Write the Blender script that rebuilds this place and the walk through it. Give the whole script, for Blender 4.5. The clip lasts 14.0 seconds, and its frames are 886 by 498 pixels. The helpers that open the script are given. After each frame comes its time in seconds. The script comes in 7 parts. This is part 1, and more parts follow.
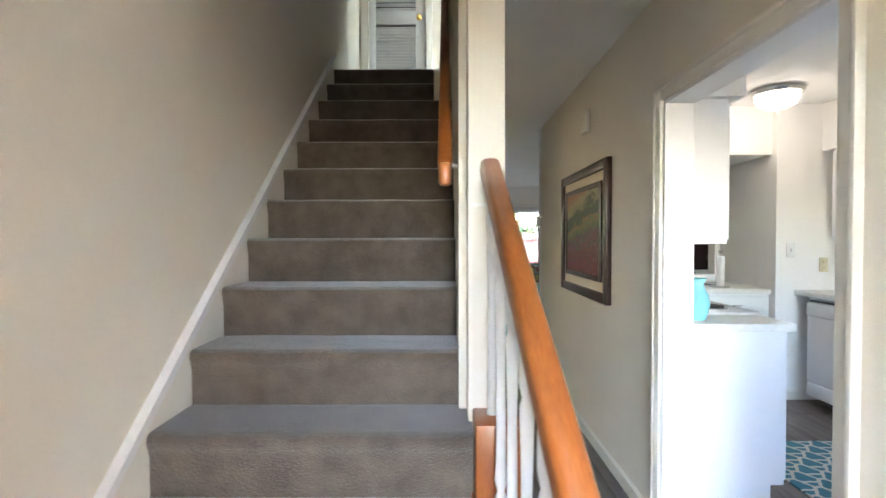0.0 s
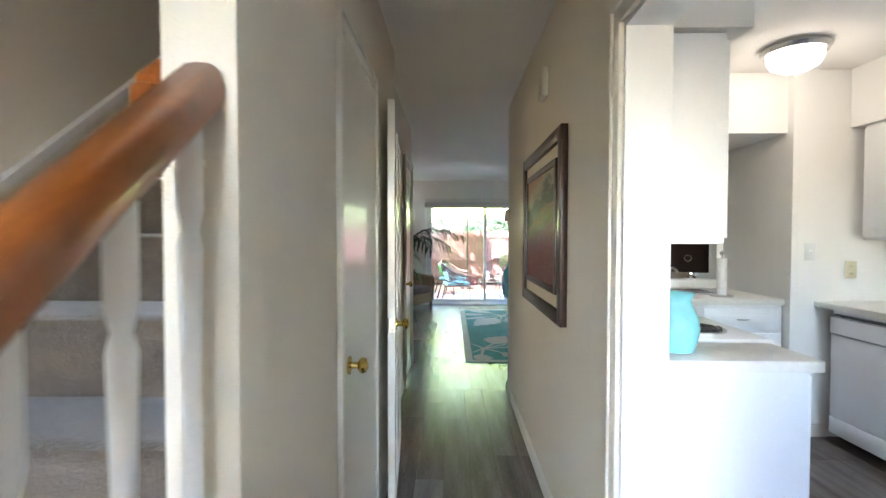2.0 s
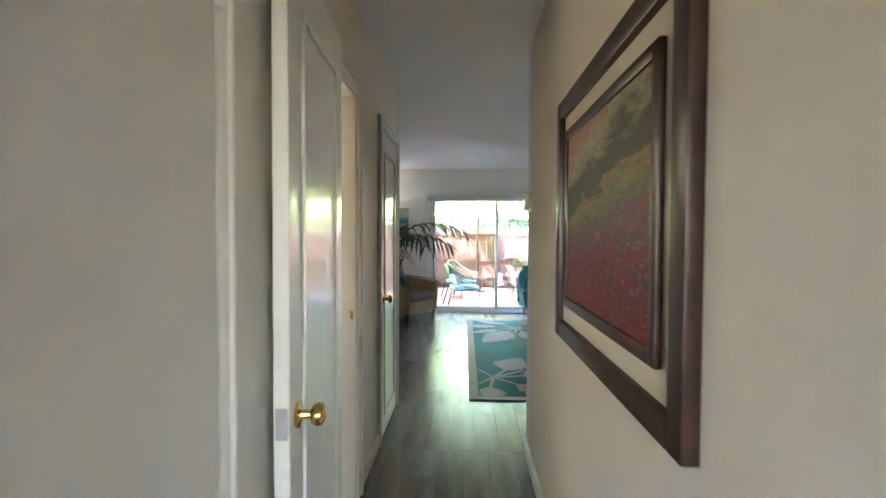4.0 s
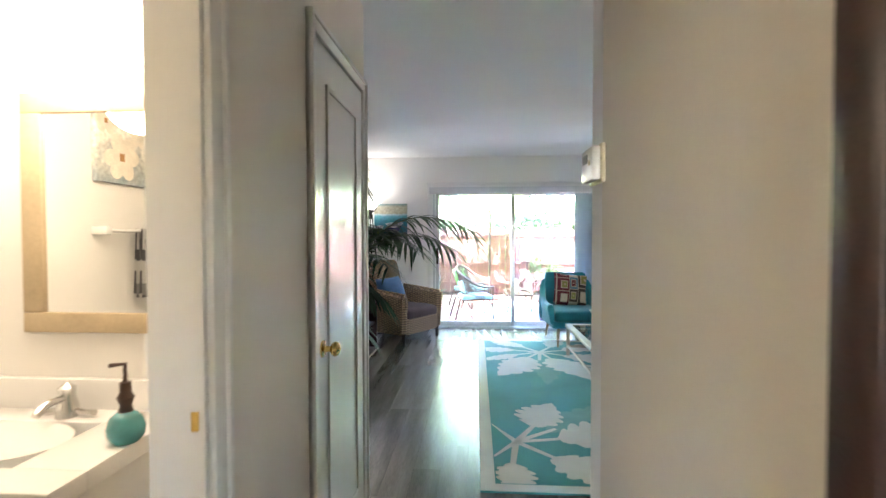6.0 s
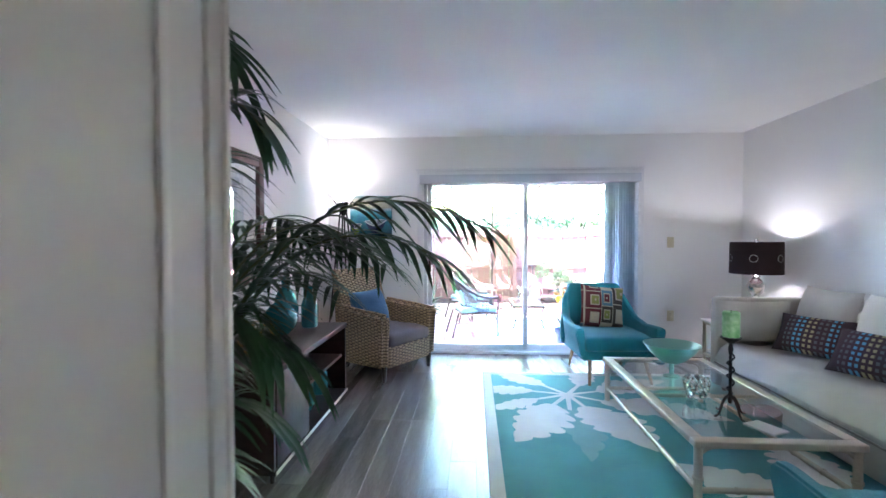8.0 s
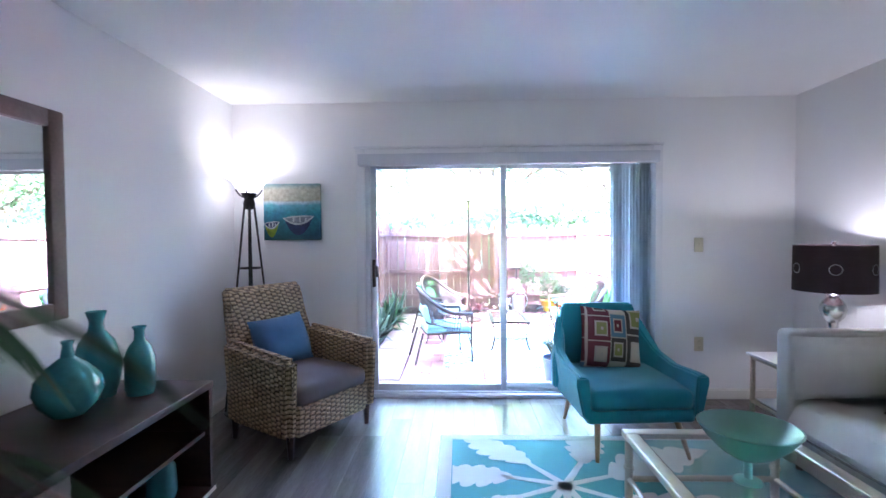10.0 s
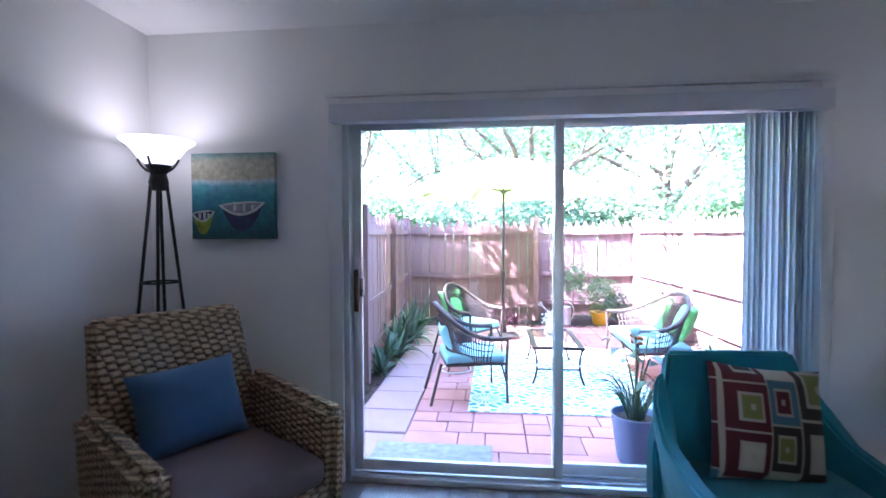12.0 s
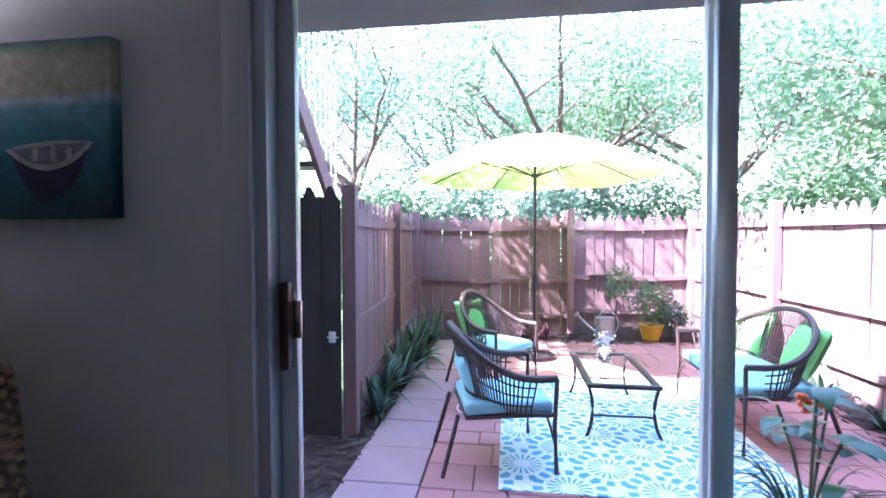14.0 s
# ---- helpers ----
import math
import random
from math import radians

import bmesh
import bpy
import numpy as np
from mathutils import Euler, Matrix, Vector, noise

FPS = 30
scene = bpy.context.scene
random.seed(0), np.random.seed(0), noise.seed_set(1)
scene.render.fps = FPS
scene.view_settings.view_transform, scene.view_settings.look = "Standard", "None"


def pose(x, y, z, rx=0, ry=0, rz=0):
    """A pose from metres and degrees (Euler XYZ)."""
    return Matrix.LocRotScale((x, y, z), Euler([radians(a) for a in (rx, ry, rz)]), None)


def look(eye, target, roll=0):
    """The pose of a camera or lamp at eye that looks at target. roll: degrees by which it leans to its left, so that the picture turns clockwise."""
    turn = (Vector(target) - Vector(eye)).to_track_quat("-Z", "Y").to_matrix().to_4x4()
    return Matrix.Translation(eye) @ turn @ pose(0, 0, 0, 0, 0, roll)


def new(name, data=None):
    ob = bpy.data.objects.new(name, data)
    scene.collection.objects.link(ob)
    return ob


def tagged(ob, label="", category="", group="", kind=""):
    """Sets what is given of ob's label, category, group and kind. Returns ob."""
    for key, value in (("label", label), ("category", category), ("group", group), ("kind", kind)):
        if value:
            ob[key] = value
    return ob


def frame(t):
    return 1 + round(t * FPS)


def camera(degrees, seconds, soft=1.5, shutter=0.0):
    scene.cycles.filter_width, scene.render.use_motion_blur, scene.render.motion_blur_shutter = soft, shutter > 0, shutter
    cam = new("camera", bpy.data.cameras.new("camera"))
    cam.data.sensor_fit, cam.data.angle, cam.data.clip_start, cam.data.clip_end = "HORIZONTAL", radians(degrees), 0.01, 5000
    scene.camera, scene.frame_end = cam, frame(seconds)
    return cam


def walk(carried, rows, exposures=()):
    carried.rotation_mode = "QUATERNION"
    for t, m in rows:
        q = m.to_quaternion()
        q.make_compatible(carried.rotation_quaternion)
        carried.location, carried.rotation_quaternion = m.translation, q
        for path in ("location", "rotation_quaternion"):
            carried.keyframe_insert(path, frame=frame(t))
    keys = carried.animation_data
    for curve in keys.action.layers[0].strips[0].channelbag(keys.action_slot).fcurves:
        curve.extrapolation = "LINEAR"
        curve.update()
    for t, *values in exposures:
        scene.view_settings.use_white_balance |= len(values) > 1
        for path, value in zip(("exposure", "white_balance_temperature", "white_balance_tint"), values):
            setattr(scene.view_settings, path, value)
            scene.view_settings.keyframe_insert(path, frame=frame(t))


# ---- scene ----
cam = camera(86.0, 14.0, shutter=0.4)
PATH = [
    (0, (0.623, 1.348, 1.335), (0.613, 3.347, 1.294), -0.1),
    (0.5, (0.78, 1.445, 1.339), (0.762, 3.444, 1.294), -0.1),
    (1, (0.9, 1.591, 1.322), (0.875, 3.59, 1.276), -0.0),
    (1.5, (1.006, 1.83, 1.326), (0.974, 3.829, 1.276), 0.1),
    (2, (1.095, 2.077, 1.333), (1.056, 4.076, 1.282), 0.1),
    (2.5, (1.173, 2.363, 1.333), (1.131, 4.362, 1.281), 0.2),
    (3, (1.205, 2.662, 1.315), (1.15, 4.661, 1.262), 0.3),
    (3.2, (1.201, 2.787, 1.329), (1.137, 4.785, 1.268), 0.3),
    (5.5, (1.213, 4.35, 1.301), (1.085, 6.345, 1.251), 0.0),
    (6, (1.22, 4.687, 1.306), (1.08, 6.681, 1.256), -0.1),
    (6.5, (1.176, 5.04, 1.308), (1.026, 7.034, 1.261), -0.0),
    (7, (1.158, 5.371, 1.303), (0.998, 7.364, 1.258), 0.0),
    (7.5, (1.156, 5.76, 1.299), (1.001, 7.753, 1.257), -0.0),
    (8, (1.156, 6.098, 1.314), (1.028, 8.093, 1.265), -0.1),
    (8.5, (1.231, 6.457, 1.349), (1.147, 8.454, 1.29), -0.3),
    (9, (1.293, 6.831, 1.342), (1.247, 8.83, 1.287), -0.3),
    (11.5, (1.422, 8.589, 1.35), (1.252, 10.581, 1.289), -0.4),
    (12, (1.403, 8.97, 1.34), (1.189, 10.958, 1.277), -0.2),
    (12.5, (1.351, 9.344, 1.318), (1.107, 11.329, 1.256), -0.2),
    (13, (1.299, 9.683, 1.319), (1.034, 11.665, 1.254), -0.1),
    (13.5, (1.271, 10.021, 1.296), (1.003, 12.002, 1.235), -0.2),
    (14, (1.238, 10.311, 1.272), (0.964, 12.292, 1.211), -0.2),
]
# the film's exposure settles as the bright garden fills the picture
EXPOSURES = [(0.0, 6.15, 6700, 15), (3.0, 6.1, 6700, 15), (5.5, 6.95, 6550, 18), (7.5, 7.05, 5900, 21), (9.0, 7.05, 5600, 27), (11.5, 5.8, 5350, 28), (13.0, 5.1, 5400, 30), (14.0, 4.55, 5550, 33)]
walk(cam, [(t, look(eye, target, roll)) for t, eye, target, roll in PATH], EXPOSURES)

# ---- world and large lights ----
world = bpy.data.worlds.new("sky")
scene.world = world
world.use_nodes = True
wn = world.node_tree.nodes
sky = wn.new("ShaderNodeTexSky")
sky.sky_type = "NISHITA"
sky.sun_disc = False
SUN_DIR = Vector((0.66, 0.25, -0.80)).normalized()
sky.sun_elevation = math.asin(-SUN_DIR.z)
sky.sun_rotation = math.atan2(-SUN_DIR.x, -SUN_DIR.y)
world.node_tree.links.new(sky.outputs[0], wn["Background"].inputs[0])
wn["Background"].inputs[1].default_value = 0.15
sun = new("sun", bpy.data.lights.new("sun", "SUN"))
sun.data.energy, sun.data.angle, sun.data.color = 3.4, radians(0.6), (1.0, 0.90, 0.91)
sun.matrix_world = look((0, 0, 30), Vector((0, 0, 30)) + SUN_DIR)


def area_light(name, eye, target, w, h, power, color):
    ob = new(name, bpy.data.lights.new(name, "AREA"))
    ob.data.shape, ob.data.size, ob.data.size_y, ob.data.energy, ob.data.color = "RECTANGLE", w, h, power, color
    ob.matrix_world = look(eye, target)
    return ob


def bulb(name, at, power, color, radius=0.05):
    ob = new(name, bpy.data.lights.new(name, "POINT"))
    ob.data.energy, ob.data.color, ob.data.shadow_soft_size = power, color, radius
    ob.location = at
    return ob


# area lamps added for daylight from the unseen entry and kitchen window
entry = area_light("daylight_entry", (0.80, 0.86, 0.90), (0.76, 2.3, -0.1), 0.5, 1.4, 0.032, (0.97, 0.96, 1.0))
entry.data.spread = radians(72)
area_light("daylight_kitchen_window", (2.9, 0.55, 1.5), (2.9, 4, 1.2), 0.9, 0.8, 0.031, (0.82, 0.91, 1.0))

# ---- materials ----
def material(name, color, rough=0.6, var=0.08, scale=4.0, fine=60.0, bump=0.05, metal=0.0, dark=None, stretch=(1, 1, 1), per_object=0.0, island=0.0, spec=0.5, coat=0.0, sheen=0.0):
    """Principled surface with stains at one scale, grain at another, and a fine relief."""
    m = bpy.data.materials.new(name)
    m.use_nodes = True
    nt = m.node_tree
    b = nt.nodes["Principled BSDF"]
    b.inputs["Roughness"].default_value, b.inputs["Metallic"].default_value = rough, metal
    b.inputs["Specular IOR Level"].default_value = spec
    b.inputs["Coat Weight"].default_value = coat
    b.inputs["Sheen Weight"].default_value = sheen
    tc, mp = nt.nodes.new("ShaderNodeTexCoord"), nt.nodes.new("ShaderNodeMapping")
    mp.inputs["Scale"].default_value = stretch
    nt.links.new(tc.outputs["Object"], mp.inputs[0])
    big, small = nt.nodes.new("ShaderNodeTexNoise"), nt.nodes.new("ShaderNodeTexNoise")
    big.inputs["Scale"].default_value, small.inputs["Scale"].default_value = scale, fine
    big.inputs["Detail"].default_value, small.inputs["Detail"].default_value = 4, 5
    for n in (big, small):
        nt.links.new(mp.outputs[0], n.inputs["Vector"])
    add = nt.nodes.new("ShaderNodeMath")
    add.operation = "MULTIPLY_ADD"
    nt.links.new(small.outputs[0], add.inputs[0])
    add.inputs[1].default_value = 0.5
    nt.links.new(big.outputs[0], add.inputs[2])
    last = add
    for amount, kind in ((per_object, "ShaderNodeObjectInfo"), (island, "ShaderNodeNewGeometry")):
        if amount:
            info, more = nt.nodes.new(kind), nt.nodes.new("ShaderNodeMath")
            more.operation = "MULTIPLY_ADD"
            nt.links.new(info.outputs["Random" if kind.endswith("Info") else "Random Per Island"], more.inputs[0])
            more.inputs[1].default_value = amount
            nt.links.new(last.outputs[0], more.inputs[2])
            last = more
    ramp = nt.nodes.new("ShaderNodeMapRange")
    top = 1.05 + per_object + island
    ramp.inputs["From Min"].default_value, ramp.inputs["From Max"].default_value = 0.45, top
    nt.links.new(last.outputs[0], ramp.inputs["Value"])
    mix = nt.nodes.new("ShaderNodeMix")
    mix.data_type = "RGBA"
    lo = dark or tuple(c * (1 - 2 * var) for c in color)
    hi = color if dark else tuple(min(1, c * (1 + var)) for c in color)
    mix.inputs[6].default_value, mix.inputs[7].default_value = (*lo, 1), (*hi, 1)
    nt.links.new(ramp.outputs[0], mix.inputs[0])
    nt.links.new(mix.outputs[2], b.inputs["Base Color"])
    if bump:
        bp = nt.nodes.new("ShaderNodeBump")
        bp.inputs["Strength"].default_value, bp.inputs["Distance"].default_value = min(1, bump * 4), 0.004
        nt.links.new(small.outputs[0], bp.inputs["Height"])
        nt.links.new(bp.outputs[0], b.inputs["Normal"])
    return m


def glow(name, color, strength):
    m = bpy.data.materials.new(name)
    m.use_nodes = True
    b = m.node_tree.nodes["Principled BSDF"]
    b.inputs["Base Color"].default_value = (0.9, 0.88, 0.82, 1)
    b.inputs["Emission Color"].default_value = (*color, 1)
    b.inputs["Emission Strength"].default_value = strength
    return m


def glass_material(name, tint=(1, 1, 1), rough=0.0, ior=1.45):
    m = bpy.data.materials.new(name)
    m.use_nodes = True
    b = m.node_tree.nodes["Principled BSDF"]
    b.inputs["Base Color"].default_value = (*tint, 1)
    b.inputs["Transmission Weight"].default_value = 1.0
    b.inputs["Roughness"].default_value, b.inputs["IOR"].default_value = rough, ior
    return m


def nodes_of(m):
    return m.node_tree, m.node_tree.nodes["Principled BSDF"]


def op(nt, kind, a, b=None, c=None):
    n = nt.nodes.new("ShaderNodeMath")
    n.operation = kind
    for i, v in enumerate((a, b, c)):
        if v is None:
            continue
        if isinstance(v, (int, float)):
            n.inputs[i].default_value = v
        else:
            nt.links.new(v, n.inputs[i])
    return n.outputs[0]


def blend(nt, fac, a, b):
    n = nt.nodes.new("ShaderNodeMix")
    n.data_type = "RGBA"
    nt.links.new(fac, n.inputs[0])
    for i, v in ((6, a), (7, b)):
        if isinstance(v, tuple):
            n.inputs[i].default_value = (*v, 1)
        else:
            nt.links.new(v, n.inputs[i])
    return n.outputs[2]


def object_xyz(nt):
    tc, sp = nt.nodes.new("ShaderNodeTexCoord"), nt.nodes.new("ShaderNodeSeparateXYZ")
    nt.links.new(tc.outputs["Object"], sp.inputs[0])
    return sp.outputs


PAINT = material("cream_wall_paint", (0.77, 0.715, 0.615), 0.75, 0.025, 1.2, 220, 0.05)
PAINT_WHITE = material("white_wall_paint", (0.85, 0.84, 0.82), 0.75, 0.02, 1.2, 220, 0.05)
CEILING = material("white_ceiling_texture", (0.86, 0.85, 0.83), 0.85, 0.02, 1.5, 90, 0.10)
TRIM = material("cream_gloss_trim", (0.78, 0.75, 0.68), 0.28, 0.015, 2, 40, 0.01, coat=0.15)
TRIM_WHITE = material("white_gloss_trim", (0.80, 0.80, 0.80), 0.35, 0.015, 2, 40, 0.01)
CARPET = material("taupe_stair_carpet", (0.150, 0.112, 0.080), 0.95, 0.34, 11, 190, 0.9, dark=(0.052, 0.037, 0.025), sheen=0.7)
OAK = material("orange_stained_oak", (0.44, 0.135, 0.028), 0.34, 0.18, 3, 40, 0.02, dark=(0.22, 0.055, 0.012), stretch=(6, 1, 1), coat=0.2)
PLANK = material("grey_brown_vinyl_plank", (0.25, 0.215, 0.19), 0.24, 0.3, 2.2, 26, 0.03, dark=(0.05, 0.042, 0.038), stretch=(7, 0.7, 1), per_object=0.35, spec=0.5)
BRASS = material("polished_brass", (0.75, 0.52, 0.16), 0.16, 0.05, 6, 60, 0.0, metal=1.0)
CHROME = material("brushed_nickel", (0.62, 0.61, 0.60), 0.25, 0.04, 6, 60, 0.0, metal=1.0)
WHITE_ENAMEL = material("white_enamel", (0.80, 0.80, 0.80), 0.25, 0.015, 3, 40, 0.0)
CABINET = material("white_cabinet_paint", (0.80, 0.81, 0.82), 0.40, 0.015, 3, 60, 0.01)
COUNTER = material("speckled_white_laminate", (0.76, 0.74, 0.70), 0.35, 0.05, 30, 260, 0.0)
ALMOND = material("almond_plastic", (0.60, 0.54, 0.38), 0.4, 0.03, 6, 60, 0.0)
BLACK_METAL = material("black_painted_iron", (0.025, 0.022, 0.020), 0.45, 0.2, 8, 90, 0.05)
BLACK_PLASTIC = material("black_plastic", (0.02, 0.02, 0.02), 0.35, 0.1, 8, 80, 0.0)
DARK_FRAME = material("dark_mahogany_frame", (0.050, 0.022, 0.015), 0.35, 0.3, 5, 60, 0.03, stretch=(1, 3, 3))
MATBOARD = material("cream_mat_board", (0.72, 0.66, 0.52), 0.8, 0.02, 6, 200, 0.02)
ESPRESSO = material("espresso_wood_veneer", (0.042, 0.021, 0.015), 0.36, 0.3, 3, 40, 0.02, stretch=(1, 8, 8), spec=0.3)
TEAL = material("teal_wool_upholstery", (0.008, 0.26, 0.33), 0.85, 0.12, 7, 340, 0.15, sheen=0.25)
BIRCH = material("pale_tapered_wood_leg", (0.42, 0.26, 0.13), 0.4, 0.15, 4, 60, 0.02)
LINEN = material("oatmeal_linen_upholstery", (0.55, 0.50, 0.43), 0.9, 0.07, 5, 380, 0.16, sheen=0.2)
SEATPAD = material("taupe_seat_cushion", (0.17, 0.125, 0.12), 0.9, 0.1, 6, 300, 0.12)
BLUE_CLOTH = material("blue_cotton_pillow", (0.06, 0.16, 0.30), 0.85, 0.12, 6, 300, 0.12, sheen=0.2)
TURQ = material("turquoise_ceramic_glaze", (0.065, 0.30, 0.32), 0.18, 0.15, 6, 40, 0.01, coat=0.4)
AQUA = material("pale_aqua_ceramic_glaze", (0.22, 0.60, 0.64), 0.15, 0.08, 6, 40, 0.0, coat=0.4)
GOLD_CANE = material("champagne_bamboo_metal", (0.62, 0.54, 0.42), 0.35, 0.08, 6, 80, 0.02, metal=0.35)
PALM = material("palm_leaf_green", (0.040, 0.125, 0.042), 0.38, 0.25, 5, 40, 0.02, dark=(0.012, 0.045, 0.016), island=0.4)
PALM_STEM = material("palm_stem", (0.10, 0.13, 0.045), 0.5, 0.2, 8, 60, 0.03)
CLAY_POT = material("dark_brown_planter", (0.055, 0.035, 0.028), 0.5, 0.15, 8, 90, 0.05)
SOIL = material("dark_potting_soil", (0.035, 0.025, 0.018), 0.95, 0.4, 20, 120, 0.4)
SHADE_CLOTH = material("dark_plum_shade_fabric", (0.030, 0.012, 0.014), 0.8, 0.1, 8, 300, 0.08)
CLEAR_GLASS = glass_material("clear_glass", (0.95, 0.99, 0.97))
AQUA_GLASS = glass_material("frosted_sea_green_glass", (0.42, 0.86, 0.72), 0.30)


def pane_material():
    """Thin clear glazing: light goes straight through, with a faint mirror gloss."""
    m = bpy.data.materials.new("window_glass")
    m.use_nodes = True
    nt = m.node_tree
    clear, gloss = nt.nodes.new("ShaderNodeBsdfTransparent"), nt.nodes.new("ShaderNodeBsdfGlossy")
    clear.inputs[0].default_value = (0.97, 0.98, 0.98, 1)
    gloss.inputs["Roughness"].default_value = 0.01
    fr, mx = nt.nodes.new("ShaderNodeFresnel"), nt.nodes.new("ShaderNodeMixShader")
    fr.inputs[0].default_value = 1.2
    nt.links.new(fr.outputs[0], mx.inputs[0])
    nt.links.new(clear.outputs[0], mx.inputs[1])
    nt.links.new(gloss.outputs[0], mx.inputs[2])
    nt.links.new(mx.outputs[0], nt.nodes["Material Output"].inputs[0])
    return m


PANE = pane_material()
MIRROR = material("mirror_silver", (0.92, 0.93, 0.92), 0.01, 0.0, 1, 1, 0.0, metal=1.0)
FROST = glow("lit_frosted_glass", (1.0, 0.95, 0.88), 0.05)
FROST_KITCHEN = glow("lit_frosted_dome", (1.0, 0.92, 0.78), 0.10)
BULB_GLOW = glow("lit_bath_globe", (1.0, 0.86, 0.62), 0.10)
ALUMINIUM = material("satin_aluminium", (0.64, 0.66, 0.69), 0.38, 0.05, 6, 90, 0.0, metal=0.5)
VALANCE = material("grey_blue_valance_vinyl", (0.64, 0.66, 0.70), 0.5, 0.04, 4, 120, 0.02)
BLIND = material("pale_grey_blind_vinyl", (0.66, 0.69, 0.73), 0.55, 0.04, 4, 120, 0.02)
BOARD = material("mauve_brown_stained_cedar", (0.255, 0.155, 0.150), 0.85, 0.3, 3, 50, 0.12, dark=(0.105, 0.062, 0.060), stretch=(8, 8, 0.6), per_object=0.5)
PAVER = material("pink_clay_paver", (0.50, 0.235, 0.20), 0.85, 0.2, 6, 120, 0.2, dark=(0.30, 0.15, 0.135), per_object=0.5)
SLAB = material("grey_mauve_concrete_slab", (0.34, 0.225, 0.222), 0.9, 0.12, 4, 140, 0.15, per_object=0.3)
MULCH = material("dark_bark_mulch", (0.075, 0.046, 0.034), 0.95, 0.4, 30, 120, 0.5, dark=(0.014, 0.009, 0.008), island=0.6)
GRASS = material("shaded_ground_cover", (0.06, 0.10, 0.03), 0.95, 0.3, 2, 50, 0.4)
LEAF = material("tree_leaf_green", (0.10, 0.185, 0.10), 0.55, 0.2, 0.6, 12, 0.0, dark=(0.035, 0.085, 0.035), island=0.6)
LEAF_BLUE = material("cool_tree_leaf_green", (0.085, 0.16, 0.09), 0.5, 0.2, 0.6, 12, 0.0, dark=(0.02, 0.06, 0.035), island=0.6)
BARK = material("grey_brown_bark", (0.20, 0.135, 0.10), 0.9, 0.3, 8, 60, 0.4)
DARK_WICKER = material("dark_brown_resin_wicker", (0.050, 0.030, 0.024), 0.45, 0.25, 10, 160, 0.25)
AQUA_PAD = material("aqua_outdoor_cushion", (0.24, 0.49, 0.52), 0.85, 0.08, 6, 260, 0.1)
LIME_CLOTH = material("lime_green_pillow", (0.16, 0.47, 0.14), 0.85, 0.12, 6, 260, 0.1)
DOORMAT = material("grey_woven_doormat", (0.25, 0.25, 0.25), 0.95, 0.2, 20, 300, 0.4)
STUCCO = material("pale_exterior_stucco", (0.45, 0.42, 0.40), 0.9, 0.08, 2, 120, 0.2)
# soffit grey is dark because its backlit shade is put into the colour
SOFFIT_SHADE = material("grey_soffit_with_painted_shade", (0.16, 0.15, 0.16), 0.8, 0.08, 2, 80, 0.1)
WHITE_METAL = material("white_painted_metal", (0.78, 0.78, 0.78), 0.4, 0.03, 5, 60, 0.0)
GALVANISED = material("galvanised_steel", (0.50, 0.52, 0.54), 0.4, 0.1, 10, 60, 0.02, metal=0.8)
YELLOW_GLAZE = material("yellow_glazed_pot", (0.70, 0.42, 0.03), 0.3, 0.1, 8, 60, 0.0)
BLUE_POT = material("slate_blue_resin_pot", (0.10, 0.15, 0.26), 0.4, 0.08, 6, 80, 0.02)
CANDLE_GREEN = material("leaf_green_candle_wax", (0.10, 0.36, 0.09), 0.4, 0.2, 14, 60, 0.0, dark=(0.45, 0.62, 0.35))


def wicker_material(name, light, dark, u, v):
    """A two-way weave: strands over and under, in relief, gap shade put into colour."""
    m = material(name, light, 0.6, 0.2, 10, 90, 0.0)
    nt, b = nodes_of(m)
    o = object_xyz(nt)
    wob = nt.nodes.new("ShaderNodeTexNoise")
    wob.inputs["Scale"].default_value = 14
    wz = op(nt, "MULTIPLY_ADD", wob.outputs[0], 0.014, o[2])
    xy = op(nt, "MULTIPLY_ADD", wob.outputs[0], 0.016, op(nt, "ADD", o[0], o[1]))
    col = op(nt, "FLOOR", op(nt, "MULTIPLY", xy, u / math.pi))
    a = op(nt, "POWER", op(nt, "ABSOLUTE", op(nt, "SINE", op(nt, "MULTIPLY", xy, u))), 0.45)
    c = op(nt, "SINE", op(nt, "MULTIPLY_ADD", wz, v, op(nt, "MULTIPLY", col, math.pi)))
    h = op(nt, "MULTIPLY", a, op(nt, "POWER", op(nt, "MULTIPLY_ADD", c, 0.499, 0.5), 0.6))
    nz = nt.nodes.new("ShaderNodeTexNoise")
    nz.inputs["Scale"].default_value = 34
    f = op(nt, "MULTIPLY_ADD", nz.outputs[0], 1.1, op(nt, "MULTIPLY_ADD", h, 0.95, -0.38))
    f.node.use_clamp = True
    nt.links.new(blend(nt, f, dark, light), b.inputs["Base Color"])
    bp = nt.nodes.new("ShaderNodeBump")
    bp.inputs["Strength"].default_value, bp.inputs["Distance"].default_value = 1.0, 0.012
    nt.links.new(f, bp.inputs["Height"])
    nt.links.new(bp.outputs[0], b.inputs["Normal"])
    return m


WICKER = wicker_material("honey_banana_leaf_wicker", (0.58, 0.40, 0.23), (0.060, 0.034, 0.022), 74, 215)


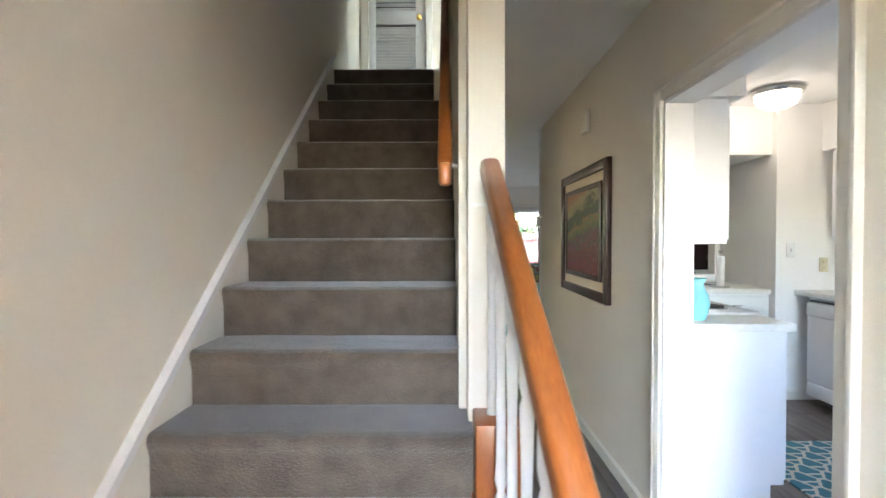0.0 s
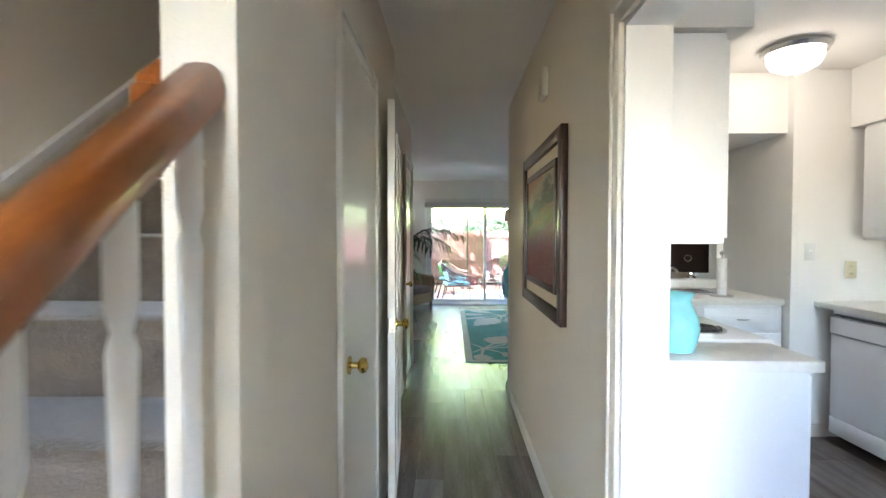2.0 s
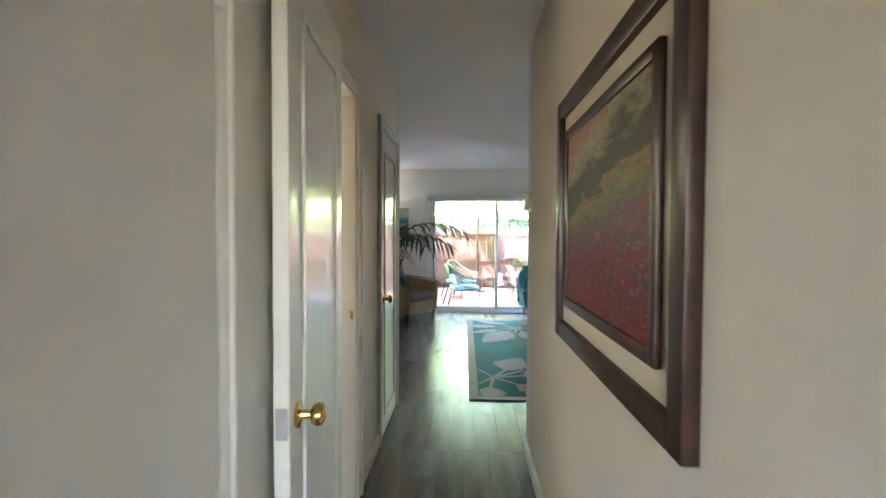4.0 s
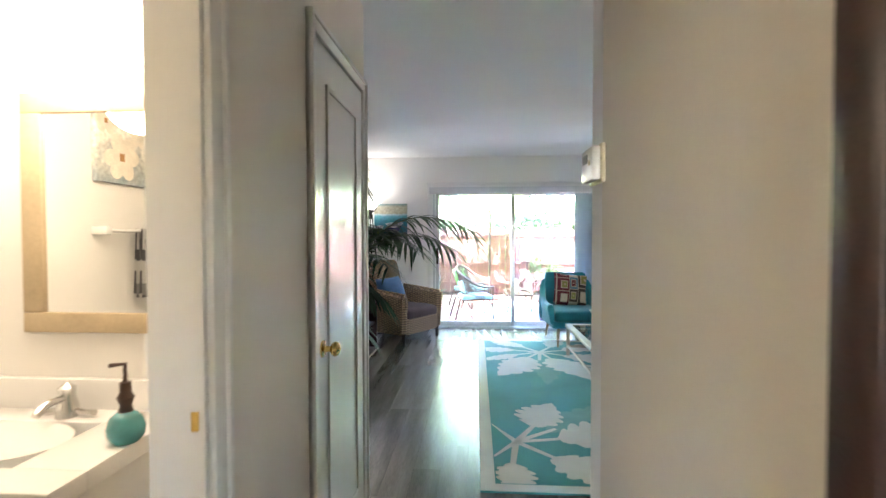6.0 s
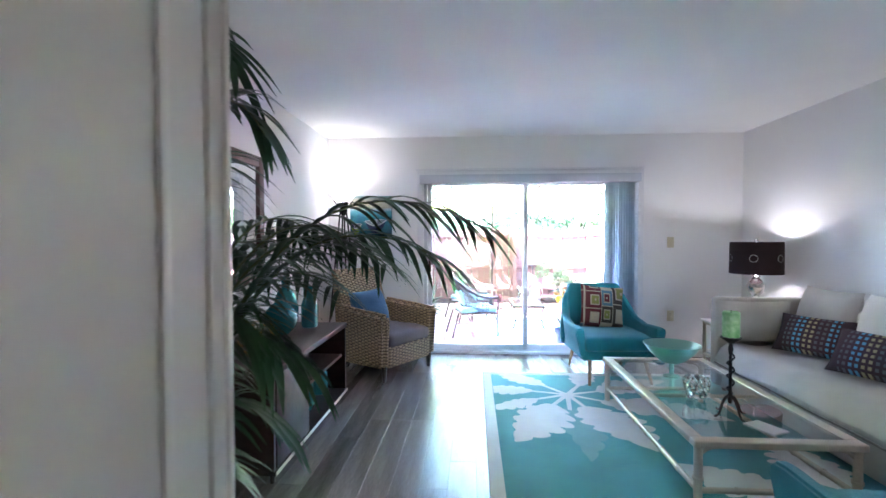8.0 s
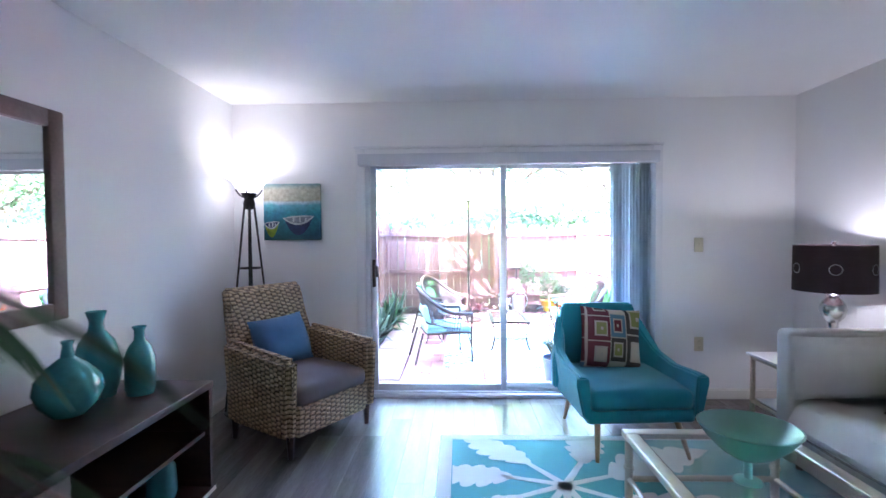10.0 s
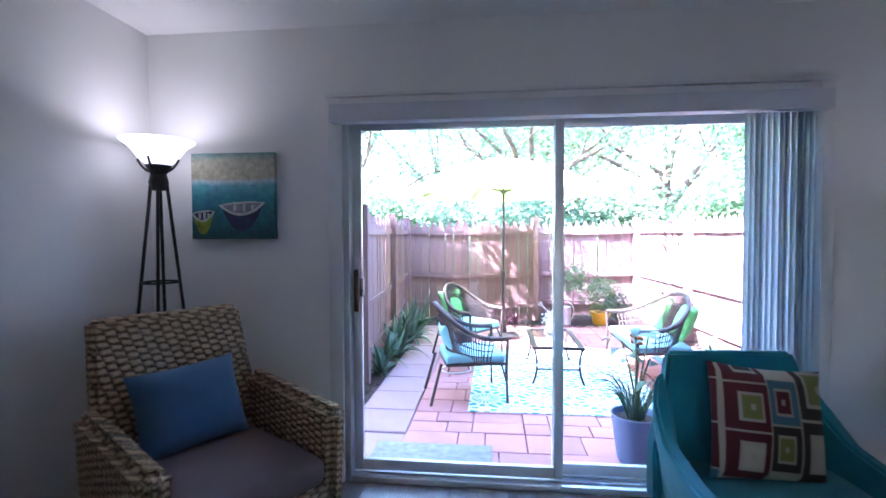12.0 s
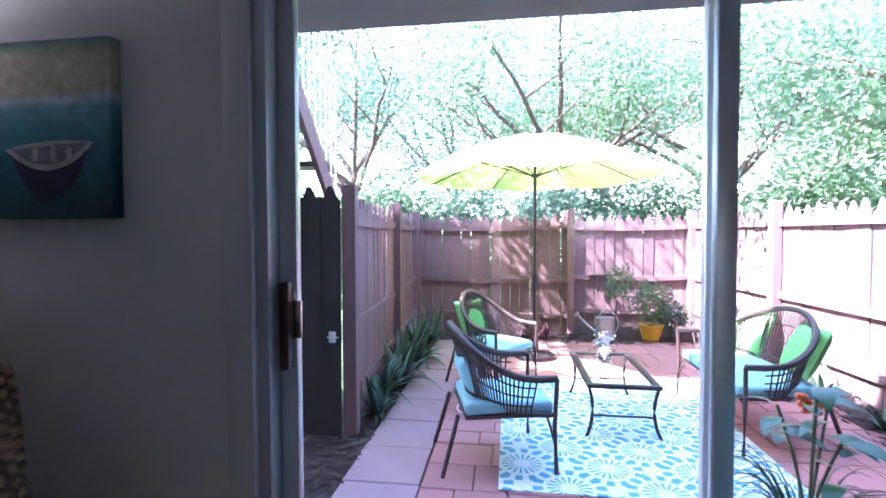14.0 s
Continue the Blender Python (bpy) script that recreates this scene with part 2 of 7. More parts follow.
def nested_squares_material():
    """Patchwork of nested squares in mixed colours."""
    m = material("nested_squares_cloth", (0.6, 0.5, 0.35), 0.9, 0.05, 6, 300, 0.1)
    nt, b = nodes_of(m)
    o = object_xyz(nt)
    # uneven columns, each with its own row height and offset
    u = op(nt, "MULTIPLY_ADD", op(nt, "SINE", op(nt, "MULTIPLY", o[0], 15.0)), 0.22, op(nt, "MULTIPLY", op(nt, "ADD", o[0], 5.04), 6.4))
    col = op(nt, "FLOOR", u)
    wc = nt.nodes.new("ShaderNodeTexWhiteNoise")
    wc.noise_dimensions = "1D"
    nt.links.new(col, wc.inputs["W"])
    rows = op(nt, "MULTIPLY_ADD", wc.outputs[0], 3.4, 4.0)
    v = op(nt, "ADD", op(nt, "MULTIPLY", o[2], rows), op(nt, "MULTIPLY", wc.outputs[0], 7.3))
    fu, fv = (op(nt, "ABSOLUTE", op(nt, "SUBTRACT", op(nt, "FRACT", w), 0.5)) for w in (u, v))
    d = op(nt, "MAXIMUM", fu, fv)
    cb = nt.nodes.new("ShaderNodeCombineXYZ")
    nt.links.new(col, cb.inputs[0])
    nt.links.new(op(nt, "FLOOR", v), cb.inputs[1])
    ring = op(nt, "FLOOR", op(nt, "MULTIPLY", d, 4.2))
    nt.links.new(ring, cb.inputs[2])
    wh = nt.nodes.new("ShaderNodeTexWhiteNoise")
    nt.links.new(cb.outputs[0], wh.inputs[0])
    line = op(nt, "LESS_THAN", op(nt, "FRACT", op(nt, "MULTIPLY", d, 4.2)), 0.26)
    ramp = nt.nodes.new("ShaderNodeValToRGB")
    ramp.color_ramp.interpolation = "CONSTANT"
    els = ramp.color_ramp.elements
    els[0].color, els[1].position, els[1].color = (0.55, 0.47, 0.33, 1), 0.10, (0.13, 0.025, 0.03, 1)
    for p, c in ((0.34, (0.06, 0.045, 0.035, 1)), (0.54, (0.24, 0.25, 0.07, 1)), (0.80, (0.20, 0.08, 0.05, 1)), (0.88, (0.10, 0.20, 0.25, 1))):
        e = els.new(p)
        e.color = c
    nt.links.new(wh.outputs[0], ramp.inputs[0])
    nt.links.new(blend(nt, line, ramp.outputs[0], (0.50, 0.43, 0.32)), b.inputs["Base Color"])
    return m


NESTED = nested_squares_material()


def dotted_material():
    """Dark cloth with rows of small blue and tan woven blocks."""
    m = material("dark_cloth_with_woven_dots", (0.05, 0.03, 0.03), 0.9, 0.1, 6, 300, 0.1)
    nt, b = nodes_of(m)
    o = object_xyz(nt)
    u, v = op(nt, "MULTIPLY", op(nt, "ADD", o[0], 5), 27), op(nt, "MULTIPLY", op(nt, "ADD", o[2], 5), 27)
    fu, fv = (op(nt, "ABSOLUTE", op(nt, "SUBTRACT", op(nt, "FRACT", w), 0.5)) for w in (u, v))
    dot = op(nt, "LESS_THAN", op(nt, "MAXIMUM", fu, fv), 0.27)
    band = op(nt, "LESS_THAN", op(nt, "ABSOLUTE", o[0]), 0.17)
    stripe = op(nt, "FRACT", op(nt, "MULTIPLY", op(nt, "ADD", o[0], 5), 4.5))
    ramp = nt.nodes.new("ShaderNodeValToRGB")
    ramp.color_ramp.interpolation = "CONSTANT"
    els = ramp.color_ramp.elements
    els[0].color, els[1].position, els[1].color = (0.10, 0.30, 0.42, 1), 0.34, (0.33, 0.27, 0.14, 1)
    e = els.new(0.67)
    e.color = (0.10, 0.10, 0.10, 1)
    nt.links.new(stripe, ramp.inputs[0])
    nt.links.new(blend(nt, op(nt, "MULTIPLY", dot, band), (0.045, 0.02, 0.024), ramp.outputs[0]), b.inputs["Base Color"])
    return m


DOTTED = dotted_material()


def burst_rug_material():
    """Aqua outdoor rug with offset rows of petalled bursts."""
    m = material("aqua_burst_rug", (0.55, 0.72, 0.72), 0.9, 0.05, 6, 300, 0.1)
    nt, b = nodes_of(m)
    o = object_xyz(nt)
    out = None
    for dx, dy in ((0.0, 0.0), (0.26, 0.26)):
        u = op(nt, "SUBTRACT", op(nt, "FRACT", op(nt, "DIVIDE", op(nt, "ADD", o[0], 20 + dx), 0.52)), 0.5)
        v = op(nt, "SUBTRACT", op(nt, "FRACT", op(nt, "DIVIDE", op(nt, "ADD", o[1], 20 + dy), 0.52)), 0.5)
        r = op(nt, "SQRT", op(nt, "ADD", op(nt, "MULTIPLY", u, u), op(nt, "MULTIPLY", v, v)))
        a = op(nt, "ARCTAN2", v, u)
        rays = op(nt, "GREATER_THAN", op(nt, "SINE", op(nt, "MULTIPLY", a, 18)), 0.25)
        inner = op(nt, "MULTIPLY", op(nt, "LESS_THAN", r, 0.24), op(nt, "GREATER_THAN", r, 0.10))
        petals = op(nt, "GREATER_THAN", op(nt, "SINE", op(nt, "MULTIPLY", a, 14)), -0.2)
        outer = op(nt, "MULTIPLY", op(nt, "LESS_THAN", r, 0.40), op(nt, "GREATER_THAN", r, 0.29))
        f = op(nt, "ADD", op(nt, "MULTIPLY", rays, inner), op(nt, "MULTIPLY", petals, outer))
        out = f if out is None else op(nt, "MAXIMUM", out, f)
    out.node.use_clamp = True
    nt.links.new(blend(nt, out, (0.62, 0.72, 0.66), (0.10, 0.36, 0.46)), b.inputs["Base Color"])
    return m


BURST_RUG = burst_rug_material()


def scroll_rug_material():
    """Blue kitchen mat with pale scrolling rings."""
    m = material("blue_scroll_mat", (0.06, 0.22, 0.30), 0.9, 0.05, 6, 300, 0.1)
    nt, b = nodes_of(m)
    o = object_xyz(nt)
    out = None
    for dx, dy in ((0.0, 0.0), (0.085, 0.085)):
        u = op(nt, "SUBTRACT", op(nt, "FRACT", op(nt, "DIVIDE", op(nt, "ADD", o[0], 20 + dx), 0.17)), 0.5)
        v = op(nt, "SUBTRACT", op(nt, "FRACT", op(nt, "DIVIDE", op(nt, "ADD", o[1], 20 + dy), 0.17)), 0.5)
        r = op(nt, "SQRT", op(nt, "ADD", op(nt, "MULTIPLY", u, u), op(nt, "MULTIPLY", v, v)))
        wob = op(nt, "MULTIPLY_ADD", op(nt, "SINE", op(nt, "MULTIPLY", op(nt, "ARCTAN2", v, u), 3)), 0.06, r)
        f = op(nt, "LESS_THAN", op(nt, "ABSOLUTE", op(nt, "SUBTRACT", wob, 0.34)), 0.055)
        out = f if out is None else op(nt, "MAXIMUM", out, f)
    nt.links.new(blend(nt, out, (0.045, 0.20, 0.27), (0.62, 0.62, 0.55)), b.inputs["Base Color"])
    return m


SCROLL_RUG = scroll_rug_material()


def bands_material(name, stops, axis, noise_scale, warp, size=1.0, rough=0.6):
    """A painted canvas: soft bands of colour along one axis, warped by brushwork."""
    m = material(name, (0.5, 0.5, 0.5), rough, 0.05, 6, 120, 0.08)
    nt, b = nodes_of(m)
    o = object_xyz(nt)
    nz = nt.nodes.new("ShaderNodeTexNoise")
    nz.inputs["Scale"].default_value, nz.inputs["Detail"].default_value = noise_scale, 6
    tc = nt.nodes.new("ShaderNodeTexCoord")
    nt.links.new(tc.outputs["Object"], nz.inputs["Vector"])
    f = op(nt, "ADD", op(nt, "DIVIDE", o[axis], size), op(nt, "MULTIPLY", op(nt, "SUBTRACT", nz.outputs[0], 0.5), warp))
    ramp = nt.nodes.new("ShaderNodeValToRGB")
    els = ramp.color_ramp.elements
    els[0].position, els[0].color = stops[0][0], (*stops[0][1], 1)
    els[1].position, els[1].color = stops[1][0], (*stops[1][1], 1)
    for p, c in stops[2:]:
        e = els.new(p)
        e.color = (*c, 1)
    nt.links.new(f, ramp.inputs[0])
    nz2 = nt.nodes.new("ShaderNodeTexNoise")
    nz2.inputs["Scale"].default_value = noise_scale * 5
    nt.links.new(tc.outputs["Object"], nz2.inputs["Vector"])
    hs = nt.nodes.new("ShaderNodeHueSaturation")
    nt.links.new(ramp.outputs[0], hs.inputs["Color"])
    nt.links.new(op(nt, "MULTIPLY_ADD", nz2.outputs[0], 1.0, 0.45), hs.inputs["Value"])
    nt.links.new(op(nt, "MULTIPLY_ADD", nz.outputs[0], 0.14, 0.43), hs.inputs["Hue"])
    nt.links.new(hs.outputs[0], b.inputs["Base Color"])
    return m


HARBOUR = bands_material("painted_harbour", ((0.0, (0.01, 0.07, 0.08)), (0.25, (0.02, 0.13, 0.17)), (0.48, (0.03, 0.22, 0.28)), (0.62, (0.10, 0.35, 0.42)), (0.67, (0.40, 0.55, 0.60)), (0.71, (0.42, 0.40, 0.28)), (0.9, (0.46, 0.45, 0.33)), (1.0, (0.15, 0.30, 0.30))), 2, 7, 0.10, 0.462)
TEAL_RUG = material("teal_tufted_rug", (0.07, 0.36, 0.37), 0.95, 0.12, 3, 260, 0.3, sheen=0.2)
RUG_IVORY = material("ivory_rug_pile", (0.74, 0.75, 0.70), 0.95, 0.06, 5, 260, 0.3, sheen=0.2)
RUG_PALE = material("pale_aqua_rug_pile", (0.22, 0.45, 0.44), 0.95, 0.08, 5, 260, 0.3)
FLORAL = bands_material("painted_white_flowers", ((0.0, (0.35, 0.42, 0.46)), (0.35, (0.50, 0.52, 0.50)), (0.55, (0.85, 0.80, 0.72)), (0.75, (0.88, 0.84, 0.78)), (1.0, (0.45, 0.50, 0.52))), 2, 9, 1.2, 0.36)


def translucent(name, color, amount):
    """Thin cloth or leaf: part of the light comes through."""
    m = material(name, color, 0.8, 0.08, 3, 200, 0.04)
    nt, b = nodes_of(m)
    tr = nt.nodes.new("ShaderNodeBsdfTranslucent")
    tr.inputs[0].default_value = (*color, 1)
    mx = nt.nodes.new("ShaderNodeMixShader")
    mx.inputs[0].default_value = amount
    nt.links.new(b.outputs[0], mx.inputs[1])
    nt.links.new(tr.outputs[0], mx.inputs[2])
    nt.links.new(mx.outputs[0], nt.nodes["Material Output"].inputs[0])
    return m


def let_light_through(m, color, amount):
    nt, b = nodes_of(m)
    tr = nt.nodes.new("ShaderNodeBsdfTranslucent")
    tr.inputs[0].default_value = (*color, 1)
    mx = nt.nodes.new("ShaderNodeMixShader")
    mx.inputs[0].default_value = amount
    nt.links.new(b.outputs[0], mx.inputs[1])
    nt.links.new(tr.outputs[0], mx.inputs[2])
    nt.links.new(mx.outputs[0], nt.nodes["Material Output"].inputs[0])


CANOPY = translucent("lime_umbrella_canvas_thin", (0.46, 0.64, 0.17), 0.22)
let_light_through(LEAF, (0.25, 0.37, 0.19), 0.5)
let_light_through(LEAF_BLUE, (0.20, 0.33, 0.22), 0.5)
let_light_through(BLIND, (0.66, 0.71, 0.77), 0.45)
# gate boards: dark stain, with the shade of the house put into the colour
SHADED_BOARD = material("near_black_stain_and_shade_cedar", (0.014, 0.009, 0.009), 0.8, 0.3, 3, 50, 0.12, stretch=(8, 8, 0.6), per_object=0.3)


def meadow_material():
    """Brushed canvas: warm sky, dark trees, a green slope and a bank of red and violet flowers, rising to one side."""
    m = material("painted_poppy_meadow", (0.5, 0.5, 0.5), 0.5, 0.05, 6, 120, 0.08)
    nt, bs = nodes_of(m)
    tc, mp = nt.nodes.new("ShaderNodeTexCoord"), nt.nodes.new("ShaderNodeMapping")
    mp.inputs["Rotation"].default_value = (0.35, 0, 0)
    mp.inputs["Scale"].default_value = (1, 0.5, 1.6)
    nt.links.new(tc.outputs["Object"], mp.inputs[0])
    o = object_xyz(nt)

    def strokes(scale, detail):
        n = nt.nodes.new("ShaderNodeTexNoise")
        n.inputs["Scale"].default_value, n.inputs["Detail"].default_value = scale, detail
        nt.links.new(mp.outputs[0], n.inputs["Vector"])
        return n.outputs[0]

    big, mid, fine = strokes(7, 3), strokes(24, 4), strokes(90, 3)
    f = op(nt, "MULTIPLY_ADD", o[1], 0.30, op(nt, "DIVIDE", o[2], 0.552))
    f = op(nt, "ADD", f, op(nt, "MULTIPLY", op(nt, "SUBTRACT", big, 0.5), 0.42))
    f = op(nt, "ADD", f, op(nt, "MULTIPLY", op(nt, "SUBTRACT", mid, 0.5), 0.16))
    ramp = nt.nodes.new("ShaderNodeValToRGB")
    els = ramp.color_ramp.elements
    els[0].position, els[0].color = 0.0, (0.14, 0.010, 0.012, 1)
    els[1].position, els[1].color = 0.26, (0.15, 0.018, 0.022, 1)
    for p, c in ((0.34, (0.13, 0.05, 0.10)), (0.44, (0.09, 0.06, 0.06)), (0.50, (0.10, 0.14, 0.04)), (0.58, (0.16, 0.17, 0.06)), (0.63, (0.26, 0.13, 0.05)), (0.66, (0.035, 0.05, 0.02)), (0.78, (0.03, 0.045, 0.022)), (0.83, (0.20, 0.20, 0.11)), (0.90, (0.34, 0.30, 0.17)), (1.0, (0.36, 0.20, 0.11))):
        e = els.new(p)
        e.color = (*c, 1)
    nt.links.new(f, ramp.inputs[0])
    vo = nt.nodes.new("ShaderNodeTexVoronoi")
    vo.inputs["Scale"].default_value = 115
    nt.links.new(mp.outputs[0], vo.inputs["Vector"])
    sep = nt.nodes.new("ShaderNodeSeparateColor")
    nt.links.new(vo.outputs["Color"], sep.inputs[0])
    dabs = nt.nodes.new("ShaderNodeValToRGB")
    dabs.color_ramp.interpolation = "CONSTANT"
    de = dabs.color_ramp.elements
    de[0].color, de[1].position, de[1].color = (0.27, 0.012, 0.014, 1), 0.26, (0.11, 0.05, 0.15, 1)
    for p, c in ((0.46, (0.22, 0.04, 0.03)), (0.64, (0.05, 0.09, 0.025)), (0.78, (0.27, 0.16, 0.10)), (0.86, (0.22, 0.012, 0.02))):
        e = de.new(p)
        e.color = (*c, 1)
    nt.links.new(sep.outputs[0], dabs.inputs[0])
    low = op(nt, "LESS_THAN", op(nt, "MULTIPLY_ADD", sep.outputs[1], 0.24, f), 0.62)
    some = op(nt, "MULTIPLY", op(nt, "GREATER_THAN", sep.outputs[2], 0.35), 0.7)
    col = blend(nt, op(nt, "MULTIPLY", low, some), ramp.outputs[0], dabs.outputs[0])
    hs = nt.nodes.new("ShaderNodeHueSaturation")
    nt.links.new(col, hs.inputs["Color"])
    nt.links.new(op(nt, "MULTIPLY_ADD", fine, 1.5, 0.25), hs.inputs["Value"])
    nt.links.new(hs.outputs[0], bs.inputs["Base Color"])
    return m


MEADOW = meadow_material()


def block_towel_material():
    """Uneven upright blocks in white and greys."""
    m = material("grey_and_white_block_towel", (0.7, 0.7, 0.7), 0.9, 0.05, 6, 300, 0.2)
    nt, bs = nodes_of(m)
    o = object_xyz(nt)
    u = op(nt, "FLOOR", op(nt, "DIVIDE", op(nt, "ADD", o[1], 9), 0.024))
    wn_ = nt.nodes.new("ShaderNodeTexWhiteNoise")
    wn_.noise_dimensions = "1D"
    nt.links.new(u, wn_.inputs["W"])
    v = op(nt, "FLOOR", op(nt, "ADD", op(nt, "DIVIDE", o[2], 0.058), op(nt, "MULTIPLY", wn_.outputs[0], 3)))
    cb = nt.nodes.new("ShaderNodeCombineXYZ")
    nt.links.new(u, cb.inputs[0])
    nt.links.new(v, cb.inputs[1])
    wh = nt.nodes.new("ShaderNodeTexWhiteNoise")
    nt.links.new(cb.outputs[0], wh.inputs[0])
    ramp = nt.nodes.new("ShaderNodeValToRGB")
    ramp.color_ramp.interpolation = "CONSTANT"
    els = ramp.color_ramp.elements
    els[0].color, els[1].position, els[1].color = (0.78, 0.77, 0.74, 1), 0.45, (0.16, 0.16, 0.17, 1)
    e = els.new(0.75)
    e.color = (0.36, 0.35, 0.35, 1)
    nt.links.new(wh.outputs[0], ramp.inputs[0])
    nt.links.new(ramp.outputs[0], bs.inputs["Base Color"])
    return m


TOWEL = block_towel_material()

# ---- mesh helpers ----
def box(bm, x0, x1, y0, y1, z0, z1, bevel=0.0, seg=2):
    r = bmesh.ops.create_cube(bm, size=1.0, matrix=Matrix.Translation(((x0 + x1) / 2, (y0 + y1) / 2, (z0 + z1) / 2)) @ Matrix.Diagonal((abs(x1 - x0), abs(y1 - y0), abs(z1 - z0), 1)))
    if bevel:
        edges = {e for v in r["verts"] for e in v.link_edges}
        bmesh.ops.bevel(bm, geom=list(edges), offset=bevel, segments=seg, profile=0.5, affect="EDGES")
    return bm


def boxed(*args, **kw):
    return box(bmesh.new(), *args, **kw)


def rod(bm, a, b, r0, r1=None, seg=10):
    a, b = Vector(a), Vector(b)
    m = Matrix.Translation((a + b) / 2) @ (b - a).to_track_quat("Z", "Y").to_matrix().to_4x4()
    bmesh.ops.create_cone(bm, cap_ends=True, segments=seg, radius1=r0, radius2=r0 if r1 is None else r1, depth=(b - a).length, matrix=m)
    return bm


def rodded(*args, **kw):
    return rod(bmesh.new(), *args, **kw)


def lathe(bm, profile, seg=28, at=(0, 0, 0), squash=1.0):
    rings = []
    for r, z in profile:
        rings.append([bm.verts.new((at[0] + r * math.cos(2 * math.pi * i / seg), at[1] + squash * r * math.sin(2 * math.pi * i / seg), at[2] + z)) for i in range(seg)])
    for a, b in zip(rings, rings[1:]):
        for i in range(seg):
            bm.faces.new((a[i], a[(i + 1) % seg], b[(i + 1) % seg], b[i]))
    for ring, flip in ((rings[0], True), (rings[-1], False)) if profile[0] != profile[-1] else ():
        if (ring[0].co - ring[seg // 2].co).length > 1e-4:
            bm.faces.new(ring[::-1] if flip else ring)
    return bm


def turned(*args, **kw):
    return lathe(bmesh.new(), *args, **kw)


def tube(bm, pts, r, seg=8, taper=1.0):
    """A round bar along a line of points."""
    pts = [Vector(p) for p in pts]
    rings = []
    for i, p in enumerate(pts):
        d = (pts[min(i + 1, len(pts) - 1)] - pts[max(i - 1, 0)]).normalized()
        q = d.to_track_quat("Z", "Y")
        rr = r * (1 + (taper - 1) * i / (len(pts) - 1))
        rings.append([bm.verts.new(p + q @ Vector((rr * math.cos(2 * math.pi * k / seg), rr * math.sin(2 * math.pi * k / seg), 0))) for k in range(seg)])
    for a, b in zip(rings, rings[1:]):
        for k in range(seg):
            bm.faces.new((a[k], a[(k + 1) % seg], b[(k + 1) % seg], b[k]))
    bm.faces.new(rings[0][::-1])
    bm.faces.new(rings[-1])
    return bm


def arc(p0, p1, p2, n=10):
    """A quadratic curve from p0 to p2, drawn towards p1."""
    p0, p1, p2 = Vector(p0), Vector(p1), Vector(p2)
    return [(1 - t) ** 2 * p0 + 2 * t * (1 - t) * p1 + t * t * p2 for t in (i / n for i in range(n + 1))]


def pillow(w, h, d, n=14, pinch=0.06, seed=1, sag=0.0):
    """A stuffed pillow standing in the xz plane, its base at z = 0."""
    bm = bmesh.new()
    rows = {}
    for s in (1, -1):
        for i in range(n + 1):
            for j in range(n + 1):
                u, v = 2 * i / n - 1, 2 * j / n - 1
                edge = i in (0, n) or j in (0, n)
                if edge and s == -1:
                    rows[s, i, j] = rows[1, i, j]
                    continue
                full = max(0.0, (1 - abs(u) ** 2.4) * (1 - abs(v) ** 2.4)) ** 0.45
                k = 1 - pinch * (1 - abs(u) ** 2) * abs(v) ** 4
                kk = 1 - pinch * (1 - abs(v) ** 2) * abs(u) ** 4
                w_noise = noise.noise((u * 1.7 + seed, v * 1.7, s)) * 0.12 * full
                rows[s, i, j] = bm.verts.new((u * w / 2 * kk, s * d / 2 * full * (1 + w_noise), (v + 1) * h / 2 * k + h * (1 - k) / 2 - sag * full * 0.02))
    for s in (1, -1):
        for i in range(n):
            for j in range(n):
                f = [rows[s, i, j], rows[s, i + 1, j], rows[s, i + 1, j + 1], rows[s, i, j + 1]]
                bm.faces.new(f[::-1] if s == 1 else f)
    return bm


def seat_cushion(x0, x1, y0, y1, z0, z1, puff=0.03, n=14, seed=3):
    """A thick upholstered cushion with a domed, slightly creased top."""
    bm = bmesh.new()
    box(bm, x0, x1, y0, y1, z0, z1, min(0.04, (z1 - z0) * 0.35), 3)
    bmesh.ops.subdivide_edges(bm, edges=[e for e in bm.edges if e.calc_length() > 0.15], cuts=7, use_grid_fill=True)
    for v in bm.verts:
        u, w = 2 * (v.co.x - x0) / (x1 - x0) - 1, 2 * (v.co.y - y0) / (y1 - y0) - 1
        full = max(0.0, (1 - u ** 4) * (1 - w ** 4))
        if v.co.z > (z0 + z1) / 2:
            v.co.z += puff * full + 0.010 * noise.noise((v.co.x * 6 + seed, v.co.y * 6, 1))
        v.co += 0.006 * noise.noise_vector(v.co * 5 + Vector((seed, 0, 0)))
    return bm


def mesh_of(name, bm, mat, smooth=False):
    bmesh.ops.recalc_face_normals(bm, faces=bm.faces)
    me = bpy.data.meshes.new(name)
    bm.to_mesh(me)
    bm.free()
    me.materials.append(mat)
    if smooth:
        me.shade_smooth()
        me.set_sharp_from_angle(angle=radians(38))
    return me


def part(name, bm, mat, parent, label="", smooth=True):
    ob = new(name, mesh_of(name, bm, mat, smooth))
    ob.parent = parent
    if label:
        tagged(ob, label)
    return ob


def thing(name, at, turn, label, category, group="", kind=""):
    ob = new(name)
    ob.empty_display_size = 0.1
    ob.matrix_world = pose(at[0], at[1], at[2], 0, 0, turn)
    return tagged(ob, label, category, group, kind)


def solid(name, bm, mat, label, category, group="", kind="", smooth=True, at=None, turn=0):
    ob = new(name, mesh_of(name, bm, mat, smooth))
    if at is not None:
        ob.matrix_world = pose(at[0], at[1], at[2], 0, 0, turn)
    return tagged(ob, label, category, group, kind)


def structure(name, bm, mat, label, category, smooth=False):
    return solid(name, bm, mat, label, category, kind="structure", smooth=smooth)


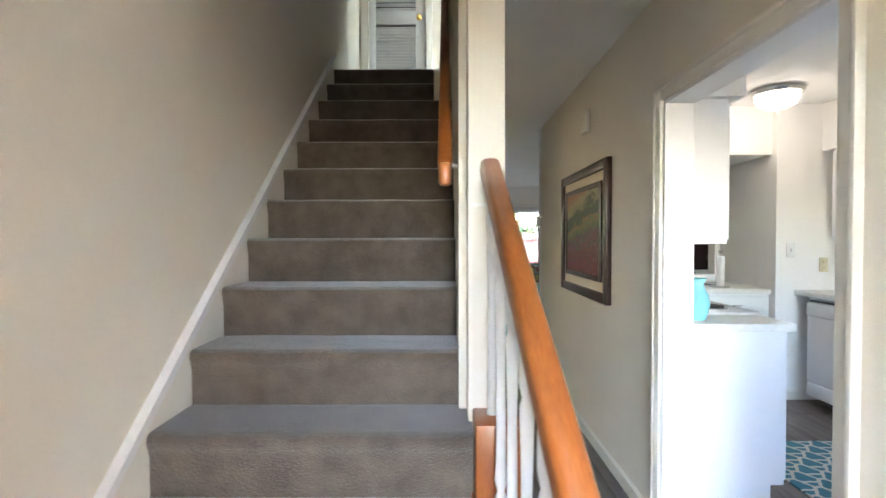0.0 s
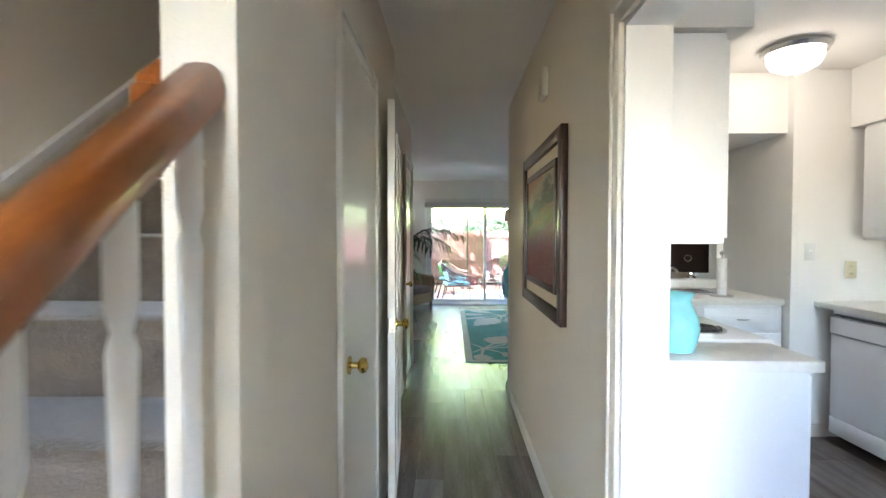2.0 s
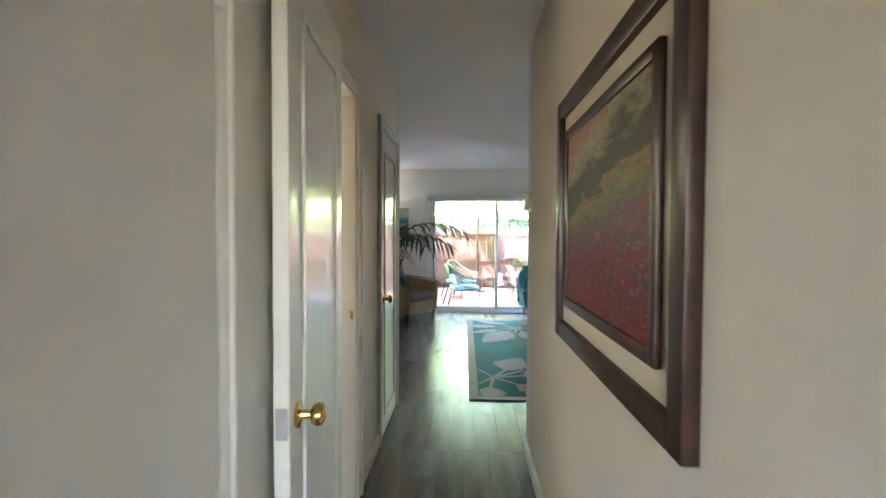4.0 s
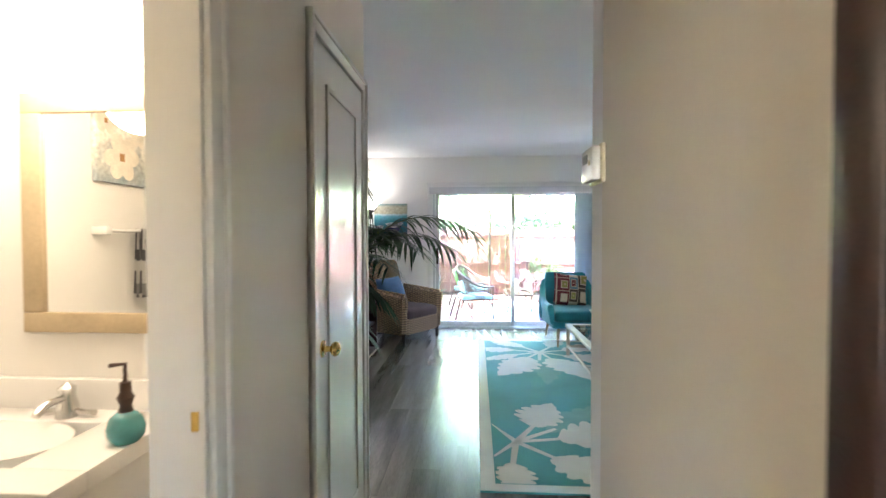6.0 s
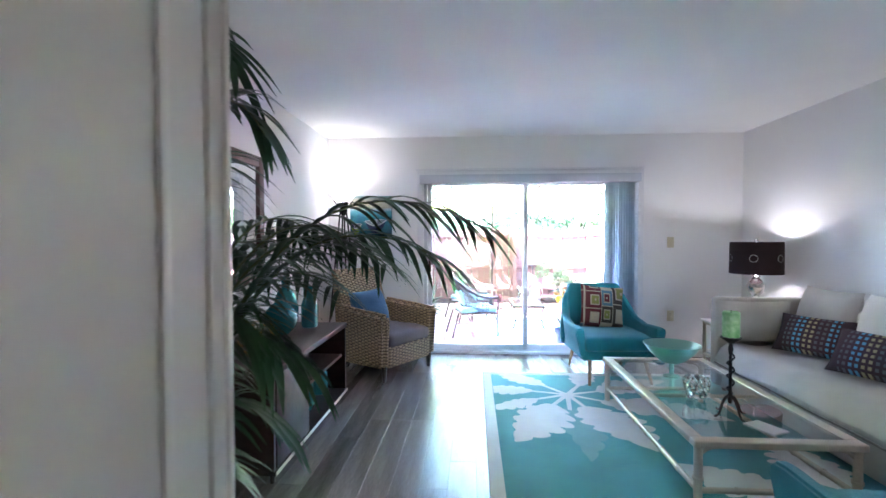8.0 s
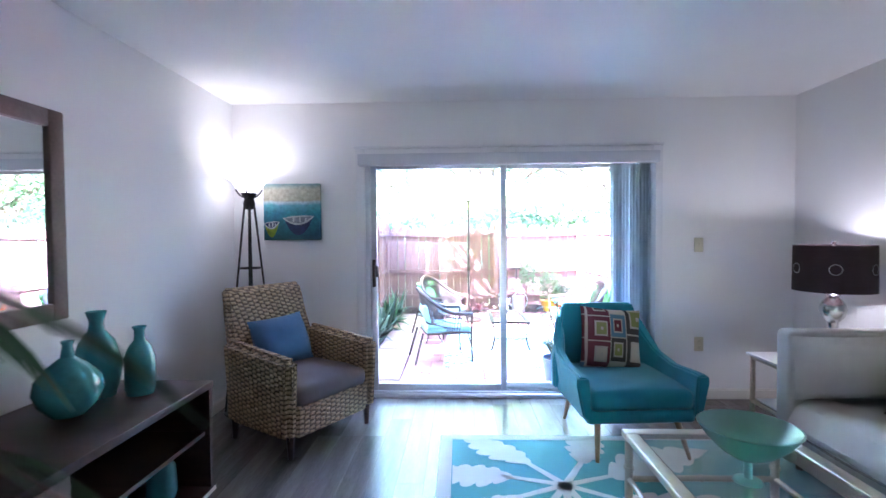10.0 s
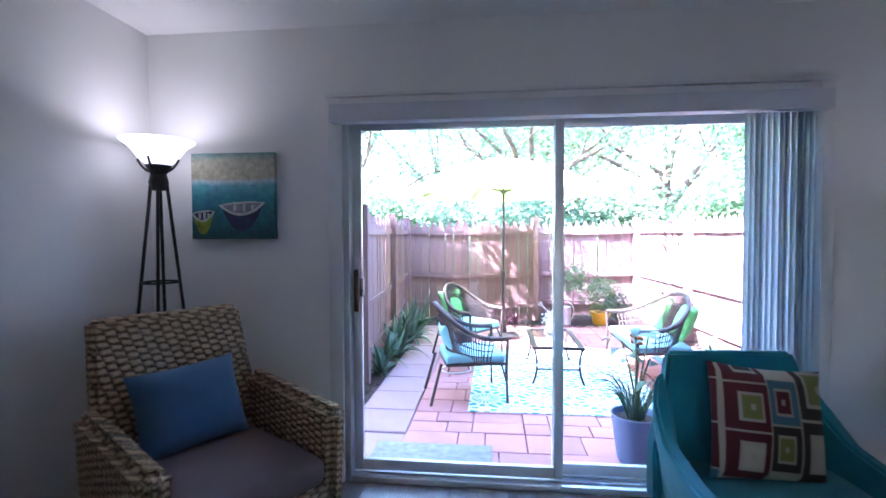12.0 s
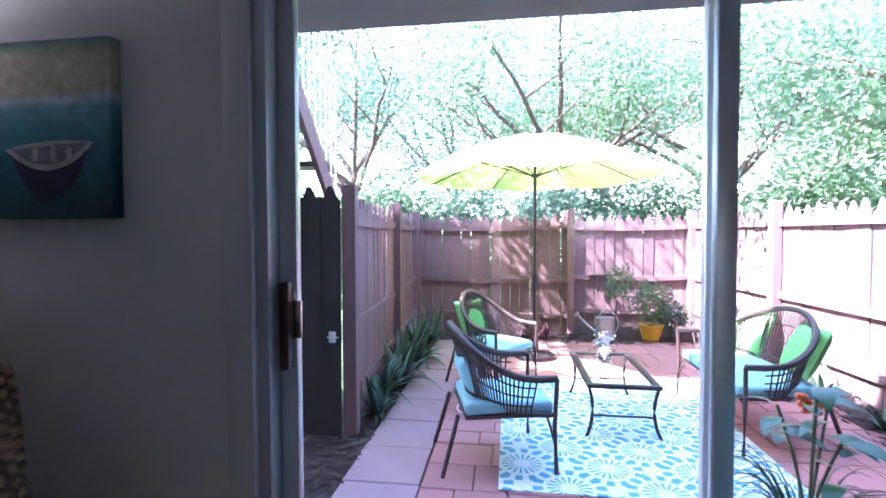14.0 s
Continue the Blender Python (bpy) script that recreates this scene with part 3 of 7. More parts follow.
def piece(name, mesh, parent, m):
    """One brick, board or plank: an object of its own on shared mesh data."""
    ob = new(name, mesh)
    ob.parent = parent
    ob.matrix_local = m
    return ob


# ---- large structure ----
TOP = 2.44

bm = bmesh.new()
box(bm, 1.58, 1.70, 3.44, 6.08, 0, TOP)
box(bm, 1.58, 1.70, 2.50, 3.44, 1.937, TOP)
box(bm, 1.58, 1.70, -1.0, 2.50, 0, TOP)
structure("wall_hall_right", bm, PAINT, "cream painted hallway wall with kitchen opening", "wall")

bm = bmesh.new()
box(bm, 1.58, 2.02, 6.08, 6.20, 0, TOP)
box(bm, 2.02, 3.30, 6.08, 6.20, 0, 0.98)
box(bm, 2.02, 3.30, 6.08, 6.20, 1.72, TOP)
box(bm, 3.30, 4.06, 6.08, 6.20, 0, TOP)
structure("wall_kitchen_back", bm, PAINT_WHITE, "white painted wall with pass-through above the sink", "wall")

# stair and hall wall, with the bathroom doorway
bm = bmesh.new()
box(bm, 0.665, 0.745, 2.84, 4.95, 0, 5.2)
box(bm, 0.69, 0.796, 2.735, 2.84, TOP, 5.2)
box(bm, 0.69, 0.796, 2.735, 2.84, 0, TOP)
structure("wall_stair_right", bm, PAINT, "cream painted wall between stairs and hallway", "wall")
bm = bmesh.new()
box(bm, 0.55, 0.664, 4.45, 5.04, 0, TOP)
box(bm, 0.55, 0.665, 5.04, 5.625, 2.00, TOP)
box(bm, 0.55, 0.665, 5.625, 7.02, 0, TOP)
structure("wall_hall_left", bm, PAINT, "cream painted hallway wall with bathroom doorway", "wall")
structure("wall_living_near", boxed(-0.62, 0.55, 6.90, 7.02, 0, TOP), PAINT_WHITE, "white painted living room wall", "wall")
structure("wall_living_left", boxed(-0.62, -0.50, 7.02, 11.44, 0, TOP), PAINT_WHITE, "white painted living room wall behind mirror", "wall")
structure("wall_living_right", boxed(4.06, 4.18, -0.2, 11.44, 0, TOP), PAINT_WHITE, "white painted long wall behind the sofa", "wall")
bm = bmesh.new()
box(bm, -0.62, 0.60, 11.44, 11.60, 0, 2.7)
box(bm, 2.94, 4.18, 11.44, 11.60, 0, 2.7)
box(bm, 0.60, 2.94, 11.44, 11.60, 2.00, 2.7)
structure("wall_far", bm, PAINT_WHITE, "white painted wall around the sliding door", "wall")
# unseen storeys, roof and overhang ends, widened to keep sun off the gate
structure("wall_exterior_upper", boxed(-14.0, 12.0, 11.62, 11.75, 2.50, 5.4), STUCCO, "unseen pale stucco upper storey, widened to shade the patio", "wall")
bm = bmesh.new()
box(bm, -14.0, -0.62, 11.46, 11.62, -0.2, 2.7)
box(bm, 4.18, 12.0, 11.46, 11.62, -0.2, 2.7)
structure("wall_exterior_lower", bm, STUCCO, "pale stucco ground storey wall outside, widened out of view", "wall")
structure("patio_overhang", boxed(-14.0, 12.0, 11.75, 12.80, 2.37, 2.56), SOFFIT_SHADE, "soffit of the floor above, its shade put into the grey", "overhang")
structure("shade_roof_slab", boxed(-14.0, 12.0, -1.2, 12.9, 5.4, 5.5), STUCCO, "unseen flat roof added over the townhouse to block sun", "roof")

bm = bmesh.new()
box(bm, -0.33, -0.219, -1.0, 4.33, 0, 5.2)
box(bm, -0.33, -0.219, 4.33, 6.2, 2.08, 5.2)
structure("wall_stair_left", bm, PAINT, "cream painted tall stairwell wall", "wall")
# slot added beside the louvred door to let sky light onto it
bm = bmesh.new()
box(bm, 0.64, 0.745, 4.95, 5.82, 2.55, 5.2)
box(bm, 0.64, 0.745, 6.0, 6.2, 2.55, 5.2)
box(bm, 0.64, 0.745, 5.82, 6.0, 4.0, 5.2)
structure("wall_upstairs_right", bm, PAINT, "cream painted upstairs wall with an added slot for light", "wall")
# unseen wall added to keep sky light from leaking onto the stairs
structure("wall_stair_light_block", boxed(0.69, 0.796, 1.3, 2.735, TOP, 5.2), PAINT, "unseen upper stairwell wall added to block sky light", "wall")
structure("wall_upstairs_back", boxed(-0.219, 0.665, 6.08, 6.2, 2.60, 5.2), PAINT, "cream painted upstairs wall behind the closet door", "wall")
structure("wall_stair_front", boxed(-0.219, 1.58, 1.2, 1.3, 2.54, 5.2), PAINT, "cream painted wall above the entry", "wall")
# unseen entry and kitchen walls, openings narrowed to limit the light let in
bm = bmesh.new()
box(bm, -0.219, 0.55, 0.70, 0.85, 0, TOP)
box(bm, 1.05, 1.58, 0.70, 0.85, 0, TOP)
box(bm, 0.55, 1.05, 0.70, 0.85, 2.02, TOP)
structure("wall_entry", bm, PAINT, "unseen cream entry wall, front door opening narrowed to limit light", "wall")
bm = bmesh.new()
box(bm, 1.70, 2.45, 0.40, 0.52, 0, TOP)
box(bm, 3.35, 4.06, 0.40, 0.52, 0, TOP)
box(bm, 2.45, 3.35, 0.40, 0.52, 0, 1.1)
box(bm, 2.45, 3.35, 0.40, 0.52, 1.9, TOP)
structure("wall_kitchen_front", bm, PAINT_WHITE, "white painted kitchen wall with window opening", "wall")
structure("wall_kitchen_chase", boxed(3.35, 4.06, 5.28, 6.08, 0, TOP), PAINT_WHITE, "white painted boxed wall beside the sink", "wall")

# ceilings
bm = bmesh.new()
box(bm, 0.797, 1.58, -1.15, 2.84, TOP, 2.54)
box(bm, 0.7455, 1.58, 2.84, 6.20, TOP, 2.54)
box(bm, 0.55, 0.745, 4.955, 6.20, TOP, 2.54)
box(bm, -0.62, 0.689, -1.15, 1.95, TOP, 2.54)
structure("ceiling_hall", bm, CEILING, "white textured hallway ceiling", "ceiling")
bm = bmesh.new()
box(bm, 0.665, 4.18, 6.20, 11.44, TOP, 2.54)
box(bm, -0.62, 0.665, 6.90, 11.44, TOP, 2.54)
structure("ceiling_living", bm, CEILING, "white textured living room ceiling", "ceiling")
structure("ceiling_kitchen", boxed(1.58, 4.18, 0.4, 6.20, TOP + 0.002, 2.538), CEILING, "white textured kitchen ceiling", "ceiling")
structure("ceiling_bathroom", boxed(-0.62, 0.55, 4.45, 6.20, 2.03, 2.07), CEILING, "white bathroom ceiling", "ceiling")
structure("ceiling_stairwell", boxed(-0.32, 1.7, 1.2, 6.2, 5.2, 5.3), CEILING, "white ceiling above the stairwell", "ceiling")
# bathroom shell
structure("wall_bath_left", boxed(-0.66, -0.55, 4.45, 6.05, 0, 2.03), PAINT_WHITE, "cream bathroom wall", "wall")
structure("wall_bath_back", boxed(-0.66, 0.55, 6.05, 6.17, 0, 2.03), PAINT_WHITE, "cream bathroom wall behind the mirror", "wall")
structure("wall_bath_near", boxed(-0.66, 0.55, 4.33, 4.45, 0, 2.03), PAINT_WHITE, "cream bathroom wall", "wall")

# subfloor: the planks lie on it
floor = structure("floor", boxed(-0.66, 4.18, -1.15, 11.60, -0.25, -0.008), SOIL, "grey brown wood plank floor", "floor")
structure("floor_bathroom", boxed(-0.55, 0.55, 4.45, 6.05, -0.006, 0.004), COUNTER, "pale bathroom floor", "floor")


def molding(bm, along, at, face, a, b, z0, z1, depth, out):
    """A profiled strip on a wall: along 'y' on the plane x = face, or along 'x' on the plane y = face."""
    if along == "y":
        box(bm, face, face + out * depth, a, b, z0, z1, 0.003, 1)
        box(bm, face, face + out * depth * 0.55, a, b, z1 - 0.002, z1 + 0.012, 0.003, 1)
    else:
        box(bm, a, b, face, face + out * depth, z0, z1, 0.003, 1)
        box(bm, a, b, face, face + out * depth * 0.55, z1 - 0.002, z1 + 0.012, 0.003, 1)
    return bm


def baseboard(label, runs):
    bm = bmesh.new()
    for along, face, a, b, out in runs:
        molding(bm, along, None, face, a, b, 0.0, 0.075, 0.013, out)
    structure("baseboard", bm, TRIM, label, "baseboard")


baseboard("cream baseboard along the hallway", [("y", 1.58, 3.51, 6.20, -1), ("y", 1.58, -1.0, 2.43, -1), ("y", 0.745, 2.74, 3.50, 1), ("y", 0.745, 4.22, 4.94, 1), ("y", 0.665, 5.69, 6.205, 1), ("x", 6.20, 1.58, 4.06, 1)])
baseboard("white baseboard around the living room", [("x", 11.44, -0.5, 0.52, -1), ("x", 11.44, 3.02, 4.06, -1), ("y", -0.5, 7.02, 11.44, 1), ("y", 4.06, 6.20, 11.44, -1), ("x", 7.02, -0.5, 0.55, 1)])
baseboard("white baseboard in the kitchen", [("x", 5.28, 3.35, 3.60, -1)])


def casing(label, name, plane_x, out, y0, y1, top, w=0.062, d=0.018, mat=TRIM):
    """Stepped door trim on a wall plane x = const, around y0..y1."""
    bm = bmesh.new()
    for a, b, z0, z1 in ((y0 - w, y0, 0, top + w), (y1, y1 + w, 0, top + w), (y0, y1, top, top + w)):
        box(bm, plane_x, plane_x + out * d, a, b, z0, z1, 0.005, 2)
    for a, b, z0, z1 in ((y0 - w, y0 - w + 0.018, 0, top + w), (y1 + w - 0.018, y1 + w, 0, top + w), (y0 - w + 0.018, y1 + w - 0.018, top + w - 0.018, top + w)):
        box(bm, plane_x, plane_x + out * (d + 0.009), a, b, z0, z1, 0.004, 2)
    structure(name, bm, mat, label, "door trim", smooth=True)


def jamb(label, name, x0, x1, y0, y1, top, mat=TRIM, t=0.014):
    bm = bmesh.new()
    box(bm, x0, x1, y0, y0 + t, 0, top)
    box(bm, x0, x1, y1 - t, y1, 0, top)
    box(bm, x0, x1, y0 + t, y1 - t, top - t, top)
    structure(name, bm, mat, label, "door jamb")


casing("cream trim around the kitchen opening", "trim_kitchen", 1.58, -1, 2.50, 3.44, 1.937)
casing("white trim inside the kitchen opening", "trim_kitchen_inner", 1.70, 1, 2.50, 3.44, 1.937, mat=TRIM_WHITE)
jamb("white jamb of the kitchen opening", "jamb_kitchen", 1.578, 1.702, 2.50, 3.44, 1.937, TRIM_WHITE)
casing("cream trim around the under-stair closet door", "trim_closet", 0.745, 1, 3.56, 4.16, 1.98, w=0.055, d=0.010)
casing("cream trim around the bathroom doorway", "trim_bath", 0.665, 1, 5.04, 5.625, 2.00, w=0.06)
jamb("cream jamb of the bathroom doorway", "jamb_bath", 0.548, 0.667, 5.04, 5.625, 2.00)
casing("cream trim around the hall closet door", "trim_hall_closet", 0.665, 1, 6.27, 6.93, 2.00, w=0.058)


def knob(parent, x, y, z, out, mat=BRASS):
    """A round door knob on a rose, sticking out along x."""
    k = part("knob", turned([(0.0, 0.0), (0.030, 0.0), (0.030, 0.006), (0.012, 0.010), (0.010, 0.030), (0.022, 0.036), (0.027, 0.046), (0.024, 0.056), (0.014, 0.062), (0.0, 0.063)], seg=20), mat, parent, "polished brass knob")
    k.matrix_local = pose(x, y, z, 0, 90 * out, 0)
    return k


def hinge(parent, x, y, z, mat=TRIM):
    bm = rodded((x, y, z - 0.045), (x, y, z + 0.045), 0.007, seg=8)
    part("hinge", bm, mat, parent)


def panel_door(name, at, turn, width, height, t, label, panels, knob_y, hinge_y, sides=(1,), mat=TRIM):
    """A flat door with raised panel moulding. Local y runs along its width, x is its outward face."""
    d = thing(name, at, turn, label, "door", kind="structure")
    part("door_leaf", boxed(-t, 0, 0, width, 0.012, height, 0.002, 1), mat, d)
    for y0, y1, z0, z1 in panels:
        bm = bmesh.new()
        for s in sides:
            f = 0.0 if s > 0 else -t
            for a, b, c, e in ((y0, y0 + 0.022, z0, z1), (y1 - 0.022, y1, z0, z1), (y0, y1, z0, z0 + 0.022), (y0, y1, z1 - 0.022, z1)):
                box(bm, f, f + s * 0.009, a, b, c, e, 0.004, 2)
        part("panel_moulding", bm, mat, d)
    for s in sides:
        k = knob(d, 0.0 if s > 0 else -t, knob_y, 0.91, s)
        if len(sides) > 1 and s > 0:
            k.matrix_local = k.matrix_local @ Matrix.Diagonal((1, 1, 0.58, 1))
    for z in (0.25, height - 0.2):
        hinge(d, 0.004, hinge_y, z)
    return d


panel_door("door_1", (0.755, 3.565, 0), 0, 0.59, 1.97, 0.03, "cream painted closed door under the stairs", [], 0.06, 0.592)
panel_door("door_3", (0.675, 6.275, 0), 0, 0.65, 1.99, 0.03, "cream painted closed hall closet door", [(0.11, 0.54, 0.14, 1.86)], 0.055, 0.653)
# the bathroom door stands open, folded back along the hall wall
bd = panel_door("door_2", (0.747, 4.913, 0), 180 + 4.1, 0.60, 1.98, 0.035, "cream painted bathroom door folded back open", [(0.10, 0.50, 0.14, 1.84)], 0.54, -0.002, sides=(1, -1))
part("latch_plate", boxed(-0.030, -0.006, 0.599, 0.602, 0.875, 0.945), CHROME, bd, "steel latch plate")
part("strike_plate", boxed(0.640, 0.655, 5.608, 5.6115, 0.91, 0.95), BRASS, tagged(new("strike_plate_holder"), "small brass strike plate on the bathroom jamb", "strike plate", kind="structure"))

# ---- stairs ----
RISE, RUN, Y0, Z0 = 0.18, 0.225, 1.973, 0.08
stairs = thing("staircase", (0, 0, 0), 0, "carpeted staircase with taupe pile carpet", "staircase", kind="structure")
for k in range(14):
    y, z, right = Y0 + k * RUN, Z0 + (k + 1) * RISE, 0.664 if k > 3 else 0.70
    depth = RUN if k < 13 else 1.17
    bm = bmesh.new()
    n = 14
    prof = [(y + 0.002, z - RISE - (0.08 if k == 0 else 0.002)), (y + 0.001, z - 0.07), (y - 0.006, z - 0.045), (y - 0.012, z - 0.025), (y - 0.010, z - 0.010), (y + 0.002, z - 0.002), (y + 0.016, z), (y + depth + 0.004, z)]
    rows = []
    for i in range(n + 1):
        x = -0.20 + (right + 0.20) * i / n
        rows.append([bm.verts.new((x, py + 0.004 * noise.noise((x * 5, py * 9, k)), pz + 0.002 * noise.noise((x * 7, py * 7, k + 9)))) for py, pz in prof])
    for a, b in zip(rows, rows[1:]):
        for j in range(len(prof) - 1):
            bm.faces.new((a[j], b[j], b[j + 1], a[j + 1]))
    if k < 13:
        box(bm, -0.199, right - 0.001, y + 0.02, y + depth, z - RISE, z - 0.004)
    else:
        box(bm, -0.199, right - 0.001, y + 0.02, 6.07, z - 0.10, z - 0.004)
    part("stair_step", bm, CARPET, stairs)
bm = bmesh.new()
L = math.hypot(RUN, RISE)
for a, b in ((-0.35, 2.93),):
    v = []
    for s in (a, b):
        y, z = Y0 + s, Z0 + 0.18 + s * RISE / RUN
        for dz in (-0.45, 0.03 if s < 0 else 0.07):
            for x in (-0.218, -0.199):
                v.append(bm.verts.new((x, y, z + dz)))
    for f in ((0, 1, 3, 2), (4, 5, 7, 6), (0, 1, 5, 4), (2, 3, 7, 6), (0, 2, 6, 4), (1, 3, 7, 5)):
        bm.faces.new([v[i] for i in f])
part("skirt_board", bm, TRIM, stairs, "cream painted skirt board")
bm = bmesh.new()
v = []
for s in (-0.35, 2.93):
    y, z = Y0 + s, Z0 + 0.18 + s * RISE / RUN
    for dz in ((0.02, 0.055) if s < 0 else (0.065, 0.10)):
        for x in (-0.218, -0.188):
            v.append(bm.verts.new((x, y, z + dz)))
for f in ((0, 1, 3, 2), (4, 5, 7, 6), (0, 1, 5, 4), (2, 3, 7, 6), (0, 2, 6, 4), (1, 3, 7, 5)):
    bm.faces.new([v[i] for i in f])
part("skirt_cap", bm, TRIM_WHITE, stairs, "white skirt cap strip")

# balustrade: white curb, turned balusters, oak cap and handrail
bal = thing("stair_balustrade", (0, 0, 0), 0, "white turned balusters under an orange oak handrail", "balustrade", kind="structure")


def sloped(bm, x0, x1, y0, z0, y1, z1, h):
    v = [bm.verts.new(p) for y, z in ((y0, z0), (y1, z1)) for p in ((x0, y, z), (x1, y, z), (x1, y, z + h), (x0, y, z + h))]
    for f in ((0, 1, 2, 3), (7, 6, 5, 4), (0, 4, 5, 1), (1, 5, 6, 2), (2, 6, 7, 3), (3, 7, 4, 0)):
        bm.faces.new([v[i] for i in f])
    return bm


def rail(name, parent, a, b, w, h):
    """A moulded wooden handrail between two points."""
    a, b = Vector(a), Vector(b)
    q = (b - a).to_track_quat("Y", "Z")
    n = 16
    bm = bmesh.new()
    rings = []
    for s in (0.0, 0.006, (b - a).length - 0.006, (b - a).length):
        k = 0.86 if s in (0.0, (b - a).length) else 1.0
        rings.append([bm.verts.new(a + q @ Vector((k * w / 2 * math.copysign(abs(math.cos(t)) ** 0.6, math.cos(t)), s, k * h / 2 * math.copysign(abs(math.sin(t)) ** 0.6, math.sin(t))))) for t in (2 * math.pi * i / n for i in range(n))])
    for r0, r1 in zip(rings, rings[1:]):
        for i in range(n):
            bm.faces.new((r0[i], r0[(i + 1) % n], r1[(i + 1) % n], r1[i]))
    bm.faces.new(rings[0])
    bm.faces.new(rings[-1][::-1])
    return part(name, bm, OAK, parent, "orange stained oak handrail")


R0, R1 = Vector((0.800, 1.93, 0.955)), Vector((0.752, 2.735, 1.545))
rail("handrail", bal, R0, R1, 0.056, 0.062)
part("bottom_curb", sloped(bmesh.new(), 0.70, 0.82, 1.98, -0.02, 2.735, 0.52, 0.14), TRIM_WHITE, bal)
part("curb_cap", sloped(bmesh.new(), 0.695, 0.825, 1.98, 0.124, 2.735, 0.664, 0.03), OAK, bal, "orange oak curb cap")
part("end_block", boxed(0.702, 0.828, 2.60, 2.738, 0.60, 0.84, 0.006), OAK, bal, "orange oak end block")
for i in range(6):
    s = 0.06 + 0.88 * i / 5
    p = R0.lerp(R1, s)
    z0 = 0.14 + (p.y - 1.98) / 0.755 * 0.54
    h = p.z - 0.03 - z0
    prof = [(0.016, 0.0), (0.016, 0.13), (0.010, 0.15), (0.017, 0.18), (0.013, 0.22), (0.011, h * 0.6), (0.015, h - 0.16), (0.010, h - 0.14), (0.016, h - 0.11), (0.016, h)]
    part("baluster", turned(prof, seg=14, at=(p.x, p.y, z0)), TRIM_WHITE, bal)
part("newel_bracket", boxed(0.700, 0.752, 2.728, 2.7345, 1.43, 1.440), TRIM, bal, "small steel bracket")
wr = thing("wall_handrail", (0, 0, 0), 0, "orange stained oak handrail on the stairwell wall", "handrail", kind="structure")
rail("handrail", wr, (0.622, 2.82, 1.56), (0.622, 4.72, 1.56 + 1.90 * RISE / RUN), 0.046, 0.06)
part("rail_return", boxed(0.602, 0.642, 2.79, 2.84, 1.50, 1.57, 0.012), OAK, wr)
for y in (2.96, 4.4):
    z = 1.56 + (y - 2.82) * RISE / RUN
    part("bracket", tube(bmesh.new(), arc((0.665, y, z - 0.09), (0.622, y, z - 0.09), (0.622, y, z - 0.02), 6), 0.007), WHITE_ENAMEL, wr)
# louvred closet door upstairs
lv = thing("door_4", (0, 6.04, 2.60), 0, "white louvred closet door at the top of the stairs", "door", kind="structure")
for x0, x1, z0, z1 in ((-0.12, -0.055, 0.02, 2.0), (0.335, 0.43, 0.02, 2.0), (-0.055, 0.335, 0.02, 0.2), (-0.055, 0.335, 0.84, 0.97), (-0.055, 0.335, 1.9, 2.0)):
    part("stile", boxed(x0, x1, 0, 0.03, z0, z1, 0.003), TRIM_WHITE, lv)
slat = mesh_of("louvre_slat", boxed(-0.195, 0.195, -0.017, 0.017, -0.003, 0.003), TRIM_WHITE)
for i in range(40):
    z = 0.215 + 0.031 * i if i < 20 else 0.985 + 0.045 * (i - 20)
    piece("louvre_slat", slat, lv, pose(0.14, 0.012, z, -38, 0, 0))
# black sheet added behind the slats stands for the shade between them
part("slat_gap_shade", boxed(-0.055, 0.335, 0.026, 0.029, 0.2, 1.9), BLACK_PLASTIC, lv)
part("knob", turned([(0.0, 0.0), (0.026, 0.0), (0.010, 0.01), (0.022, 0.035), (0.0, 0.055)], seg=16), BRASS, lv).matrix_local = pose(0.37, -0.001, 0.90, 90, 0, 0)
bm = bmesh.new()
box(bm, -0.19, -0.125, 6.02, 6.075, 2.60, 4.6, 0.004)
box(bm, 0.435, 0.50, 6.02, 6.075, 2.60, 4.6, 0.004)
structure("trim_louvred_door", bm, TRIM, "cream trim beside the louvred door", "door trim")

# ---- sliding glass door ----
slider = thing("window_1", (0, 0, 0), 0, "aluminium sliding glass patio door, closed", "sliding door", kind="structure")
bm = bmesh.new()
box(bm, 0.60, 0.635, 11.44, 11.60, 0.0, 2.0, 0.003)
box(bm, 2.905, 2.94, 11.44, 11.60, 0.0, 2.0, 0.003)
box(bm, 0.635, 2.905, 11.44, 11.60, 1.955, 2.0, 0.003)
box(bm, 0.635, 2.905, 11.44, 11.62, -0.005, 0.03, 0.003)
for y in (11.475, 11.535, 11.585):
    box(bm, 0.635, 2.905, y, y + 0.006, 0.03, 0.042)
part("door_frame", bm, ALUMINIUM, slider)


def sash(x0, x1, y, t):
    s = part("sash", boxed(x0, x0 + t, y, y + 0.03, 0.04, 1.95, 0.004), ALUMINIUM, slider)
    for a, b, c, d in ((x1 - t, x1, 0.04, 1.95), (x0 + t, x1 - t, 0.04, 0.10), (x0 + t, x1 - t, 1.90, 1.95)):
        part("sash_bar", boxed(a, b, y, y + 0.03, c, d, 0.004), ALUMINIUM, s)
    g = part("glass_pane", boxed(x0 + t, x1 - t, y + 0.012, y + 0.017, 0.10, 1.90), PANE, s, smooth=False)
    g.visible_shadow = False
    return s


sash(0.637, 1.765, 11.495, 0.048)
sash(1.715, 2.903, 11.550, 0.055)
bm = boxed(0.648, 0.676, 11.462, 11.497, 0.92, 1.15, 0.006)
part("pull_handle", bm, DARK_FRAME, slider, "dark wooden pull handle")
part("latch", boxed(0.676, 0.70, 11.485, 11.497, 1.0, 1.10, 0.003), CHROME, slider)
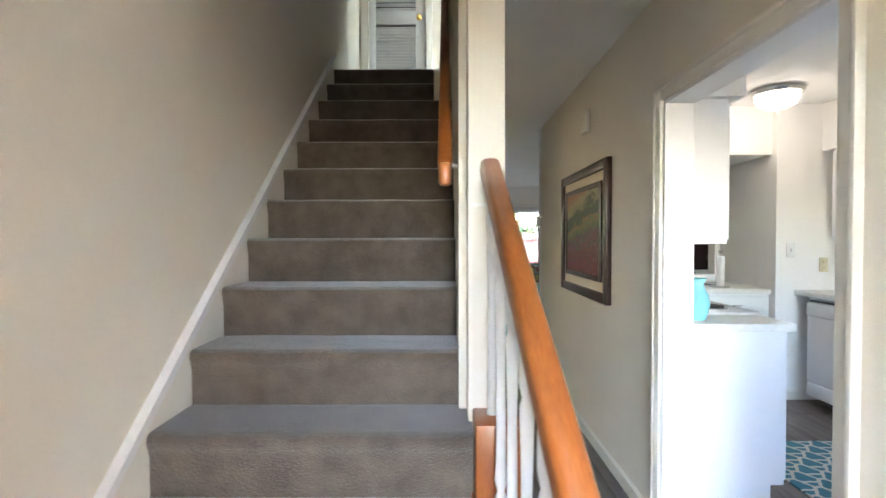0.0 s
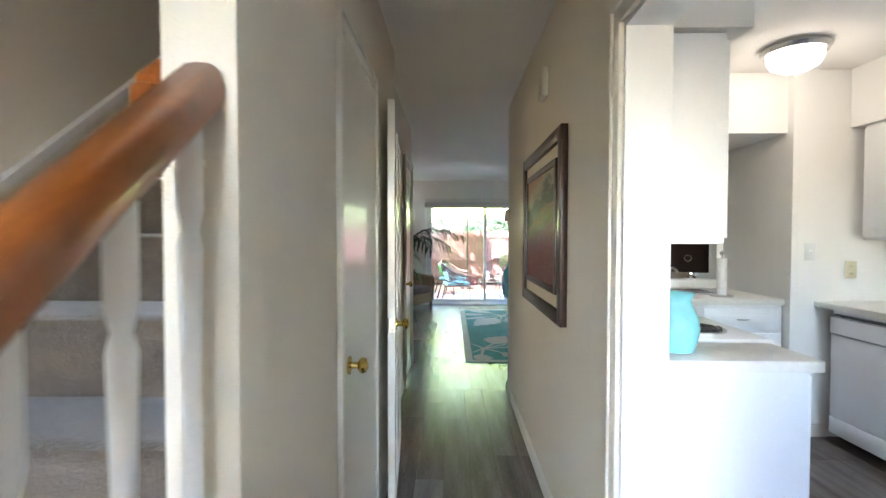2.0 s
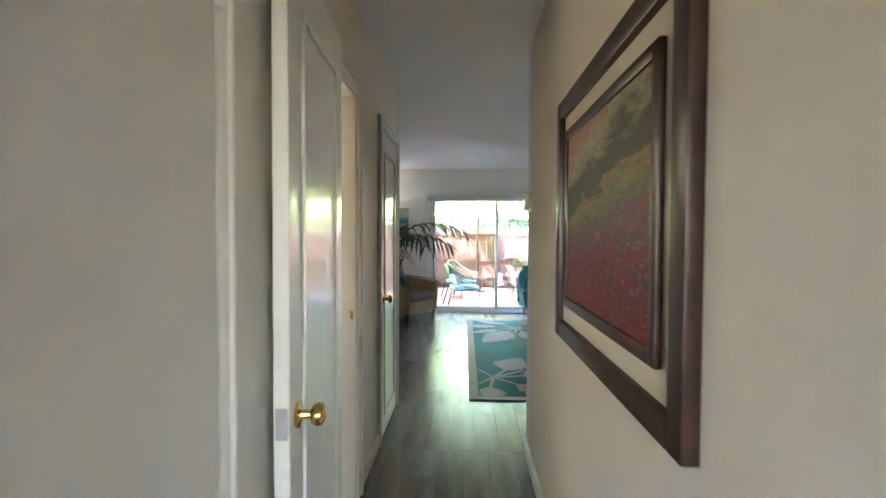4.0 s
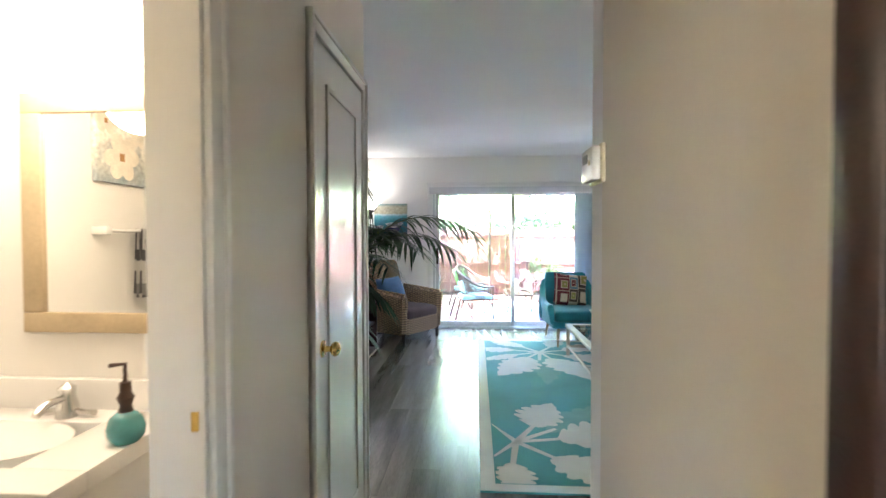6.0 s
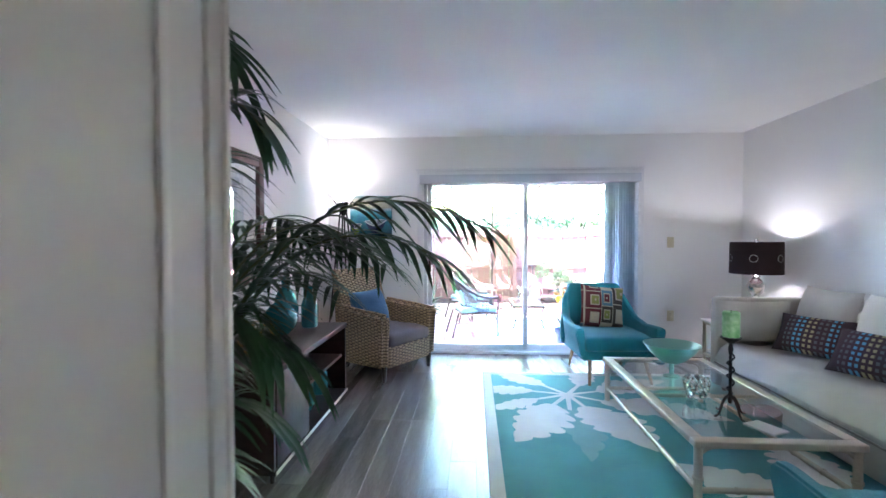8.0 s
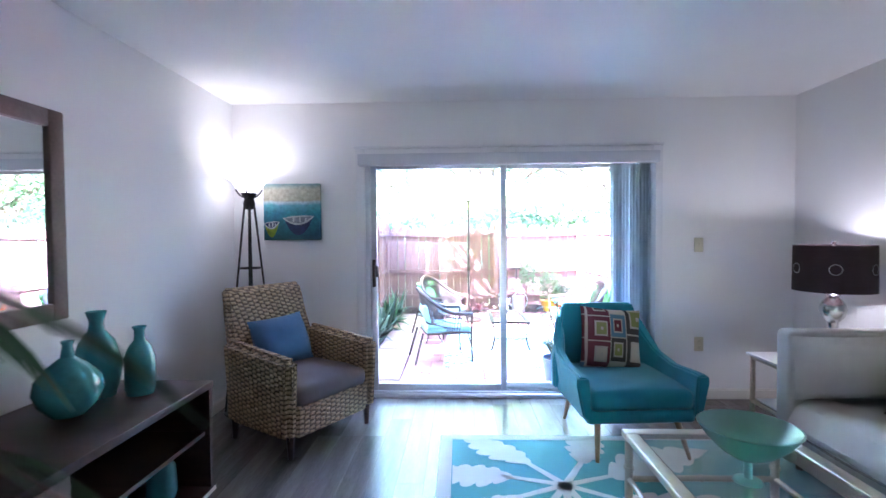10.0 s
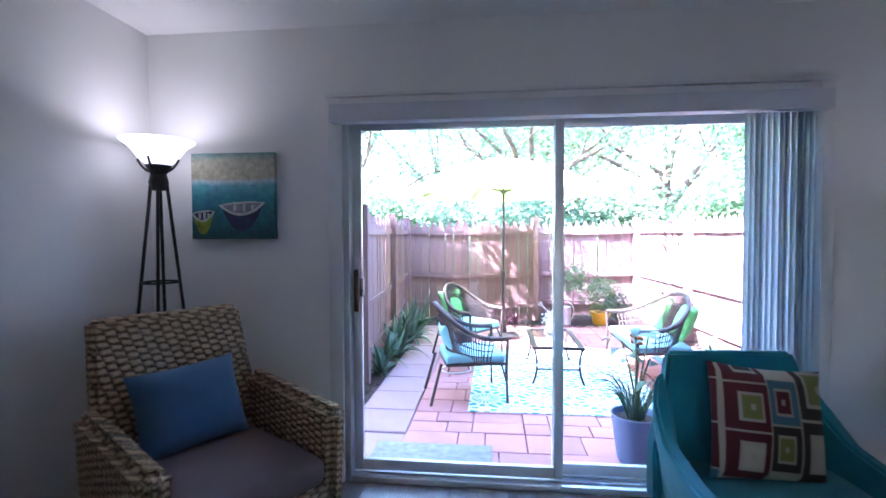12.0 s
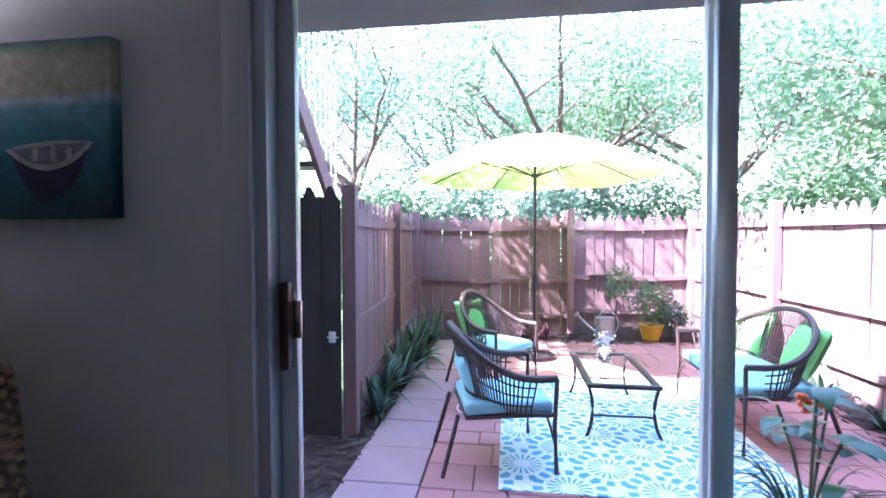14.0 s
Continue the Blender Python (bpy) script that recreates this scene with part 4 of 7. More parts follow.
bm = bmesh.new()
for x0, x1, z0, z1 in ((0.527, 0.60, 0, 2.06), (2.94, 3.011, 0, 2.06), (0.60, 2.94, 2.0, 2.06)):
    box(bm, x0, x1, 11.422, 11.44, z0, z1, 0.004)
box(bm, 0.515, 3.02, 11.415, 11.44, 2.062, 2.080, 0.003)
structure("trim_sliding_door", bm, TRIM_WHITE, "white trim around the sliding door", "door trim", smooth=True)
blinds = thing("vertical_blind", (0, 0, 0), 0, "pale grey vertical blind drawn aside", "blind")
part("valance", boxed(0.56, 2.96, 11.345, 11.42, 1.915, 2.005, 0.004), VALANCE, blinds)
bm = bmesh.new()
cols = []
for i in range(7):
    u = -0.0445 + 0.089 * i / 6
    cols.append((bm.verts.new((u, 0.010 * math.cos(math.pi * u / 0.089), 0.0)), bm.verts.new((u, 0.010 * math.cos(math.pi * u / 0.089), 1.86))))
for a, b in zip(cols, cols[1:]):
    bm.faces.new((a[0], b[0], b[1], a[1]))
bmesh.ops.solidify(bm, geom=list(bm.faces), thickness=0.0015)
vane = mesh_of("vane", bm, BLIND, True)
for i in range(13):
    piece("vane", vane, blinds, pose(2.60 + 0.026 * i, 11.375, 0.05, 0, 0, 40 + random.uniform(-6, 6)))

# ---- hallway things ----
def framed_picture():
    p = thing("framed_painting", (1.58, 4.62, 1.38), 0, "poppy meadow painting in a dark double frame with cream mat", "painting")
    w, h = 0.535, 0.43

    def ring(name, a0, a1, b0, b1, d0, d1, mat, label=""):
        bm = bmesh.new()
        for y0, y1, z0, z1 in ((-a1, -a0, -b1, b1), (a0, a1, -b1, b1), (-a0, a0, b0, b1), (-a0, a0, -b1, -b0)):
            box(bm, -d1, -d0, y0, y1, z0, z1, 0.004)
        part(name, bm, mat, p, label)

    ring("outer_frame", 0.475, w, 0.37, h, 0.0, 0.032, DARK_FRAME)
    part("mat_board", boxed(-0.012, 0, -0.476, 0.476, -0.371, 0.371), MATBOARD, p, "cream mat board", False)
    ring("inner_frame", 0.375, 0.410, 0.275, 0.308, 0.012, 0.028, DARK_FRAME)
    c = part("canvas", boxed(-0.004, 0.004, -0.376, 0.376, 0.0, 0.552), MEADOW, p, "painted canvas of red flowers and dark trees", False)
    c.matrix_local = pose(-0.017, 0, -0.276)
    return p


framed_picture()
vent = thing("wall_chime", (1.58, 4.56, 2.12), 0, "small cream door chime box on the hall wall", "door chime")
part("cover", boxed(-0.035, 0, -0.06, 0.06, -0.075, 0.075, 0.01), TRIM, vent)
for i in range(4):
    part("slot", boxed(-0.037, -0.034, -0.045, 0.045, -0.05 + 0.03 * i, -0.042 + 0.03 * i), MATBOARD, vent)
th = thing("thermostat", (1.58, 6.10, 1.515), 0, "white thermostat with small display on the hall wall", "thermostat")
part("base", boxed(-0.012, 0, -0.055, 0.085, -0.055, 0.055, 0.004), ALMOND, th)
part("cover", boxed(-0.038, -0.012, -0.05, 0.08, -0.048, 0.048, 0.007), WHITE_ENAMEL, th)
part("display", boxed(-0.0395, -0.037, 0.0, 0.055, 0.005, 0.03), material("grey_display", (0.10, 0.12, 0.11), 0.3, 0.05), th)
part("button", boxed(-0.041, -0.037, -0.032, -0.012, -0.005, 0.01, 0.002), ALMOND, th)


# ---- kitchen ----
def cabinet(name, x0, x1, y0, y1, z0, z1, face, label, doors=1, mat=CABINET, toe=True, drawer=False):
    """A cabinet with framed doors on one face: 'x+', 'x-' or 'y-'."""
    c = thing(name, (x0, y0, z0), 0, label, "cabinet")
    X, Y, Z = x1 - x0, y1 - y0, z1 - z0
    base = 0.09 if toe else 0
    part("body", boxed(0, X, 0, Y, base, Z, 0.002, 1), mat, c)
    if toe:
        part("toe_kick", boxed(0.04, X - 0.04, 0.04, Y - 0.04, 0, base), CABINET, c)
    span = X if face == "y-" else Y
    for i in range(doors):
        a, b = span * i / doors + 0.012, span * (i + 1) / doors - 0.012
        lo, hi = base + 0.02, Z - 0.02
        rows = [(lo, hi - 0.17, "door"), (hi - 0.15, hi, "drawer")] if drawer else [(lo, hi, "door")]
        for z_a, z_b, kind in rows:
            bm = bmesh.new()
            if face == "y-":
                box(bm, a, b, -0.018, 0, z_a, z_b, 0.004)
                box(bm, a + 0.05, b - 0.05, -0.023, -0.016, z_a + 0.045, z_b - 0.045, 0.004)
                d = part(kind, bm, mat, c)
                part("handle", tube(bmesh.new(), arc(((a + b) / 2 - 0.045, -0.018, (z_b + z_a) / 2 if kind == "drawer" else z_b - 0.05), ((a + b) / 2, -0.055, (z_b + z_a) / 2 if kind == "drawer" else z_b - 0.05), ((a + b) / 2 + 0.045, -0.018, (z_b + z_a) / 2 if kind == "drawer" else z_b - 0.05), 8), 0.004), CHROME, d, "nickel pull")
            else:
                s, f = (1, X) if face == "x+" else (-1, 0)
                box(bm, f, f + s * 0.018, a, b, z_a, z_b, 0.004)
                box(bm, f + s * 0.016, f + s * 0.023, a + 0.05, b - 0.05, z_a + 0.05, z_b - 0.05, 0.004)
                part(kind, bm, mat, c)
    return c


cabinet("base_cabinet", 1.705, 2.33, 3.73, 3.99, 0, 0.87, "x+", "white base cabinet ending the kitchen counter run")
cabinet("base_cabinet", 1.705, 2.33, 4.76, 5.28, 0, 0.87, "x+", "white base cabinet beside the range")
cabinet("wall_cabinet", 1.705, 2.03, 3.73, 4.01, 1.31, 2.03, "x+", "white wall cabinet with plain end panel", toe=False)
cabinet("wall_cabinet", 1.705, 2.03, 4.02, 5.30, 1.55, 2.03, "x+", "white wall cabinets over the range", doors=3, toe=False)
cabinet("sink_cabinet", 1.705, 3.345, 5.35, 6.05, 0, 0.87, "y-", "white sink cabinet with drawers", doors=3, drawer=True)
cabinet("wall_cabinet", 2.60, 3.10, 5.72, 6.06, 1.73, 2.03, "y-", "small white wall cabinet above the pass-through", toe=False)
cabinet("wall_cabinet", 3.75, 4.055, 4.30, 5.20, 1.32, 2.05, "x-", "white wall cabinet over the dishwasher", doors=2, toe=False)
bm = bmesh.new()
box(bm, 1.70, 2.10, 3.70, 5.34, 2.035, 2.44)
box(bm, 2.10, 3.35, 5.34, 6.08, 2.035, 2.44)
box(bm, 3.72, 4.06, 2.6, 5.28, 2.055, 2.44)
structure("kitchen_soffit", bm, PAINT_WHITE, "white boxed soffit above the kitchen cabinets", "soffit")
bm = bmesh.new()
box(bm, 1.703, 2.365, 3.705, 3.995, 0.872, 0.912, 0.004)
solid("countertop", bm, COUNTER, "white laminate countertop beside the range", "countertop")
ctop = thing("countertop", (0, 0, 0), 0, "white laminate countertop around the sink", "countertop")
for x0, x1, y0, y1 in ((1.703, 3.35, 5.33, 5.60), (1.703, 2.55, 5.60, 6.06), (3.12, 3.35, 5.60, 6.06), (2.55, 3.12, 5.98, 6.06), (1.703, 2.365, 4.762, 5.33)):
    part("worktop_section", boxed(x0, x1, y0, y1, 0.872, 0.912, 0.002), COUNTER, ctop)
bm = boxed(3.50, 4.05, 2.7, 5.275, 0.872, 0.912, 0.004)
solid("countertop", bm, COUNTER, "white laminate countertop over the dishwasher", "countertop")
cabinet("base_cabinet", 3.53, 4.05, 2.7, 4.53, 0, 0.87, "x-", "white base cabinets along the kitchen wall", doors=3)
# range with coil burners
rg = thing("kitchen_range", (1.705, 4.0, 0), 0, "white electric range with coil burners", "stove")
part("body", boxed(0, 0.64, 0, 0.755, 0.0, 0.90, 0.006), WHITE_ENAMEL, rg)
part("cooktop", boxed(-0.002, 0.68, -0.002, 0.757, 0.902, 0.925, 0.008), WHITE_ENAMEL, rg)
for x, y, r in ((0.48, 0.2, 0.10), (0.48, 0.56, 0.085), (0.2, 0.2, 0.085), (0.2, 0.56, 0.10)):
    br = part("drip_bowl", turned([(0.0, 0.0), (r + 0.015, 0.0), (r + 0.015, 0.006), (r, 0.006), (r * 0.9, 0.002), (0.0, 0.002)], at=(x, y, 0.925)), CHROME, rg)
    pts = [(x + r * (0.2 + 0.75 * i / 60) * math.cos(i * 0.42), y + r * (0.2 + 0.75 * i / 60) * math.sin(i * 0.42), 0.936) for i in range(61)]
    part("coil", tube(bmesh.new(), pts, 0.005, 6), BLACK_METAL, br, "black coil burner")
part("back_panel", boxed(0.0, 0.06, 0.01, 0.745, 0.926, 1.10, 0.01), WHITE_ENAMEL, rg)
# dishwasher
dw = thing("dishwasher", (3.52, 4.56, 0), 0, "white built-in dishwasher with black vent strip", "dishwasher")
part("body", boxed(0.02, 0.52, 0, 0.60, 0.09, 0.868), WHITE_ENAMEL, dw)
part("door", boxed(0.0, 0.02, 0.005, 0.595, 0.20, 0.72, 0.006), WHITE_ENAMEL, dw)
cp = part("control_panel", boxed(-0.008, 0.02, 0.005, 0.595, 0.725, 0.83, 0.006), WHITE_ENAMEL, dw)
part("vent_strip", boxed(-0.002, 0.02, 0.03, 0.57, 0.836, 0.85), BLACK_PLASTIC, cp, "black vent strip")
part("kick_panel", boxed(0.0, 0.02, 0.005, 0.595, 0.085, 0.19, 0.004), WHITE_ENAMEL, dw)
# sink and tap
sk = thing("kitchen_sink", (2.56, 5.605, 0.912), 0, "stainless steel sink set in the counter", "sink")
bm = bmesh.new()
for x0, x1, y0, y1 in ((0, 0.55, 0, 0.03), (0, 0.55, 0.34, 0.37), (0, 0.03, 0.03, 0.34), (0.52, 0.55, 0.03, 0.34), (0.265, 0.285, 0.03, 0.34)):
    box(bm, x0, x1, y0, y1, -0.004, 0.006, 0.002)
part("rim", bm, CHROME, sk)
bm = bmesh.new()
box(bm, 0.03, 0.52, 0.03, 0.34, -0.17, -0.165)
for x0, x1, y0, y1 in ((0.025, 0.03, 0.03, 0.34), (0.52, 0.525, 0.03, 0.34), (0.03, 0.52, 0.025, 0.03), (0.03, 0.52, 0.34, 0.345)):
    box(bm, x0, x1, y0, y1, -0.17, 0)
part("basin", bm, CHROME, sk)
tp = part("tap", tube(bmesh.new(), arc((0.28, 0.35, 0.0), (0.28, 0.36, 0.26), (0.28, 0.17, 0.14), 12), 0.011), CHROME, sk)
part("lever", tube(bmesh.new(), [(0.20, 0.355, 0.0), (0.20, 0.355, 0.06), (0.17, 0.33, 0.10)], 0.009), WHITE_ENAMEL, tp)
pt = thing("paper_towel_holder", (3.02, 5.50, 0.912), 0, "white paper towel holder with steel finial", "paper towel holder")
part("base", turned([(0, 0), (0.075, 0), (0.075, 0.012), (0.0, 0.014)]), CHROME, pt)
part("paper_roll", turned([(0.018, 0.014), (0.032, 0.014), (0.032, 0.27), (0.018, 0.27)]), WHITE_ENAMEL, pt)
part("finial", turned([(0.006, 0.014), (0.006, 0.29), (0.016, 0.30), (0.018, 0.315), (0.0, 0.33)]), CHROME, pt)
jug = thing("ceramic_jug", (1.93, 3.86, 0.912), 0, "pale aqua glazed ceramic jug on the counter", "jug")
part("body", turned([(0, 0), (0.062, 0), (0.075, 0.04), (0.083, 0.085), (0.075, 0.13), (0.055, 0.17), (0.052, 0.19), (0.066, 0.215), (0.060, 0.213), (0.046, 0.188), (0.048, 0.165), (0.0, 0.03)]), AQUA, jug)
part("handle", tube(bmesh.new(), arc((-0.04, 0.04, 0.185), (-0.10, 0.10, 0.15), (-0.05, 0.05, 0.07), 10), 0.009), AQUA, jug)
cl = thing("ceiling_light", (3.08, 4.90, 2.442), 0, "flush dome ceiling light with nickel rim, lit", "ceiling light")
part("rim", turned([(0.0, 0.0), (0.165, 0.0), (0.175, -0.02), (0.160, -0.045), (0.14, -0.045), (0.0, -0.02)]), CHROME, cl)
part("dome", turned([(0.142, -0.046), (0.140, -0.080), (0.120, -0.115), (0.075, -0.140), (0.0, -0.150)]), FROST_KITCHEN, cl, "glowing frosted glass dome")
part("finial", turned([(0.0, -0.148), (0.012, -0.152), (0.012, -0.160), (0.0, -0.172)]), CHROME, cl)
bulb("kitchen_bulb", (3.08, 4.90, 2.22), 0.076, (1.0, 0.91, 0.76), 0.12)


def wall_plate(at, turn, label, category, mat, kind):
    p = thing("switch_plate" if kind == "switch" else "outlet_plate", at, turn, label, category)
    part("plate", boxed(-0.036, 0.036, -0.006, 0, -0.058, 0.058, 0.003), mat, p)
    if kind == "switch":
        part("toggle", boxed(-0.006, 0.006, -0.018, -0.005, -0.008, 0.012, 0.002), mat, p)
    else:
        for z in (-0.026, 0.026):
            o = part("socket", boxed(-0.017, 0.017, -0.009, -0.005, z - 0.015, z + 0.015, 0.003), mat, p)
            part("slot", boxed(-0.007, -0.005, -0.0095, -0.0085, z - 0.006, z + 0.006), BLACK_PLASTIC, o)
            part("slot", boxed(0.005, 0.007, -0.0095, -0.0085, z - 0.006, z + 0.006), BLACK_PLASTIC, o)
    return p


wall_plate((3.47, 5.28, 1.24), 0, "white light switch on the kitchen wall", "light switch", WHITE_ENAMEL, "switch")
wall_plate((3.74, 5.28, 1.12), 0, "almond outlet above the dishwasher counter", "outlet", ALMOND, "outlet")
wall_plate((3.304, 11.44, 1.255), 0, "almond light switch beside the sliding door", "light switch", ALMOND, "switch")
wall_plate((3.31, 11.44, 0.45), 0, "almond outlet near the baseboard", "outlet", ALMOND, "outlet")
solid("kitchen_mat", boxed(2.50, 3.15, 2.95, 4.45, 0.0, 0.010, 0.003), SCROLL_RUG, "blue kitchen mat with pale scroll pattern", "mat")
fv = thing("floor_register", (2.95, 4.95, 0.0), 0, "dark metal floor register", "floor vent")
part("frame", boxed(-0.13, 0.13, -0.06, 0.06, 0.0, 0.004, 0.002), material("register_brown", (0.35, 0.30, 0.26), 0.4, 0.05, metal=0.5), fv)
for i in range(7):
    part("louvre", boxed(-0.115 + 0.034 * i, -0.095 + 0.034 * i, -0.045, 0.045, 0.004, 0.006), BLACK_METAL, fv)

# ---- bathroom ----
vn = thing("vanity", (-0.54, 5.57, 0), 0, "cream vanity with moulded white top", "vanity")
part("cabinet", boxed(0, 0.87, 0.03, 0.47, 0.0, 0.74, 0.003), CABINET, vn)
part("door_panel", boxed(0.50, 0.83, 0.012, 0.03, 0.12, 0.66, 0.005), CABINET, vn)
top = part("top", boxed(0.0, 0.90, 0.0, 0.10, 0.745, 0.79, 0.003), WHITE_ENAMEL, vn)
for x0, x1, y0, y1, z1 in ((0.0, 0.30, 0.10, 0.455, 0.79), (0.72, 0.90, 0.10, 0.455, 0.79), (0.30, 0.72, 0.36, 0.455, 0.79), (0.0, 0.90, 0.455, 0.477, 0.88)):
    part("backsplash" if z1 > 0.8 else "top_section", boxed(x0, x1, y0, y1, 0.745, z1, 0.002), WHITE_ENAMEL, top)
part("basin", turned([(0.215, 0.0), (0.19, -0.06), (0.12, -0.11), (0.0, -0.12)], at=(0.51, 0.23, 0.789), squash=0.62), WHITE_ENAMEL, vn)
fc = part("faucet", turned([(0, 0), (0.03, 0), (0.028, 0.03), (0.02, 0.06), (0.022, 0.085), (0.0, 0.10)], at=(0.58, 0.40, 0.79)), CHROME, vn)
for s in (-1, 1):
    part("lever", tube(bmesh.new(), [(0.58, 0.40, 0.81), (0.58 + s * 0.06, 0.40, 0.80), (0.58 + s * 0.09, 0.39, 0.806)], 0.010), CHROME, fc)
part("spout", tube(bmesh.new(), arc((0.58, 0.40, 0.84), (0.58, 0.33, 0.86), (0.58, 0.30, 0.825), 6), 0.011), CHROME, fc)
sp = thing("soap_dispenser", (0.335, 5.82, 0.79), 0, "teal ceramic soap dispenser with bronze pump", "soap dispenser")
sp.matrix_world = sp.matrix_world @ Matrix.Diagonal((0.84, 0.84, 0.84, 1))
part("bottle", turned([(0, 0), (0.035, 0), (0.05, 0.02), (0.053, 0.045), (0.043, 0.075), (0.022, 0.092), (0.0, 0.093)]), TURQ, sp)
part("neck", turned([(0.022, 0.09), (0.016, 0.11), (0.024, 0.135), (0.016, 0.15), (0.016, 0.18), (0.0, 0.182)]), DARK_FRAME, sp)
part("pump", tube(bmesh.new(), [(0, 0, 0.18), (0, 0, 0.235), (-0.045, -0.005, 0.23)], 0.007), DARK_FRAME, sp)
mr = thing("bathroom_mirror", (0, 6.05, 0), 0, "wide bathroom mirror in a tan frame", "mirror")
part("glass", boxed(-0.085, 0.42, -0.012, -0.006, 1.08, 1.68), MIRROR, mr, smooth=False)
bm = bmesh.new()
for x0, x1, z0, z1 in ((-0.15, 0.46, 1.02, 1.08), (-0.15, 0.46, 1.68, 1.74), (-0.15, -0.085, 1.08, 1.68), (0.42, 0.46, 1.08, 1.68)):
    box(bm, x0, x1, -0.022, 0, z0, z1, 0.004)
part("frame", bm, material("tan_mirror_frame", (0.50, 0.40, 0.26), 0.5, 0.1, 6, 60, 0.05), mr)
vl = thing("vanity_light", (0, 6.05, 1.90), 0, "chrome vanity light bar with three lit shades", "wall light")
part("bar", boxed(-0.15, 0.42, -0.03, 0, -0.04, 0.05, 0.006), CHROME, vl)
for x in (-0.06, 0.13, 0.32):
    a = part("arm", rodded((x, -0.03, 0.04), (x, -0.085, 0.05), 0.012), CHROME, vl)
    part("globe", turned([(0.02, 0.05), (0.05, 0.0), (0.062, -0.06), (0.058, -0.10), (0.0, -0.11)], at=(x, -0.09, 0)), BULB_GLOW, a, "glowing frosted shade")
bulb("bath_bulb", (0.05, 5.80, 1.78), 0.115, (1.0, 0.84, 0.58), 0.12)
PETAL = material("cream_petal_paint", (0.82, 0.76, 0.66), 0.7, 0.12, 20, 120, 0.1)
STAMEN = material("ochre_stamen_paint", (0.50, 0.26, 0.10), 0.7, 0.2, 20, 120, 0.1)


def flower_canvas(y, w, blooms, seed):
    c = thing("flower_canvas", (-0.55, y, 1.57), 0, "canvas painted with white blossoms on grey", "painting", group="pair of flower canvases")
    part("canvas", boxed(0, 0.025, -w / 2, w / 2, 0, 0.36, 0.003), FLORAL, c)
    r = random.Random(seed)
    for by, bz, rad in blooms:
        bm = bmesh.new()
        for k in range(6):
            a = k * math.pi / 3 + r.uniform(-0.2, 0.2)
            x = 0.0262 + 0.0003 * (k % 3)
            rim = []
            for i in range(13):
                t = 2 * math.pi * i / 13
                u, v = rad * (0.55 + 0.45 * math.cos(t)), rad * 0.36 * math.sin(t)
                rim.append(bm.verts.new((x, by + u * math.cos(a) - v * math.sin(a), bz + u * math.sin(a) + v * math.cos(a))))
            bm.faces.new(rim)
        b = part("blossom", bm, PETAL, c, smooth=False)
        part("stamen", boxed(0.0268, 0.0276, by - rad * 0.14, by + rad * 0.14, bz - rad * 0.16, bz + rad * 0.16, 0.0003, 1), STAMEN, b)


flower_canvas(5.13, 0.36, ((0.02, 0.13, 0.12), (-0.10, 0.28, 0.09), (0.12, 0.29, 0.07)), 1)
flower_canvas(4.74, 0.36, ((-0.03, 0.20, 0.12), (0.12, 0.07, 0.09)), 2)
tb = thing("towel_bar", (-0.55, 0, 0), 0, "white towel bar on the bathroom wall", "towel bar")
part("bar", rodded((0.06, 4.60, 1.34), (0.06, 5.30, 1.34), 0.009), WHITE_ENAMEL, tb)
for y in (4.60, 5.30):
    part("post", boxed(0, 0.075, y - 0.02, y + 0.02, 1.32, 1.36, 0.006), WHITE_ENAMEL, tb)
bm = bmesh.new()
for s in (0.045, 0.075):
    cols = []
    for i in range(22):
        y = 4.68 + 0.42 * i / 21
        cols.append((bm.verts.new((s + 0.008 * math.sin(i * 1.3), y, 1.352)), bm.verts.new((s + 0.012 * math.sin(i * 1.1 + s), y, 1.0))))
    for a, b in zip(cols, cols[1:]):
        bm.faces.new((a[0], b[0], b[1], a[1]))
bmesh.ops.solidify(bm, geom=list(bm.faces), thickness=0.006)
solid("hand_towel", bm, TOWEL, "grey and white patterned towel hung on the bar", "towel", at=(-0.55, 0, 0))

# ---- living room ----
rug = thing("area_rug", (0, 0, 0), 0, "teal area rug with large ivory tropical leaves", "rug")
part("rug_field", boxed(1.24, 3.62, 7.09, 10.68, 0.0, 0.011, 0.003), TEAL_RUG, rug)
bm = bmesh.new()
for x0, x1, y0, y1 in ((1.241, 1.32, 7.092, 10.678), (3.54, 3.618, 7.092, 10.678), (1.32, 3.54, 7.092, 7.16), (1.32, 3.54, 10.61, 10.678)):
    box(bm, x0, x1, y0, y1, 0.010, 0.0135)
part("border", bm, RUG_IVORY, rug, "ivory border band")


